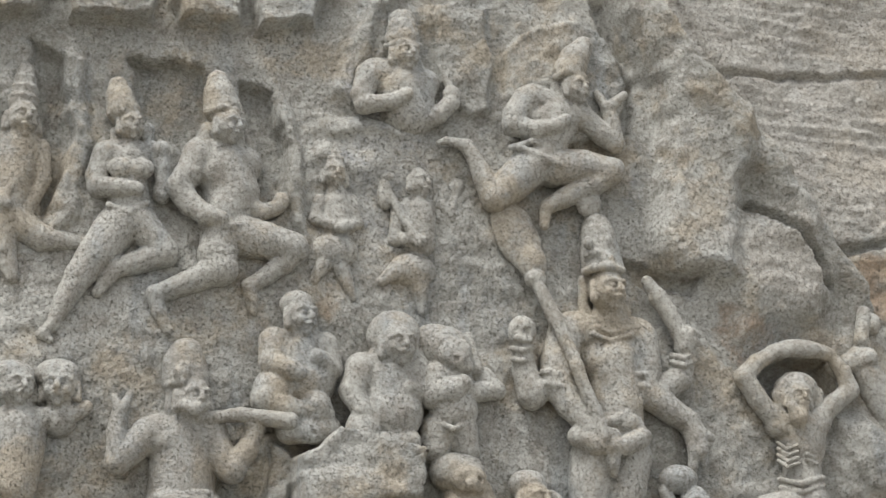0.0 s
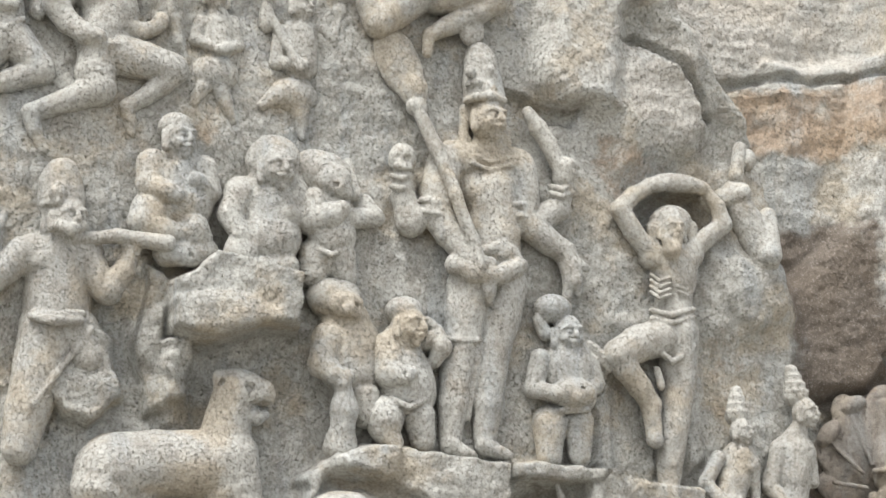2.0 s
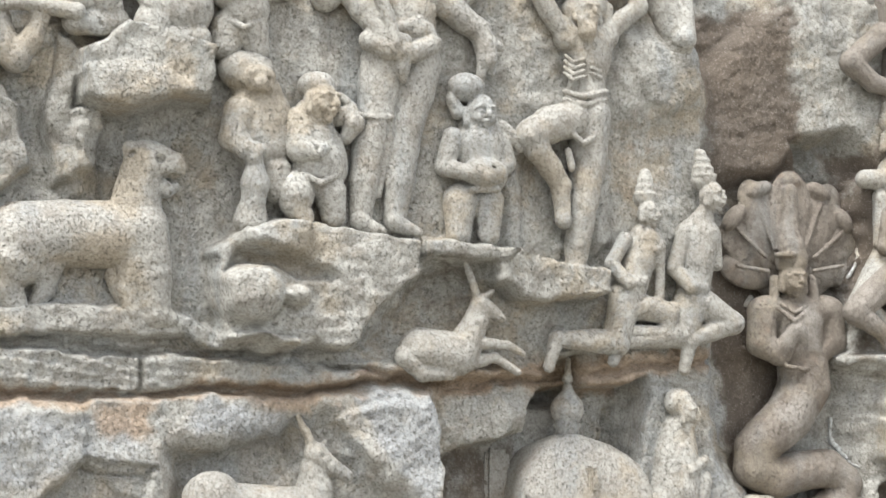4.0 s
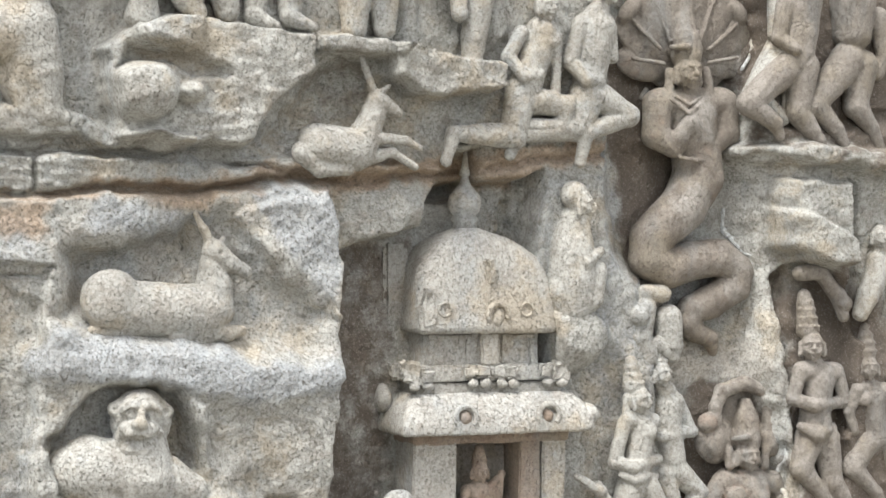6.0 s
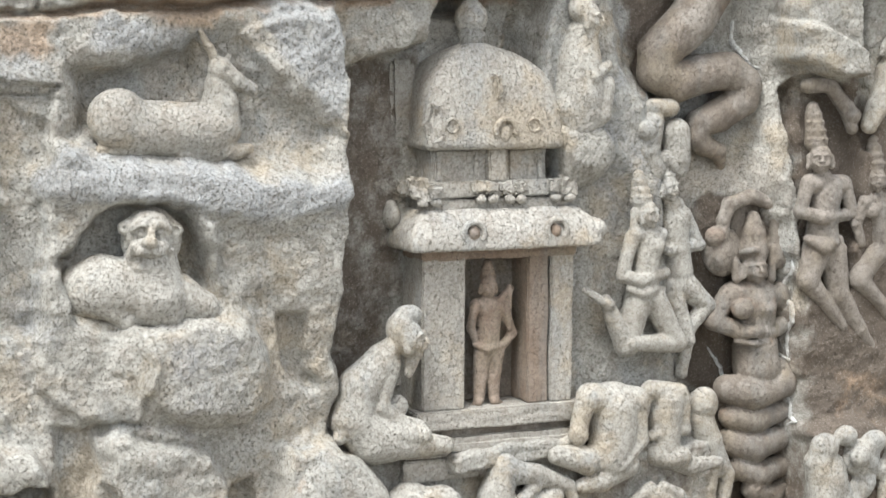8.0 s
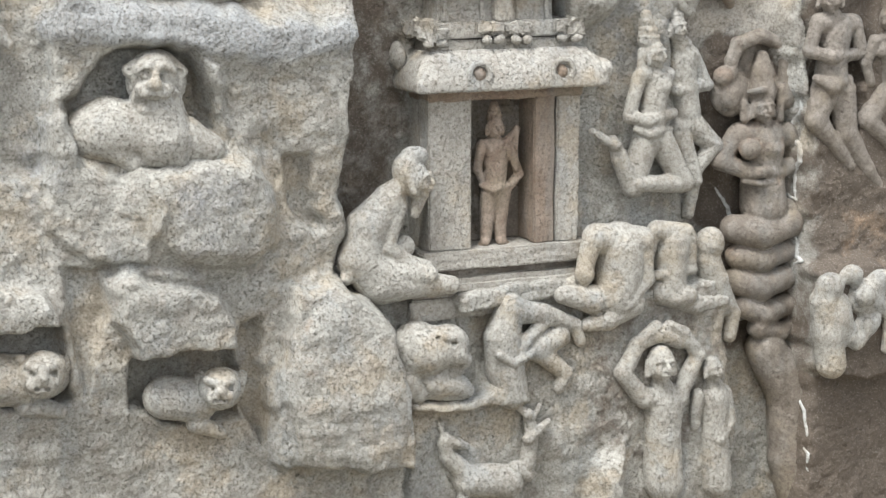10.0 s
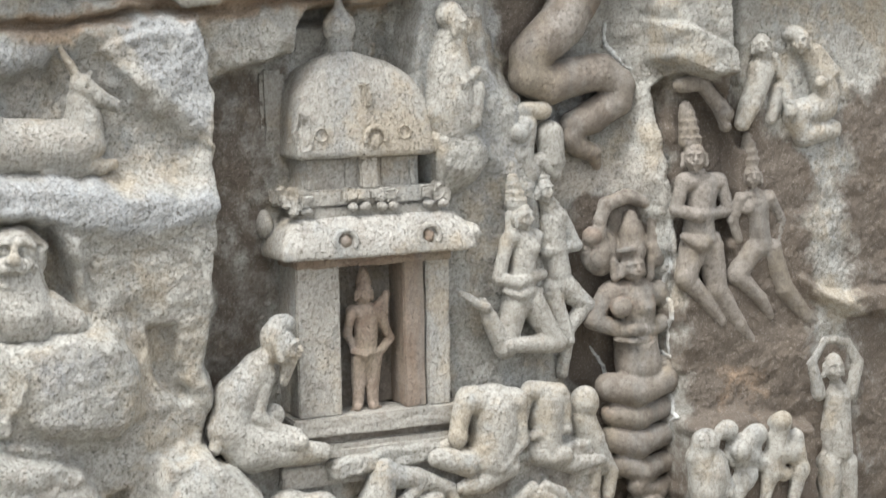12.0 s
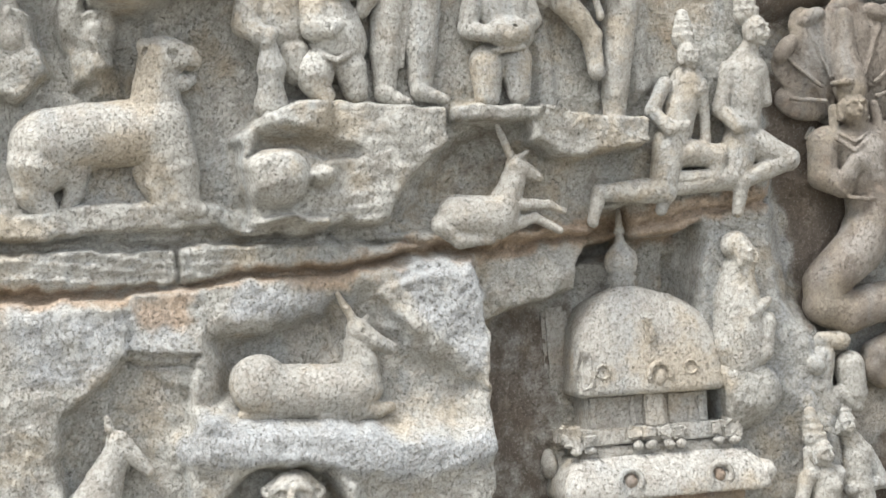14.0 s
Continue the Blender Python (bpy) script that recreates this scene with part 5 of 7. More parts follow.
s.limb((-.315, -1.702, .046, .018), (-.181, -1.729, .06, .023), (-.062, -1.709, .064, .018), soft=0.006)
s.limb((-.063, -1.524, .037, .023), (-.059, -1.855, .009, .023), (-.121, -2.267, -.028, .023))
s.finish("great_deity_statue", "tall four-armed granite statue of a crowned deity with spear", "statue", group="figures round the great deity")

s = Statue(1.214, 8.831, .12)
s.head(-.017, -.01, .037, .124, 5)
s.lump(.003, .061, -.028, .175, .138, .12)
s.limb((-.144, 0, -.018, .064), (-.126, -.111, -.018, .041))
s.limb((.167, .031, -.028, .06), (.161, -.084, -.018, .041))
s.limb((-.099, -.106, .11, .041), (-.052, -.19, .11, .064), (-.012, -.287, .083, .023))
s.limb((-.004, -.097, .11, .041), (-.039, -.196, .101, .055))
s.limb((-.151, -.221, -.037, .11), (.173, -.181, -.046, .106))
s.limb((.035, -.262, -.101, .212), (.042, -.37, -.096, .193), (.04, -.536, -.074, .143), (.029, -.687, -.074, .166))
s.limb((-.195, -.371, .028, .014), (-.139, -.428, .069, .014), (-.062, -.399, .087, .014), soft=0.01)
s.limb((.014, -.375, .087, .014), (.091, -.399, .064, .014), (.175, -.336, .009, .014), soft=0.01)
s.limb((-.195, -.416, .028, .014), (-.139, -.472, .069, .014), (-.062, -.443, .087, .014), soft=0.01)
s.limb((.013, -.419, .087, .014), (.09, -.443, .064, .014), (.174, -.38, .009, .014), soft=0.01)
s.limb((-.195, -.46, .028, .014), (-.139, -.516, .069, .014), (-.063, -.487, .087, .014), soft=0.01)
s.limb((.013, -.463, .087, .014), (.09, -.487, .064, .014), (.174, -.425, .009, .014), soft=0.01)
s.limb((-.195, -.504, .028, .014), (-.139, -.56, .069, .014), (-.063, -.531, .087, .014), soft=0.01)
s.limb((.013, -.507, .087, .014), (.089, -.532, .064, .014), (.173, -.47, .009, .014), soft=0.01)
s.limb((-.183, -.192, -.018, .083), (-.323, -.044, 0, .074), (-.439, .126, .009, .074), (-.326, .245, .009, .064), (-.18, .334, 0, .06))
s.limb((.184, -.148, -.028, .083), (.316, -.025, -.018, .074), (.444, .083, -.018, .074), (.397, .224, -.018, .06), (.325, .318, -.018, .055))
s.lump(.051, .376, 0, .248, .074, .064)
s.lump(-.15, .342, .018, .101, .06, .055)
s.lump(.244, .36, 0, .092, .06, .051)
s.limb((-.203, -.661, .064, .023), (-.067, -.69, .115, .023), (.145, -.63, .046, .023), soft=0.006)
s.limb((-.203, -.722, .064, .023), (-.068, -.751, .115, .023), (.144, -.691, .046, .023), soft=0.006)
s.limb((.052, -.82, -.063, .175), (.055, -1.129, -.055, .143), (.015, -1.479, -.055, .12), (-.015, -1.781, -.064, .101), (-.03, -1.952, -.064, .083))
s.limb((-.038, -1.998, -.028, .069), (.097, -2.044, -.018, .046), (.176, -2.056, -.028, .032))
s.limb((-.117, -.852, -.004, .147), (-.316, -.923, .022, .138), (-.463, -1.015, .042, .124), (-.415, -1.114, .037, .101), (-.296, -1.241, .018, .087), (-.196, -1.369, 0, .078), (-.178, -1.54, 0, .06), (-.173, -1.635, .009, .064))
s.limb((-.183, -.949, .078, .023), (-.056, -1.052, .106, .023), (.147, -.921, .055, .023))
s.limb((-.166, -1.118, .06, .028), (-.141, -1.237, .064, .032))
s.finish("penitent_statue", "gaunt bearded granite ascetic with arms joined overhead", "statue", group="figures round the great deity")

s = Statue(1.785, 9.194, .04)
s.limb((0, 0, 0, .109), (.062, -.145, -.009, .126), (.225, -.381, -.023, .154), (.26, -.528, -.009, .126))
s.lump(.125, .284, .02, .068, .091, .064)
s.lump(.028, .099, .02, .073, .091, .063)
s.limb((.055, .372, .02, .055), (.002, .133, .058, .059))
s.lump(.31, -.192, .02, .041, .059, .046)
s.limb((-.08, -.046, .009, .09), (.036, -.007, .075, .082))
s.limb((.292, -.156, .02, .064), (.258, -.496, .092, .1))
s.finish("worn_flying_statue", "worn granite relief of a small flying figure", "statue", group="figures round the great deity")

s = Statue(-1.416, 8.066, .13)
s.lump(-.015, .022, -.011, .193, .152, .156)
s.lump(.025, -.038, .101, .129, .106, .092)
s.limb((.037, -.08, .156, .06), (.095, -.103, .129, .046))
s.cut(-.017, -.052, .202, .023)
s.cut(.089, -.055, .175, .023)
s.limb((-.041, -.014, .161, .028), (.042, -.007, .161, .028), (.131, -.014, .106, .023))
s.limb((-.003, -.118, .124, .023), (.112, -.137, .097, .023))
s.lump(-.097, .041, -.018, .138, .138, .12)
s.limb((.064, -.148, -.068, .193), (.096, -.286, -.096, .239), (.126, -.494, -.074, .212))
s.lump(.093, -.402, -.02, .23, .276, .156)
s.limb((-.081, -.279, .028, .12), (-.125, -.472, .064, .101), (-.037, -.562, .138, .074), (.036, -.56, .156, .055))
s.cut(.004, -.346, .221, .023)
s.lump(.004, -.61, .156, .06, .064, .06)
s.limb((.021, -.661, .129, .064), (.03, -.791, .11, .101), (.028, -.91, .101, .083), (.027, -1.045, .057, .129))
s.limb((.192, -.683, -.015, .138), (.216, -.793, 0, .11))
s.finish("lion_headed_dwarf_statue", "granite statue of a lion-faced dwarf leaning on a club", "statue", group="figures round the great deity")

s = Statue(-.908, 7.938, .14)
s.head(-.005, -.021, .046, .156, 32)
s.cap(-.024, .041, .018, .156)
s.limb((-.044, -.125, -.015, .138), (-.044, -.2, -.068, .193))
s.limb((-.033, -.322, -.081, .221), (.024, -.485, -.072, .221))
s.lump(.005, -.433, -.011, .212, .248, .156)
s.limb((-.137, -.2, .02, .129), (-.147, -.382, .074, .11), (-.053, -.405, .156, .069), (.005, -.376, .156, .046))
s.cut(-.072, -.399, .221, .018)
s.limb((.162, -.11, -.018, .074), (.242, -.086, 0, .06), (.261, -.164, .028, .078), (.217, -.256, .009, .055))
s.limb((.249, -.035, 0, .032), (.159, .037, -.018, .032))
s.lump(-.16, -.695, .029, .138, .156, .129)
s.limb((-.168, -.777, .037, .101), (-.101, -.871, .046, .078))
s.limb((.103, -.674, -.007, .129), (.133, -.836, -.009, .092))
s.limb((-.14, -.572, .097, .023), (-.015, -.63, .161, .023), (.139, -.545, .087, .023), soft=0.006)
s.finish("dwarf_statue", "granite statue of a plump dwarf with cropped hair", "statue", group="figures round the great deity")

s = Statue(.337, 7.94, .155)
s.head(0, 0, 0, .144, 8)
s.lump(-.111, .193, -.025, .144, .11, .11)
s.limb((-.171, .003, -.025, .059), (-.227, .106, -.025, .042))
s.limb((.011, -.104, -.07, .152), (.022, -.185, -.095, .202))
s.limb((.026, -.226, -.103, .219), (.053, -.418, -.095, .202))
s.lump(.013, -.445, .076, .177, .11, .11)
s.cut(-.087, -.445, .148, .029)
s.cut(.043, -.437, .156, .03)
s.limb((-.084, -.577, .067, .025), (.126, -.562, .067, .025))
s.limb((-.209, -.191, -.034, .08), (-.269, -.416, -.03, .071), (-.093, -.466, .118, .055))
s.limb((.188, -.195, -.03, .072), (.234, -.355, -.025, .064), (.013, -.489, .156, .051))
s.limb((-.119, -.647, -.061, .134), (-.131, -.911, -.04, .092))
s.limb((.099, -.642, -.053, .118), (.101, -.897, -.038, .088))
s.limb((.184, -.075, -.025, .051), (.286, -.154, -.025, .051), (.333, -.215, -.025, .043))
s.finish("dwarf_statue", "granite statue of a stout dwarf with a face on its belly", "statue", group="figures round the great deity")

s = Statue(-2.654, 6.833, .07)
s.limb((-.296, -.04, 0, .258), (-.001, .02, 0, .23), (.389, .031, 0, .239))
s.lump(-.332, -.097, .009, .239, .285, .221)
s.limb((.47, .065, .018, .239), (.531, -.128, .018, .202), (.58, -.282, .009, .166))
s.limb((.463, .182, .028, .193), (.468, .339, .046, .161), (.482, .465, .064, .152))
s.lump(.515, .536, .083, .166, .166, .147)
s.limb((.588, .561, .11, .115), (.693, .537, .11, .087), (.72, .508, .101, .074))
s.limb((.561, .396, .083, .074), (.655, .36, .101, .055), (.712, .381, .092, .041))
s.limb((.62, .492, .166, .041), (.728, .516, .138, .041))
s.cut(.692, .434, .138, .041)
s.cut(.629, .428, .175, .037)
s.cut(.568, .42, .202, .028)
s.cut(.586, .556, .202, .037)
s.lump(.593, .562, .166, .028, .023, .023)
s.limb((.523, .588, .193, .028), (.619, .605, .184, .028))
s.limb((.408, .624, .083, .064), (.43, .558, .11, .051))
s.cut(.404, .581, .156, .032)
s.limb((.46, .403, .156, .028), (.545, .352, .138, .028))
s.limb((.571, -.246, .046, .166), (.606, -.401, .046, .124), (.634, -.497, .046, .11), (.735, -.536, .064, .06))
s.limb((.457, -.168, .064, .129), (.426, -.333, .064, .078), (.475, -.493, .055, .064), (.545, -.537, .064, .041))
s.limb((-.374, -.21, .037, .212), (-.403, -.352, .037, .129), (-.328, -.482, .037, .092), (-.25, -.575, .055, .055))
s.limb((-.126, -.203, .018, .129), (-.126, -.375, .009, .069), (-.193, -.519, 0, .055), (-.139, -.563, .009, .037))
s.limb((.344, -.254, 0, .069), (.436, -.445, 0, .055), (.463, -.529, 0, .041))
s.limb((-.501, .045, .028, .041), (-.519, -.188, .046, .037), (-.451, -.357, .064, .037))
s.finish("standing_lion_statue", "granite statue of a standing lion with a smooth body", "statue", group="animal statues")

s = Statue(-.068, 6.179, .093)
s.limb((0, 0, 0, .156), (.303, -.03, .002, .153))
s.limb((.342, .013, .012, .133), (.419, .221, .033, .092), (.437, .316, .041, .075))
s.limb((.446, .341, .039, .079), (.605, .257, .047, .042))
s.limb((.415, .422, .047, .033), (.35, .577, .047, .025), (.313, .666, .047, .017))
s.limb((.466, .398, .077, .025), (.544, .445, .047, .017))
s.limb((.396, -.081, .047, .058), (.573, -.042, .047, .038), (.754, -.143, .047, .029))
s.limb((.45, .055, .074, .046), (.684, .053, .047, .034), (.797, -.001, .047, .025))
s.limb((-.124, -.067, .037, .082), (.005, -.176, .045, .066), (.222, -.169, .048, .05))
s.finish("horned_deer_statue", "granite statue of a resting horned deer", "statue", group="animal statues")

s = Statue(1.76, 7.299, .126)
s.head(0, 0, 0, .106, 25)
s.crown(-.013, .117, -.035, .097, .184, 0, 3)
s.limb((.005, -.085, -.026, .061), (.004, -.127, -.042, .096))
s.limb((.004, -.2, -.059, .131), (-.053, -.379, -.055, .122), (-.108, -.557, -.055, .122))
s.lump(.043, -.271, .02, .07, .061, .053)
s.limb((-.186, -.216, -.026, .061), (-.297, -.41, -.026, .056), (-.192, -.548, .055, .052), (-.058, -.53, .035, .044))
s.limb((.086, -.223, .009, .048), (.119, -.524, -.026, .039), (.107, -.678, -.026, .044))
s.lump(-.022, -.716, -.009, .105, .079, .079)
s.limb((-.153, -.624, -.059, .13), (-.239, -1.002, -.046, .104), (-.742, -1, -.026, .06), (-.797, -1.214, -.026, .042))
s.limb((-.05, -.728, -.05, .113), (.197, -.76, -.037, .088), (.174, -.923, -.026, .061), (-.107, -.919, -.026, .052))
s.finish("kneeling_statue", "granite statue of a kneeling worshipper holding a vessel", "statue", group="figures by the shrine")

s = Statue(2.31, 7.474, .107)
s.head(0, 0, 0, .118, 35)
s.crown(-.042, .127, -.036, .108, .197, 10, 3)
s.limb((-.034, -.106, -.027, .063), (-.054, -.186, -.043, .098))
s.limb((-.063, -.317, -.078, .169), (-.095, -.52, -.069, .151), (-.117, -.722, -.06, .133))
s.limb((-.209, -.287, -.029, .071), (-.305, -.581, -.027, .066), (-.204, -.727, .063, .058), (-.069, -.726, .033, .045))
s.limb((.039, -.316, -.027, .058), (.071, -.536, -.027, .049))
s.limb((-.132, -.833, -.067, .146), (-.226, -1.089, -.051, .115), (-.741, -1.166, -.027, .061), (-.81, -1.324, -.027, .043))
s.limb((-.036, -.85, -.06, .133), (.225, -.98, -.04, .094), (-.17, -1.133, .01, .058), (-.196, -1.364, -.027, .044))
s.lump(-.317, -.903, -.014, .07, .062, .053)
s.finish("kneeling_statue", "granite statue of a kneeling worshipper with folded arms", "statue", group="figures by the shrine")

s = Statue(3.239, 6.896, -.2, cell=.012, soft=.014)
s.lump(.032, .335, -.092, .534, .515, .11)
s.lump(-.395, .058, -.046, .152, .258, .064, 82, soft=0.004)
s.lump(.404, .115, -.046, .152, .239, .064, -82, soft=0.004)
s.lump(-.408, .253, -.018, .179, .294, .064, 54, soft=0.004)
s.lump(.374, .299, -.018, .179, .294, .064, -54, soft=0.004)
s.lump(-.285, .457, .009, .193, .368, .064, 26, soft=0.004)
s.lump(.215, .473, .009, .193, .368, .064, -26, soft=0.004)
s.lump(-.059, .502, .037, .221, .386, .064, 0, soft=0.004)
s.lump(-.062, .794, .037, .124, .069, .069)
s.lump(-.346, .708, .037, .124, .069, .069, 25)
s.lump(.217, .732, .037, .124, .069, .069, -25)
s.lump(-.572, .466, .037, .124, .069, .069, 50)
s.lump(.445, .514, .037, .124, .069, .069, -50)
s.limb((-.101, .7, .101, .064), (-.087, .238, .12, .074), soft=0.01)
s.limb((-.372, .601, .064, .018), (-.227, .231, .092, .018), soft=0.01)
s.limb((.221, .626, .064, .018), (.057, .249, .092, .018), soft=0.01)
s.limb((-.551, .373, .064, .018), (-.305, .158, .092, .018), soft=0.01)
s.limb((.428, .407, .064, .018), (.143, .186, .092, .018), soft=0.01)
s.limb((-.547, .077, .064, .018), (-.277, .045, .092, .018), soft=0.01)
s.limb((.43, .136, .064, .018), (.144, .07, .092, .018), soft=0.01)
s.head(-.085, -.016, .138, .138, 4)
s.limb((-.08, .124, .11, .129), (-.086, .262, .11, .115), (-.093, .4, .101, .092))
s.limb((-.239, .171, .147, .023), (-.159, .176, .239, .028), (.029, .187, .147, .023), soft=0.006)
s.limb((-.219, -.019, .083, .041), (-.223, -.198, .092, .041))
s.limb((.118, 0, .083, .041), (.146, -.16, .092, .051))
s.limb((-.038, -.146, .064, .11), (-.005, -.234, .037, .156))
s.limb((-.246, -.278, .028, .138), (.284, -.251, .028, .138))
s.limb((.013, -.371, .037, .221), (.03, -.553, .028, .207))
s.limb((-.304, -.281, .037, .124), (-.322, -.525, .055, .12), (-.193, -.626, .12, .083), (-.117, -.433, .23, .06))
s.limb((.321, -.249, .037, .124), (.332, -.495, .055, .12), (.132, -.612, .12, .083), (-.086, -.431, .23, .06))
s.lump(-.101, -.409, .23, .06, .092, .046)
s.limb((-.263, -.258, .202, .018), (-.135, -.354, .258, .023), (.05, -.241, .202, .018), soft=0.006)
s.limb((-.221, -.223, .193, .018), (-.124, -.284, .239, .018), (.019, -.21, .193, .018), soft=0.006)
s.limb((.08, -.666, .018, .202), (.097, -.871, .028, .207), (-.038, -1.104, .028, .198), (-.276, -1.305, .028, .184))
s.limb((-.344, -1.364, .028, .175), (-.362, -1.524, .028, .166), (-.191, -1.615, .028, .161), (.048, -1.545, .028, .161), (.303, -1.511, .028, .152), (.475, -1.623, .028, .143), (.45, -1.754, .028, .143), (.244, -1.875, .028, .138), (.055, -1.939, .028, .12), (.008, -2.04, .028, .101), (.102, -2.125, .018, .092), (.233, -2.174, .009, .078), (.291, -2.293, -.018, .041))
s.limb((-.169, -.704, .184, .018), (-.032, -.733, .221, .018), (.172, -.694, .175, .018), soft=0.006)
s.finish("serpent_king_statue", "brown-stained granite serpent king with hood and coiling tail", "statue", DARK, group="serpent statues")

s = Statue(3.825, 3.754, -.14, cell=.012, soft=.018)
s.lump(.017, .239, -.064, .248, .34, .064)
s.limb((-.318, .236, .028, .051), (-.34, .392, .037, .055), (-.279, .529, .037, .06), (-.073, .594, .037, .06), (.128, .527, .037, .06), (.189, .374, .037, .055), (.19, .218, .028, .051))
s.lump(-.307, .138, -.018, .184, .212, .092, 12)
s.lump(.27, .129, -.018, .175, .202, .092, -12)
s.lump(-.407, .274, .046, .092, .083, .074)
s.lump(.255, .25, .046, .092, .083, .074)
s.lump(-.342, .114, .055, .092, .12, .055)
s.lump(.21, .101, .055, .092, .12, .055)
s.head(-.062, .013, .092, .124, 0)
s.limb((-.042, .135, .055, .124), (-.047, .29, .055, .097), (-.046, .416, .046, .06))
s.limb((-.193, .145, .092, .023), (-.128, .166, .184, .028), (.061, .135, .092, .023), soft=0.006)
s.limb((-.221, .049, .064, .037), (-.211, -.077, .074, .041))
s.limb((.139, .034, .064, .037), (.126, -.092, .074, .041))
s.limb((-.021, -.104, .037, .083), (0, -.188, .018, .12))
s.limb((-.209, -.216, .018, .106), (.225, -.237, .018, .106))
s.limb((.003, -.274, .018, .184), (.011, -.503, .018, .166))
s.lump(-.202, -.321, .156, .097, .087, .074)
s.lump(.024, -.333, .156, .097, .087, .074)
s.limb((-.259, -.212, .028, .087), (-.411, -.42, .037, .083), (-.192, -.519, .092, .069), (-.126, -.518, .193, .051))
s.limb((.242, -.237, .028, .087), (.379, -.454, .037, .083), (.108, -.537, .092, .069), (-.093, -.519, .193, .051))
s.limb((-.228, -.591, .101, .028), (-.101, -.614, .193, .032), (.161, -.605, .101, .028), soft=0.006)
s.limb((.024, -.683, .009, .193), (.04, -.828, .009, .202))
s.limb((-.261, -1.01, .037, .12), (-.012, -1.04, .074, .147), (.262, -.976, .055, .138), (.377, -.799, .028, .11), (.315, -.652, .009, .083))
s.limb((-.231, -1.242, .037, .101), (.003, -1.284, .064, .11), (.33, -1.217, .037, .092))
s.limb((-.246, -1.453, .037, .11), (.011, -1.518, .064, .124), (.339, -1.443, .037, .101))
s.limb((-.177, -1.679, .028, .092), (.054, -1.758, .055, .11), (.366, -1.679, .028, .087))
s.limb((.014, -1.876, .037, .101), (.215, -1.934, .037, .083), (.339, -1.876, .018, .064))
s.limb((.126, -2.087, -.018, .175), (.389, -2.514, -.018, .207), (.411, -3.072, -.018, .198), (.553, -3.705, -.018, .175))
s.finish("serpent_queen_statue", "dark-stained granite serpent queen with cobra hood and coils", "statue", DARK, group="serpent statues")

s = Statue(-1.581, 5.058, .12)
s.lump(.009, -.012, .009, .212, .221, .184)
s.limb((.064, -.06, -.018, .193), (.387, -.082, -.028, .193), (.67, -.088, -.018, .202))
s.lump(-.011, -.048, .064, .175, .166, .129)
s.limb((.717, -.056, -.009, .184), (.744, .097, .009, .129), (.721, .233, .028, .092), (.726, .305, .037, .078))
s.limb((.728, .337, .055, .087), (.834, .258, .064, .064), (.962, .187, .055, .046))
s.limb((.745, .306, .11, .032), (.806, .283, .101, .023))
s.cut(.753, .331, .138, .018)
s.cut(.939, .163, .101, .018)
s.limb((.698, .393, .046, .037), (.651, .496, .037, .032), (.598, .606, .018, .018))
s.limb((.78, .393, .018, .028), (.808, .434, .009, .018))
s.limb((.152, -.196, .028, .069), (-.108, -.22, .046, .055))
s.limb((.573, -.2, .037, .092), (.836, -.242, .055, .06), (.934, -.224, .046, .041))
s.limb((.452, -.258, .037, .055), (.694, -.281, .046, .041))
s.limb((-.138, .059, 0, .055), (-.145, -.097, 0, .046))
s.finish("resting_deer_statue", "granite statue of a deer resting in a rock niche", "statue", group="animal statues")

s = Statue(-1.378, 4.236, .2)
s.lump(.01, -.013, -.009, .212, .221, .147)
s.lump(-.017, .034, .064, .166, .166, .138)
s.limb((-.186, .069, .046, .055), (-.152, .106, .037, .037))
s.limb((.171, .05, .046, .055), (.149, .09, .037, .037))
s.cut(-.201, .068, .11, .028)
s.cut(.161, .048, .101, .028)
s.lump(-.042, -.056, .166, .138, .069, .092)
s.limb((-.118, -.079, .221, .046), (.01, -.084, .212, .046))
s.lump(-.065, -.015, .258, .06, .041, .041)
s.limb((-.047, .078, .184, .041), (-.06, -.009, .239, .046))
s.limb((-.158, .078, .156, .037), (-.091, .104, .202, .037))
s.limb((-.013, .101, .202, .037), (.089, .066, .147, .037))
s.cut(-.118, .041, .221, .046)
s.cut(.017, .036, .212, .046)
s.lump(-.109, .037, .184, .032, .028, .023)
s.lump(.026, .032, .175, .032, .028, .023)
s.lump(-.028, -.2, .129, .129, .041, .083)
s.cut(-.104, -.132, .23, .041)
s.cut(-.054, -.132, .248, .041)
s.cut(.008, -.137, .221, .041)
s.limb((.094, -.088, .129, .041), (.123, -.18, .083, .037))
s.limb((-.15, -.079, .129, .041), (-.154, -.17, .083, .037))
s.limb((-.004, -.214, .018, .193), (.019, -.393, .009, .239))
s.limb((-.131, -.371, -.028, .221), (-.339, -.347, -.064, .23), (-.43, -.366, -.092, .202))
s.limb((-.281, -.474, .028, .11), (-.169, -.574, .055, .083), (-.122, -.603, .055, .055))
s.limb((.198, -.439, .018, .166), (.355, -.504, .037, .12))
s.limb((-.034, -.481, .064, .138), (.106, -.527, .064, .12))
s.finish("den_lion_statue", "granite statue of a lion peering from a den", "statue", group="animal statues")

s = Statue(-2.864, 3.941, .11)
s.limb((0, 0, 0, .281), (.089, .271, .036, .208), (.184, .502, .072, .136), (.282, .712, .096, .088))
s.limb((.297, .778, .096, .088), (.494, .569, .11, .04))
s.limb((.24, .872, .11, .036), (.221, .948, .11, .024))
s.cut(.384, .738, .165, .016)
s.finish("young_deer_statue", "granite statue of a young deer in a niche", "statue", group="animal statues")

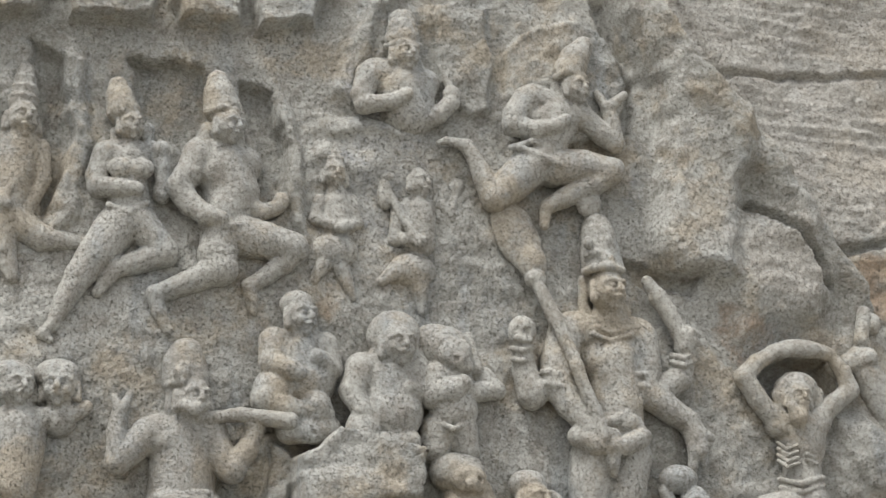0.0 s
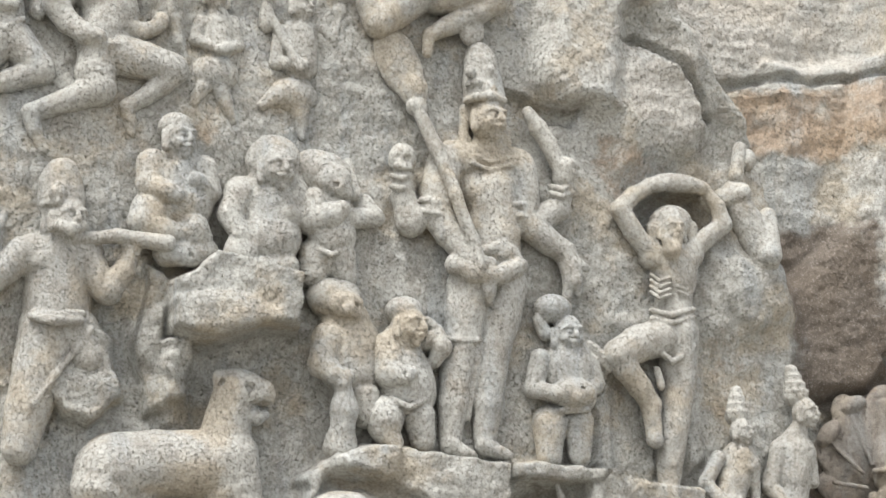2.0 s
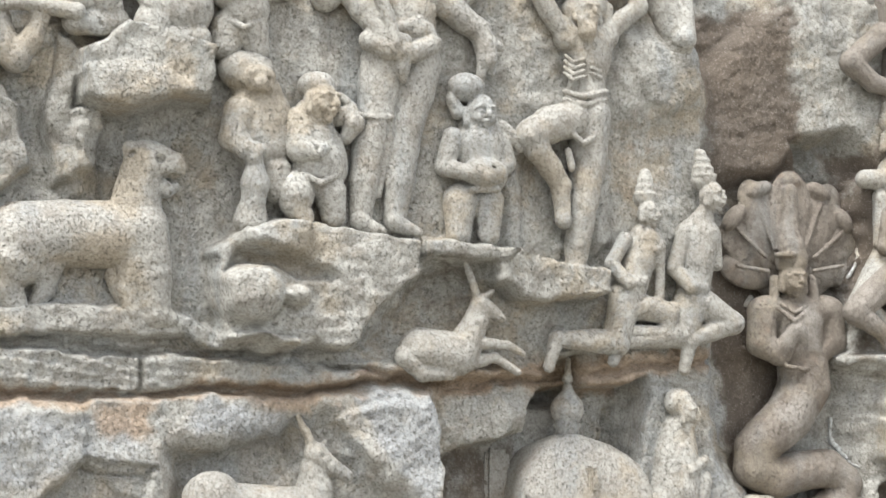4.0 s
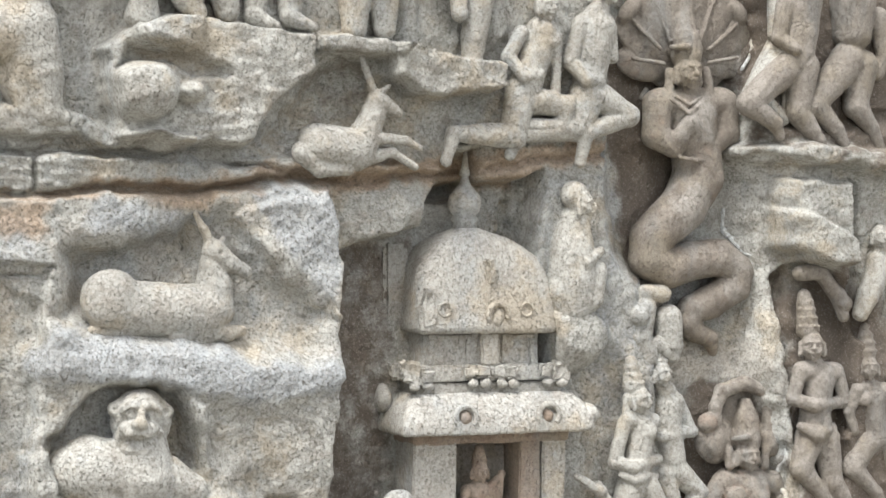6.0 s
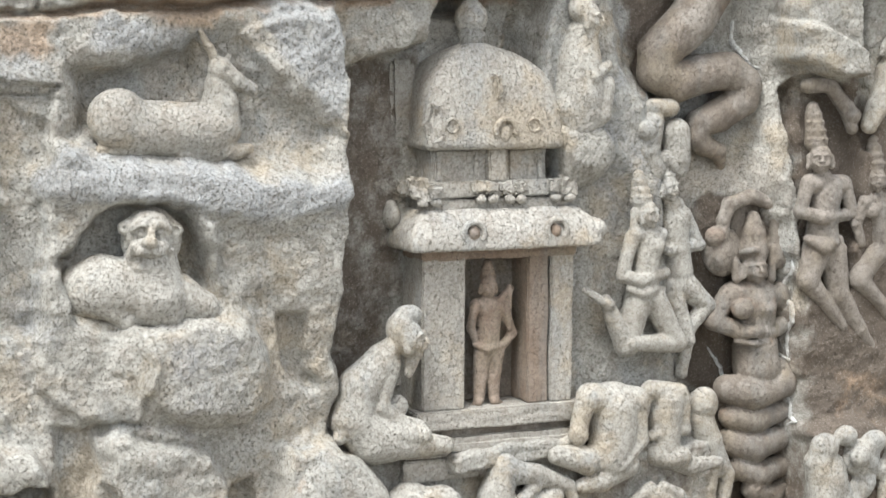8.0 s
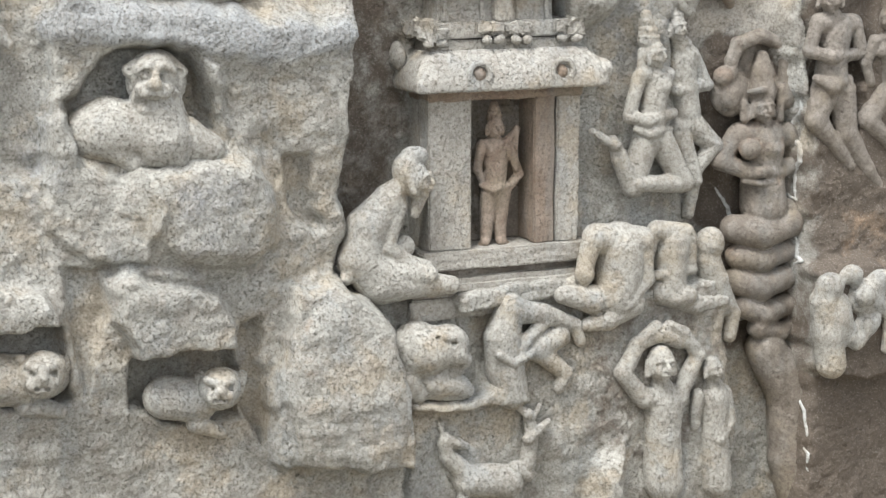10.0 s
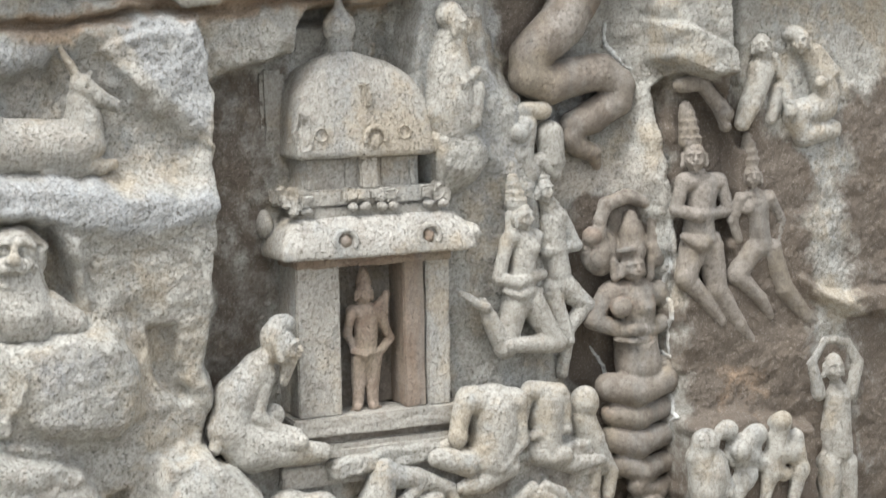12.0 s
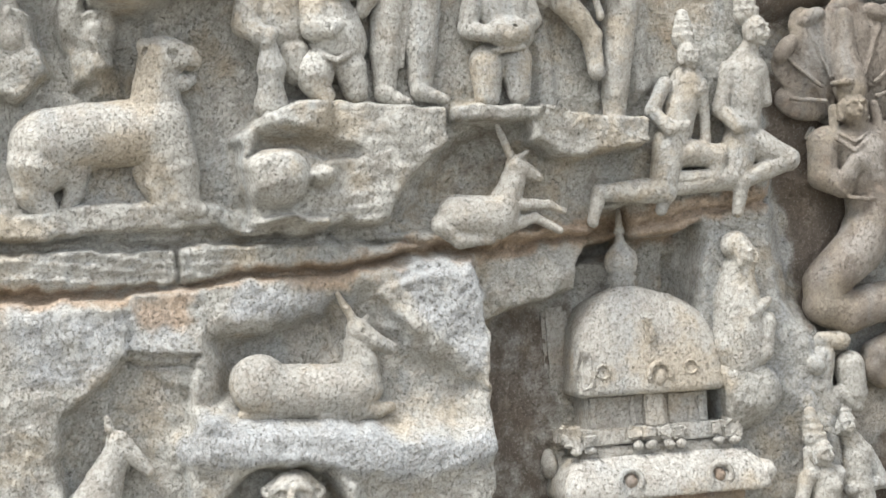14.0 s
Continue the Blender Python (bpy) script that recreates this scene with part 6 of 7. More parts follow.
s = Statue(.597, 3.399, .145)
s.head(0, 0, 0, .14, 55)
s.lump(-.049, .055, -.025, .11, .144, .127)
s.lump(.01, .167, -.025, .11, .072, .093)
s.limb((.045, -.122, -.019, .068), (.008, -.279, -.017, .038))
s.limb((-.108, -.049, -.028, .068), (-.177, -.134, -.049, .11))
s.limb((-.196, -.177, -.057, .127), (-.362, -.362, -.074, .16), (-.404, -.599, -.087, .186), (-.275, -.763, -.091, .196))
s.limb((-.148, -.199, -.04, .093), (-.225, -.512, -.008, .072), (-.089, -.63, -.004, .056), (.096, -.675, -.004, .039))
s.limb((-.23, -.787, -.087, .187), (.071, -.823, -.032, .103), (.309, -.854, -.019, .069))
s.limb((-.239, -.695, -.066, .145), (.091, -.746, .029, .077))
s.limb((-.476, -.671, -.04, .093), (-.549, -.727, -.025, .051))
s.lump(-.063, -.535, -.068, .085, .085, .06)
s.finish("seated_sage_statue", "pale granite statue of a bearded sage seated with bowed head", "statue", group="figures by the shrine")

s = Statue(1.369, 3.716, -.114, cell=.009, soft=.02)
s.head(0, 0, 0, .082, 5)
s.crown(.016, .057, -.035, .066, .106, 0, 3)
s.limb((.013, -.075, -.026, .044), (.016, -.12, -.033, .079))
s.limb((-.083, -.15, -.026, .057), (.121, -.161, -.026, .058))
s.limb((.028, -.194, -.046, .106), (.02, -.358, -.037, .088), (.014, -.492, -.042, .097))
s.limb((-.116, -.15, .023, .04), (-.135, -.325, -.026, .035), (-.096, -.416, -.026, .031))
s.limb((.112, -.163, .023, .04), (.221, -.381, -.026, .036), (.082, -.522, 0, .031))
s.limb((.105, -.111, .006, .031), (.208, -.031, -.026, .027))
s.limb((.188, -.019, -.006, .022), (.172, -.337, .015, .018))
s.limb((-.031, -.532, -.029, .071), (-.063, -.889, -.026, .044))
s.limb((.076, -.539, -.029, .071), (.064, -.885, -.026, .045))
s.limb((-.083, -.904, .006, .036), (-.102, -.935, -.026, .027))
s.limb((.055, -.906, .004, .036), (.118, -.943, -.026, .027))
s.limb((-.106, -.457, -.004, .022), (-.019, -.489, .05, .027), (.111, -.467, .02, .022))
s.finish("shrine_deity_statue", "rust-stained granite deity standing in the shrine doorway", "statue", RUST, group="figures by the shrine")

s = Statue(2.143, 5.789, .027)
s.head(0, 0, 0, .122, 50)
s.lump(-.051, .074, -.018, .111, .106, .106)
s.limb((.054, -.074, .013, .044), (.056, -.145, -.027, .036))
s.limb((-.019, -.119, -.055, .124), (-.032, -.332, -.082, .177), (-.028, -.598, -.1, .213), (.017, -.731, -.087, .186))
s.limb((-.046, -.164, -.031, .075), (.014, -.453, .06, .062), (.191, -.365, -.027, .04))
s.limb((.166, -.53, -.042, .098), (.12, -.75, .022, .071))
s.limb((-.087, -.687, -.082, .177), (-.039, -.82, -.073, .159))
s.finish("seated_monk_statue", "granite statue of a hooded figure seated on a boulder", "statue", group="figures by the shrine")

s = Statue(2.699, 4.249, .027)
s.head(0, 0, 0, .105, 30)
s.crown(-.033, .102, -.036, .1, .199, 8, 3)
s.limb((-.098, .014, -.027, .036), (-.106, -.089, -.027, .036))
s.limb((.007, -.093, -.027, .055), (.025, -.14, -.039, .091))
s.limb((-.084, -.153, -.027, .068), (.134, -.179, -.027, .069))
s.limb((.048, -.234, -.057, .127), (.024, -.423, -.043, .1), (.004, -.597, -.057, .128))
s.lump(.071, -.262, .03, .073, .068, .055)
s.limb((-.125, -.188, -.027, .059), (-.201, -.493, -.027, .054), (-.074, -.525, .058, .05), (.193, -.483, -.027, .046))
s.limb((-.026, -.674, -.057, .128), (-.153, -1.063, -.039, .091), (-.288, -.816, -.027, .068), (-.357, -.676, -.027, .045))
s.limb((-.345, -.716, .018, .045), (-.535, -.594, -.027, .031))
s.limb((.096, -.702, -.05, .114), (.307, -1.059, -.037, .088), (-.132, -1.035, .032, .059))
s.limb((-.158, -.59, .008, .032), (-.044, -.627, .053, .055), (.165, -.611, -.027, .032))
s.finish("kneeling_woman_statue", "granite statue of a kneeling woman with a tall headdress", "statue", group="figures by the shrine")

s = Statue(2.953, 4.442, -.092)
s.head(0, 0, 0, .101, 20)
s.crown(-.001, .075, -.037, .092, .12, 0, 2)
s.limb((.04, -.095, -.028, .065), (.08, -.156, -.039, .093))
s.limb((.113, -.251, -.055, .125), (.114, -.482, -.049, .111), (.147, -.692, -.051, .116))
s.limb((.192, -.228, -.028, .056), (.316, -.474, -.028, .056), (-.008, -.51, .033, .042))
s.limb((.175, -.787, -.049, .112), (.406, -.983, -.03, .075), (.236, -1.161, -.028, .061), (.18, -1.534, -.028, .052))
s.limb((.066, -.827, -.044, .102), (.198, -1.246, .021, .066))
s.finish("kneeling_man_statue", "granite statue of a man kneeling behind a woman", "statue", group="figures by the shrine")

s = Statue(2.808, 4.974, -.116)
s.limb((0, 0, 0, .101), (-.037, -.226, 0, .1), (.04, -.394, .009, .083))
s.limb((.228, -.094, -.009, .12), (.256, -.299, -.005, .111))
s.lump(-.08, -.064, .068, .082, .082, .082)
s.limb((.157, .112, .014, .074), (-.002, .122, .016, .064))
s.limb((.112, -.295, .016, .064), (.267, -.398, .025, .055))
s.finish("worn_figure_statue", "weathered granite relief of two small figures", "statue", group="figures by the shrine")

s = Statue(4.243, 4.668, .169)
s.head(0, 0, 0, .115, -25)
s.crown(-.014, .121, -.038, .105, .285, 8, 4)
s.limb((.035, -.106, -.029, .062), (.054, -.165, -.04, .095))
s.limb((-.072, -.205, -.033, .081), (.24, -.22, -.033, .082))
s.limb((.103, -.301, -.064, .143), (.074, -.512, -.052, .12), (.082, -.705, -.064, .144))
s.limb((-.097, -.218, -.029, .062), (-.163, -.436, -.029, .057), (-.009, -.485, .059, .057), (.305, -.481, -.029, .053))
s.limb((.27, -.212, -.029, .063), (.335, -.461, -.006, .053))
s.limb((.018, -.771, -.052, .12), (-.067, -1.012, -.041, .096), (.116, -1.206, -.029, .067), (.286, -1.413, -.029, .044))
s.limb((.177, -.781, -.055, .125), (.238, -1.121, -.043, .102), (.457, -1.451, -.029, .064), (.591, -1.609, -.029, .039))
s.limb((-.102, -.664, -.003, .038), (.009, -.721, .065, .067), (.211, -.683, -.005, .039))
s.limb((-.109, .59, -.029, .066), (.089, .604, -.029, .067), (.268, .402, -.029, .067), (.308, .237, -.005, .048))
s.lump(.297, .346, .012, .077, .067, .058)
s.finish("celestial_woman_statue", "granite statue of a woman standing in an arched niche", "statue", BROWN, group="figures by the shrine")

s = Statue(4.777, 4.486, .209)
s.head(0, 0, 0, .101, -15)
s.crown(.009, .102, -.039, .097, .213, 0, 3)
s.limb((.026, -.099, -.029, .058), (.043, -.148, -.036, .087))
s.limb((-.064, -.17, -.029, .068), (.188, -.183, -.029, .068))
s.limb((.069, -.246, -.056, .126), (.085, -.453, -.044, .102), (.114, -.601, -.051, .117))
s.lump(-.063, -.261, .036, .063, .063, .048)
s.limb((.172, -.198, .025, .054), (.317, -.403, -.029, .049), (.261, -.642, -.029, .039))
s.limb((-.124, -.183, .025, .053), (-.165, -.366, -.029, .048), (-.108, -.537, -.029, .039))
s.limb((.043, -.63, -.049, .112), (-.124, -.84, -.036, .087), (.113, -1.06, -.029, .059), (.219, -1.215, -.029, .039))
s.limb((.211, -.641, -.049, .113), (.352, -.981, -.039, .094), (.584, -1.244, -.029, .065), (.825, -1.403, -.029, .04))
s.finish("celestial_man_statue", "granite statue of a flying figure in a tiered headdress", "statue", BROWN, group="figures by the shrine")

s = Statue(4.855, 5.579, .249)
s.head(0, 0, 0, .096, -10)
s.limb((.027, -.094, -.029, .068), (.03, -.212, -.048, .111), (-.042, -.422, -.041, .097))
s.limb((.135, -.105, -.029, .053), (.234, -.311, -.029, .049), (.178, -.522, -.029, .044))
s.limb((-.081, -.491, -.041, .096), (-.173, -.653, -.029, .067))
s.limb((.177, -.38, -.029, .058), (.111, -.615, -.029, .058))
s.finish("crouching_figure_statue", "pale granite statue of a crouching figure", "statue", group="figures by the shrine")

s = Statue(5.222, 5.601, .269)
s.head(0, 0, 0, .108, -30)
s.lump(-.048, .058, -.029, .108, .078, .098)
s.limb((.121, -.101, -.037, .089), (.237, -.27, -.057, .128), (.304, -.464, -.057, .129))
s.limb((.196, -.079, -.029, .059), (.375, -.264, -.029, .055), (.165, -.353, .065, .045))
s.limb((.273, -.559, -.062, .139), (-.029, -.621, -.047, .108), (.089, -.793, -.047, .108), (.372, -.754, -.032, .08))
s.limb((-.13, -.356, -.029, .049), (-.11, -.592, .049, .059))
s.finish("crouching_figure_statue", "pale granite statue of a bent crouching figure", "statue", group="figures by the shrine")

s = Statue(5.616, 2.78, .23)
s.head(0, 0, 0, .117, -5)
s.limb((.037, -.134, -.03, .066), (.051, -.204, -.048, .112))
s.limb((.066, -.294, -.066, .148), (.068, -.547, -.064, .143), (.087, -.754, -.069, .154))
s.limb((-.131, -.233, -.03, .066), (-.23, .056, -.03, .06), (-.088, .223, -.03, .045), (.044, .232, -.03, .035))
s.limb((.209, -.267, -.03, .067), (.278, .01, -.03, .061), (.166, .191, -.03, .046), (.036, .226, -.003, .035))
s.limb((.004, -.869, -.053, .123), (-.015, -1.22, -.038, .093), (.009, -1.632, -.03, .067))
s.limb((.163, -.887, -.054, .124), (.193, -1.246, -.038, .093), (.194, -1.657, -.03, .068))
s.finish("bathing_man_statue", "granite statue of a man with arms raised round his head", "statue", group="figures by the shrine")

s = Statue(4.573, 2.18, .37, soft=.05)
s.lump(0, 0, 0, .185, .165, .117)
s.lump(-.088, .036, .128, .097, .087, .058)
s.lump(-.381, .126, .03, .125, .115, .096)
s.limb((-.422, -.009, .009, .115), (-.359, -.26, -.001, .135), (-.317, -.557, .003, .126))
s.lump(-.291, -.161, .048, .106, .135, .087)
s.limb((.365, .189, .018, .098), (.327, -.043, .018, .098), (.268, -.23, .03, .074), (.212, -.47, .03, .044))
s.lump(.115, .13, .03, .117, .098, .088)
s.lump(.004, -.229, .03, .107, .088, .078)
s.limb((.06, -.206, .03, .068), (-.098, -.392, .03, .063))
s.lump(.356, .24, .079, .084, .079, .069)
s.limb((.523, .06, .028, .079), (.572, -.217, .028, .08), (.514, -.458, .03, .055))
s.lump(-.168, .199, .03, .106, .087, .077)
s.limb((-.278, -.021, .028, .077), (-.165, -.326, .028, .078))
s.limb((.088, -.062, .03, .068), (.407, -.247, .03, .064))
s.lump(.455, -.052, .042, .099, .099, .079)
s.finish("battered_group_statue", "battered granite carving of crouched bodies with a round pot", "statue", group="figures by the shrine")

s = Statue(2.148, 2.822, .135)
s.limb((0, 0, 0, .116), (.394, -.052, 0, .118))
s.limb((.22, -.102, -.045, .207), (.231, -.3, -.036, .19), (.194, -.482, -.037, .19))
s.limb((.41, -.073, .018, .082), (.446, -.374, .025, .069), (.225, -.548, .096, .055), (.139, -.649, .025, .045))
s.limb((-.05, -.016, .018, .08), (-.107, -.215, .02, .076))
s.lump(-.122, -.28, .032, .081, .098, .072)
s.limb((-.029, -.501, 0, .117), (-.303, -.431, .02, .076))
s.limb((.307, -.554, -.005, .128), (.094, -.67, .013, .091), (-.089, -.697, .025, .054))
s.finish("headless_ascetic_statue", "headless granite statue of an ascetic seated cross-legged", "statue", group="figures by the shrine")

s = Statue(2.744, 2.824, .053)
s.limb((0, 0, 0, .083), (.249, -.046, 0, .083))
s.limb((.157, -.111, -.037, .157), (.137, -.333, -.028, .139), (.139, -.5, -.033, .149))
s.limb((.289, -.08, .007, .065), (.308, -.34, .007, .056), (-.037, -.359, .055, .042))
s.limb((-.04, -.033, .007, .055), (-.076, -.216, .007, .046))
s.limb((.052, -.513, -.019, .12), (.368, -.642, -.005, .094), (.631, -.643, .007, .057))
s.lump(.208, -.562, .035, .159, .093, .112)
s.finish("headless_ascetic_statue", "headless granite statue of a seated ascetic with bent arms", "statue", group="figures by the shrine")

s = Statue(3.275, 2.668, 0)
s.lump(0, 0, 0, .122, .141, .122)
s.limb((-.015, -.122, -.021, .113), (.063, -.319, -.021, .114), (.147, -.54, -.012, .095))
s.limb((.136, -.417, -.002, .076), (.241, -.619, 0, .067), (.205, -.809, 0, .058))
s.limb((.042, -.509, -.021, .114), (.043, -.7, -.012, .095))
s.finish("attendant_statue", "weathered granite attendant with curled hair and garment", "statue", group="figures by the shrine")

s = Statue(1.406, 2.336, .12)
s.limb((0, 0, 0, .106), (-.06, -.249, -.022, .15), (-.032, -.525, -.022, .151), (.018, -.713, -.018, .143))
s.limb((.003, -.033, -.004, .115), (.265, -.089, .013, .08), (.563, -.206, .02, .054), (.606, -.349, .02, .045))
s.limb((.228, -.364, -.005, .116), (.422, -.289, .004, .099))
s.limb((.249, -.387, .004, .098), (.47, -.59, .02, .063), (.421, -.7, .02, .054))
s.limb((.312, -.137, .02, .062), (.104, -.294, .046, .053), (.047, -.42, .066, .04))
s.limb((-.149, -.364, .119, .035), (-.02, -.439, .105, .04), (.137, -.388, .083, .036))
s.finish("twisted_ascetic_statue", "damaged granite statue of a seated figure clasping its knee", "statue", group="figures by the shrine")

s = Statue(2.723, 1.75, .188)
s.head(0, 0, 0, .143, 0)
s.limb((.022, -.152, -.03, .075), (.038, -.241, -.054, .121))
s.limb((-.116, -.292, -.039, .093), (.192, -.316, -.04, .094))
s.limb((.069, -.371, -.082, .178), (.072, -.634, -.073, .16), (.098, -1.051, -.078, .171))
s.limb((-.141, -.287, -.033, .079), (-.325, -.068, -.03, .074), (-.198, .168, -.028, .064), (-.035, .298, -.028, .051))
s.limb((.197, -.3, -.03, .075), (.367, .018, -.028, .066), (.232, .221, -.028, .056), (.092, .296, -.028, .046))
s.limb((-.138, .183, -.042, .064), (.019, .233, -.044, .074), (.205, .149, -.042, .065))
s.finish("water_bearer_statue", "granite statue of a man holding a pot on raised arms", "statue", group="figures by the shrine")

s = Statue(3.231, 1.64, .148)
s.head(0, 0, 0, .104, 20)
s.limb((.022, -.116, -.028, .067), (.049, -.197, -.05, .114))
s.limb((.05, -.274, -.064, .143), (.065, -.566, -.055, .125), (.107, -1.016, -.06, .136))
s.limb((.157, -.227, -.028, .057), (.21, -.477, -.028, .053), (.073, -.609, .05, .043))
s.limb((-.129, -.21, .01, .052), (-.128, -.486, -.028, .048))
s.finish("bathing_man_statue", "granite statue of a man standing beside a pot bearer", "statue", group="figures by the shrine")

s = Statue(.693, 2.015, .1)
s.lump(-.07, .03, 0, .212, .239, .184)
s.limb((-.008, .028, .018, .212), (.141, .067, .055, .166))
s.lump(.173, .059, .092, .147, .166, .129)
s.limb((.2, .005, .138, .092), (.266, -.048, .129, .069))
s.limb((.188, -.13, .092, .06), (.274, -.13, .092, .041))
s.cut(.223, -.079, .184, .028)
s.cut(.153, .117, .212, .028)
s.limb((.086, .163, .193, .028), (.18, .145, .193, .028))
s.limb((.056, .155, .11, .051), (.081, .102, .12, .041))
s.cut(.033, .153, .166, .023)
s.limb((-.171, -.201, .018, .129), (-.081, -.307, .028, .083))
s.limb((.052, -.218, .046, .12), (.254, -.268, .074, .083), (.312, -.306, .074, .064))
s.limb((-.062, -.289, .037, .064), (.263, -.338, .055, .055))
s.finish("crouching_lion_statue", "granite statue of a crouching lion below the sage", "statue", group="animal statues")

s = Statue(-1.37, 1.914, .16)
s.limb((0, 0, 0, .166), (.23, -.045, .004, .159))
s.limb((.215, -.204, .046, .076), (.382, -.294, .052, .051))
s.lump(.371, .074, .144, .155, .147, .126)
s.lump(.34, .034, .249, .109, .071, .063)
s.lump(.348, -.031, .216, .092, .034, .055)
s.limb((.258, .113, .052, .05), (.246, .161, .052, .037))
s.limb((.547, .083, .052, .05), (.565, .128, .052, .038))
s.limb((.253, .154, .208, .029), (.304, .142, .263, .033))
s.limb((.38, .133, .261, .034), (.474, .125, .186, .029))
s.limb((.336, .14, .268, .029), (.328, .085, .294, .042))
s.cut(.271, .107, .26, .025)
s.cut(.41, .091, .258, .025)
s.cut(.286, -.012, .183, .021)
s.cut(.29, .017, .291, .021)
s.cut(.323, .017, .306, .021)
s.cut(.36, .01, .295, .021)
s.cut(.437, -.031, .174, .021)
s.lump(.404, .027, .027, .188, .163, .084)
s.finish("den_lion_statue", "granite statue of a lion lying in a square den", "statue", group="animal statues")

s = Statue(-2.704, 2.184, .14)
s.limb((0, 0, 0, .194), (.308, -.032, .004, .187))
s.limb((.332, -.205, .053, .09), (.564, -.269, .067, .057))
s.lump(.439, .043, .156, .167, .159, .138)
s.lump(.416, -.002, .271, .118, .078, .069)
s.lump(.421, -.073, .234, .098, .037, .061)
s.limb((.313, .09, .067, .057), (.296, .146, .109, .041))
s.limb((.611, .06, .067, .057), (.628, .103, .067, .041))
s.limb((.326, .127, .222, .032), (.383, .113, .285, .037))
s.limb((.46, .105, .283, .037), (.55, .099, .199, .033))
s.limb((.417, .111, .291, .033), (.409, .051, .32, .045))
s.cut(.348, .076, .282, .028)
s.cut(.49, .061, .279, .029)
s.cut(.355, -.051, .197, .02)
s.cut(.369, -.022, .316, .02)
s.cut(.404, -.021, .332, .02)
s.cut(.441, -.028, .32, .02)
s.cut(.508, -.07, .187, .02)
s.lump(.459, -.001, .042, .208, .175, .09)
s.finish("den_lion_statue", "granite statue of a lion resting in a broad den", "statue", group="animal statues")

s = Statue(1.043, .96, .126)
s.limb((0, 0, 0, .136), (.343, -.056, 0, .138))
s.limb((-.057, .085, .023, .091), (-.189, .224, .034, .059), (-.217, .33, .034, .054))
s.limb((-.207, .366, .034, .058), (-.044, .289, .034, .036))
s.limb((-.234, .425, .034, .022), (-.271, .504, .034, .013))
s.limb((.353, -.133, .034, .055), (.427, -.287, .034, .042))
s.limb((-.039, -.079, .034, .055), (-.089, -.214, .034, .041))
s.finish("grazing_deer_statue", "granite statue of a small deer on the lowest ledge", "statue", group="animal statues")

s = Statue(1.547, 1.045, .158)
s.limb((0, 0, 0, .074), (.03, .235, .002, .055), (0, .404, .002, .041))
s.limb((-.015, .415, .036, .046), (-.074, .46, .002, .027))
s.limb((.045, .378, .013, .023), (.11, .462, .002, .018))
s.limb((-.021, .207, .05, .046), (.174, .312, .002, .028))
s.limb((-.1, -.034, .002, .064), (-.001, -.095, .002, .064))
s.finish("leaping_deer_statue", "broken granite statue of a small upright deer", "statue", group="animal statues")

s = Statue(4.04, 7.725, .189)
s.head(0, 0, 0, .157, -20)
s.crown(.013, .121, -.038, .134, .239, 0, 2)
s.limb((.083, -.213, -.088, .19), (.056, -.492, -.074, .161), (.026, -.655, -.074, .161))
s.limb((-.11, -.278, -.031, .076), (-.163, -.555, -.027, .066), (-.071, -.652, .08, .047))
s.limb((-.009, -.727, -.069, .151), (-.423, -1.091, -.045, .102), (-.192, -1.242, -.029, .066), (-.135, -1.35, -.029, .042))
s.limb((.099, -.768, -.064, .142), (.038, -1.141, -.045, .104), (.242, -1.366, -.029, .057), (.301, -1.494, -.029, .043))
s.finish("flying_couple_statue", "granite relief of the legs and hips of a flying figure", "statue", BROWN, group="figures of the upper frieze")

s = Statue(4.571, 7.716, .189)
s.head(0, 0, 0, .161, -20)
s.limb((.072, -.217, -.09, .194), (.066, -.453, -.075, .165))
s.limb((.01, -.69, -.07, .155), (-.328, -1.07, -.046, .105), (-.122, -1.258, -.029, .067), (-.029, -1.386, -.029, .043))
s.limb((.151, -.73, -.066, .146), (.086, -1.063, -.046, .106), (.249, -1.245, -.029, .063), (.34, -1.412, -.029, .044))
s.limb((.288, -.304, -.032, .078), (.357, -.629, -.029, .069), (.297, -.797, -.029, .049))
s.finish("flying_couple_statue", "granite relief of a flying figure seen from the hips down", "statue", BROWN, group="figures of the upper frieze")

s = Statue(4.085, 9.534, .129)
s.head(0, 0, 0, .195, -20)
s.limb((.084, -.25, -.12, .254), (.107, -.634, -.115, .243))
s.limb((-.192, -.585, -.042, .097), (-.474, -.861, -.041, .095), (-.28, -1.012, -.032, .077), (.019, -1.064, -.029, .068))
s.limb((.062, -.787, -.09, .194), (-.011, -1.132, -.066, .145))
s.finish("seated_figure_statue", "worn granite relief of a figure with a bent arm", "statue", BROWN, group="figures of the upper frieze")

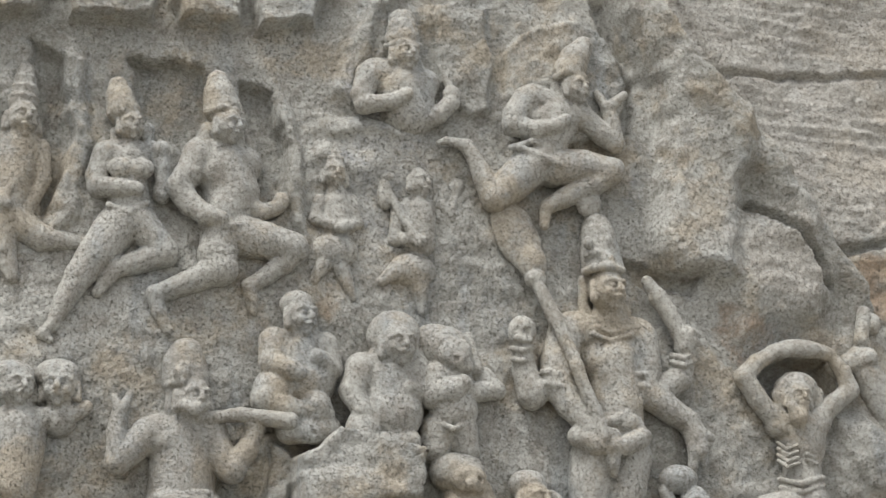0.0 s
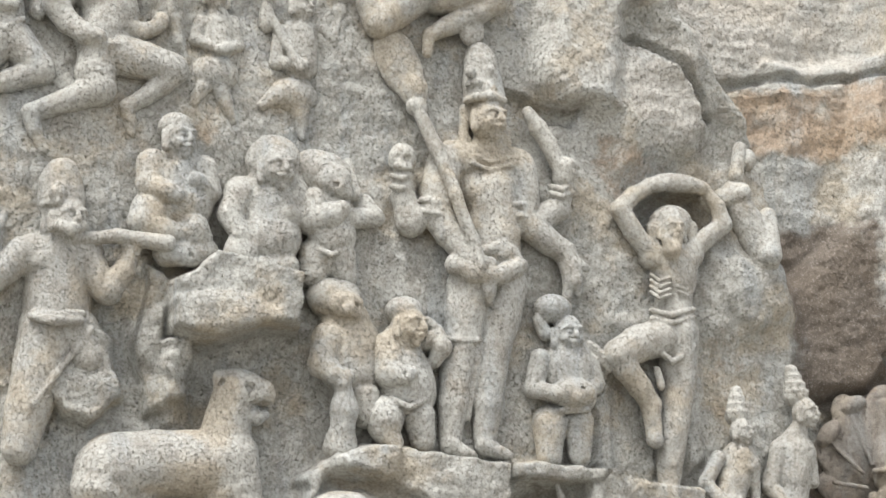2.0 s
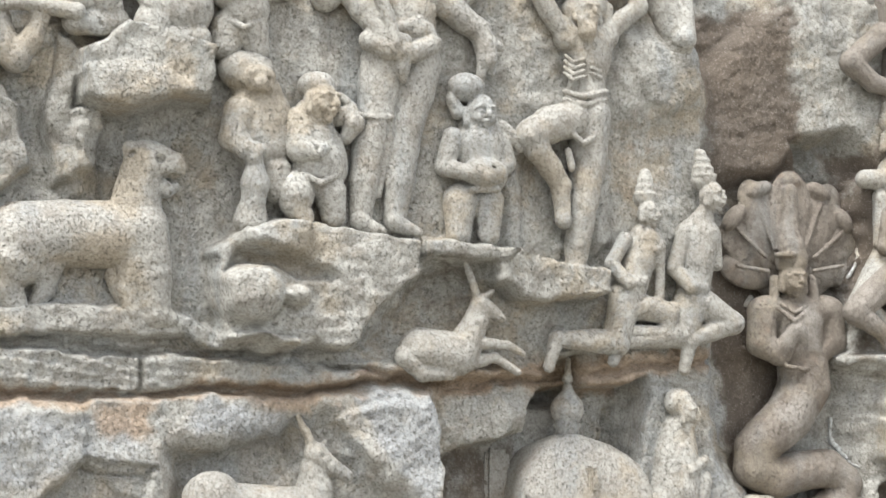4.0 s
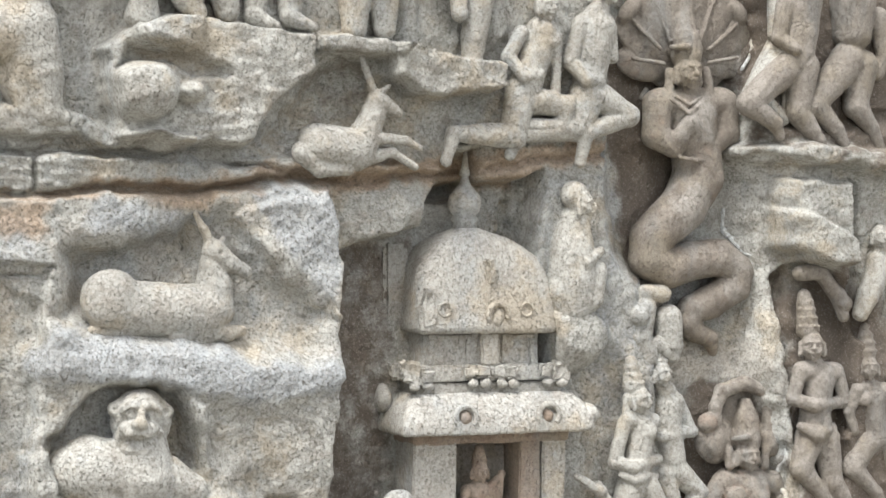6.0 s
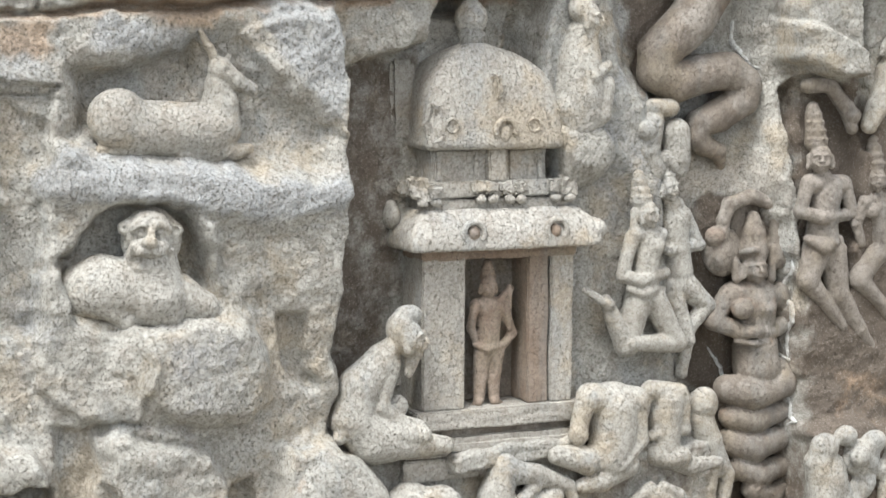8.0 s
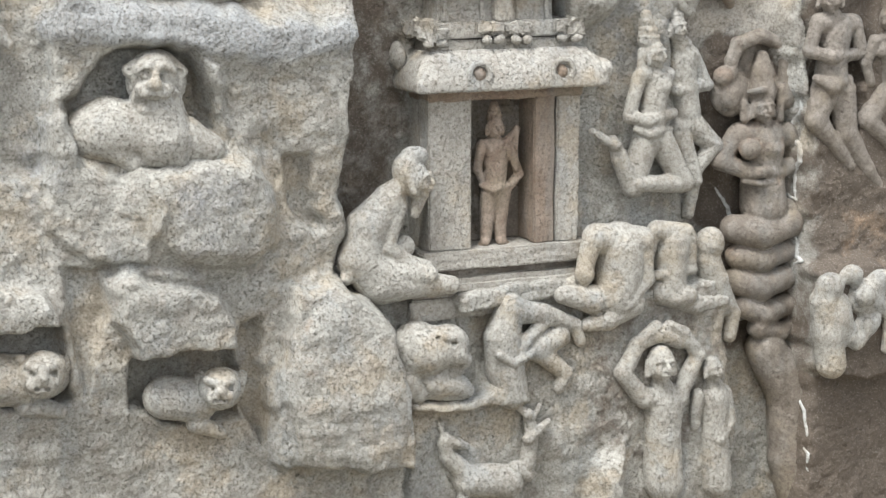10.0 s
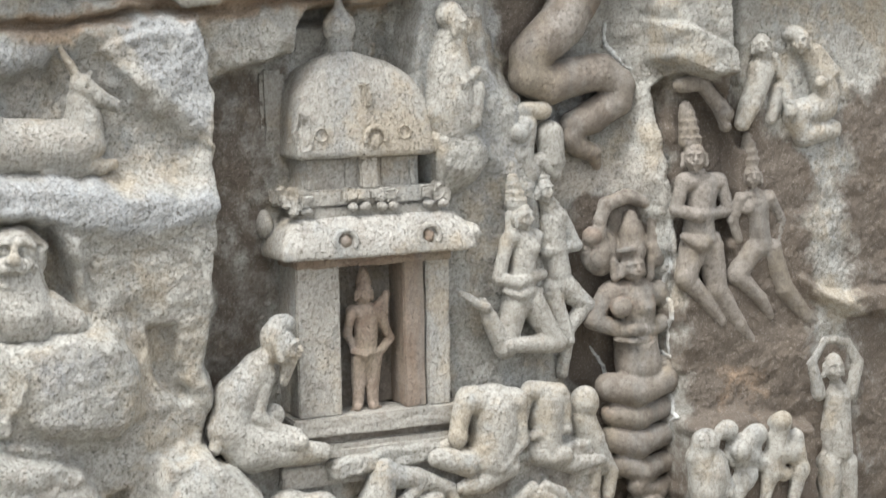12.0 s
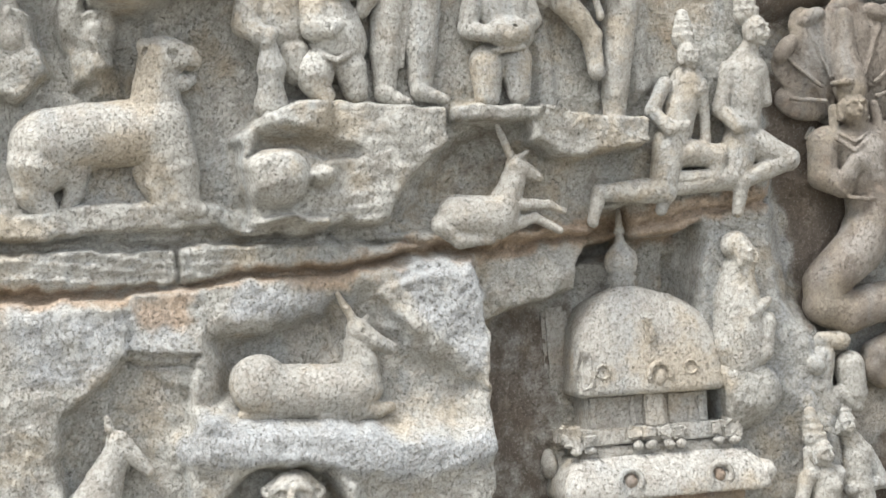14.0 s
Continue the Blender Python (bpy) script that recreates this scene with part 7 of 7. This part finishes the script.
s = Statue(4.042, 8.085, .109)
s.head(0, 0, 0, .148, -25)
s.crown(-.028, .131, -.038, .135, .24, 0, 2)
s.limb((-.081, -.352, -.041, .095), (-.304, -.362, -.031, .076))
s.limb((.061, -.288, -.089, .192), (.051, -.713, -.074, .162))
s.limb((-.142, -.498, -.031, .076), (-.144, -.87, -.029, .066))
s.limb((-.004, -.95, -.074, .162), (-.339, -1.364, -.041, .094), (-.063, -1.557, -.029, .066))
s.limb((.099, -.944, -.065, .143), (.027, -1.46, -.041, .095))
s.finish("worn_figure_statue", "worn granite relief of a crowned figure beside the serpent hood", "statue", group="figures of the upper frieze")


def mortar(*knots):
    """A smeared line of mortar lying on the rock, through (u, v, half width)."""
    u0, v0 = knots[0][:2]
    spots = []
    for (ua, va, ra), (ub, vb, rb) in zip(knots, knots[1:]):
        for k in np.linspace(0, 1, 6)[:-1]:
            spots.append((ua + k * (ub - ua), va + k * (vb - va), ra + k * (rb - ra)))
    spots.append(knots[-1])
    seam = Statue(u0, v0, 0, cell=.008, soft=.008)
    seam.limb(*[(u - u0, v - v0, RELIEF[int((v - V0) / STEP), int((u - U0) / STEP)], r) for u, v, r in spots])
    seam.finish("mortar_seam", "white lime mortar filling a joint in the cleft", "seam", MORTAR, group="mortar seams")


mortar((4.11, 3.81, 0.014), (4.11, 3.62, 0.024), (4.10, 3.39, 0.024), (4.10, 3.24, 0.02), (4.11, 2.98, 0.014))
mortar((4.05, 3.11, 0.012), (4.07, 3.03, 0.014), (4.11, 2.96, 0.014))
mortar((4.13, 2.66, 0.012), (4.13, 2.52, 0.02), (4.11, 2.35, 0.014))
mortar((3.52, 3.07, 0.012), (3.64, 2.89, 0.016), (3.67, 2.78, 0.02), (3.58, 2.68, 0.014))
mortar((3.78, 1.91, 0.025), (3.89, 1.94, 0.02), (4.02, 1.97, 0.012))
mortar((4.14, 1.47, 0.01), (4.15, 1.21, 0.014), (4.15, 1.00, 0.014), (4.17, 0.93, 0.012))
mortar((4.15, 1.48, 0.01), (4.20, 1.15, 0.014), (4.22, 0.81, 0.016), (4.24, 0.61, 0.012))
mortar((3.83, 7.19, 0.012), (3.81, 7.04, 0.014), (3.75, 6.94, 0.016))
mortar((3.71, 6.69, 0.022), (3.67, 6.50, 0.02), (3.63, 6.36, 0.016))
mortar((2.94, 6.74, 0.03), (2.89, 6.68, 0.02))
mortar((3.68, 5.78, 0.016), (3.70, 5.60, 0.026), (3.77, 5.49, 0.02), (3.84, 5.40, 0.012))
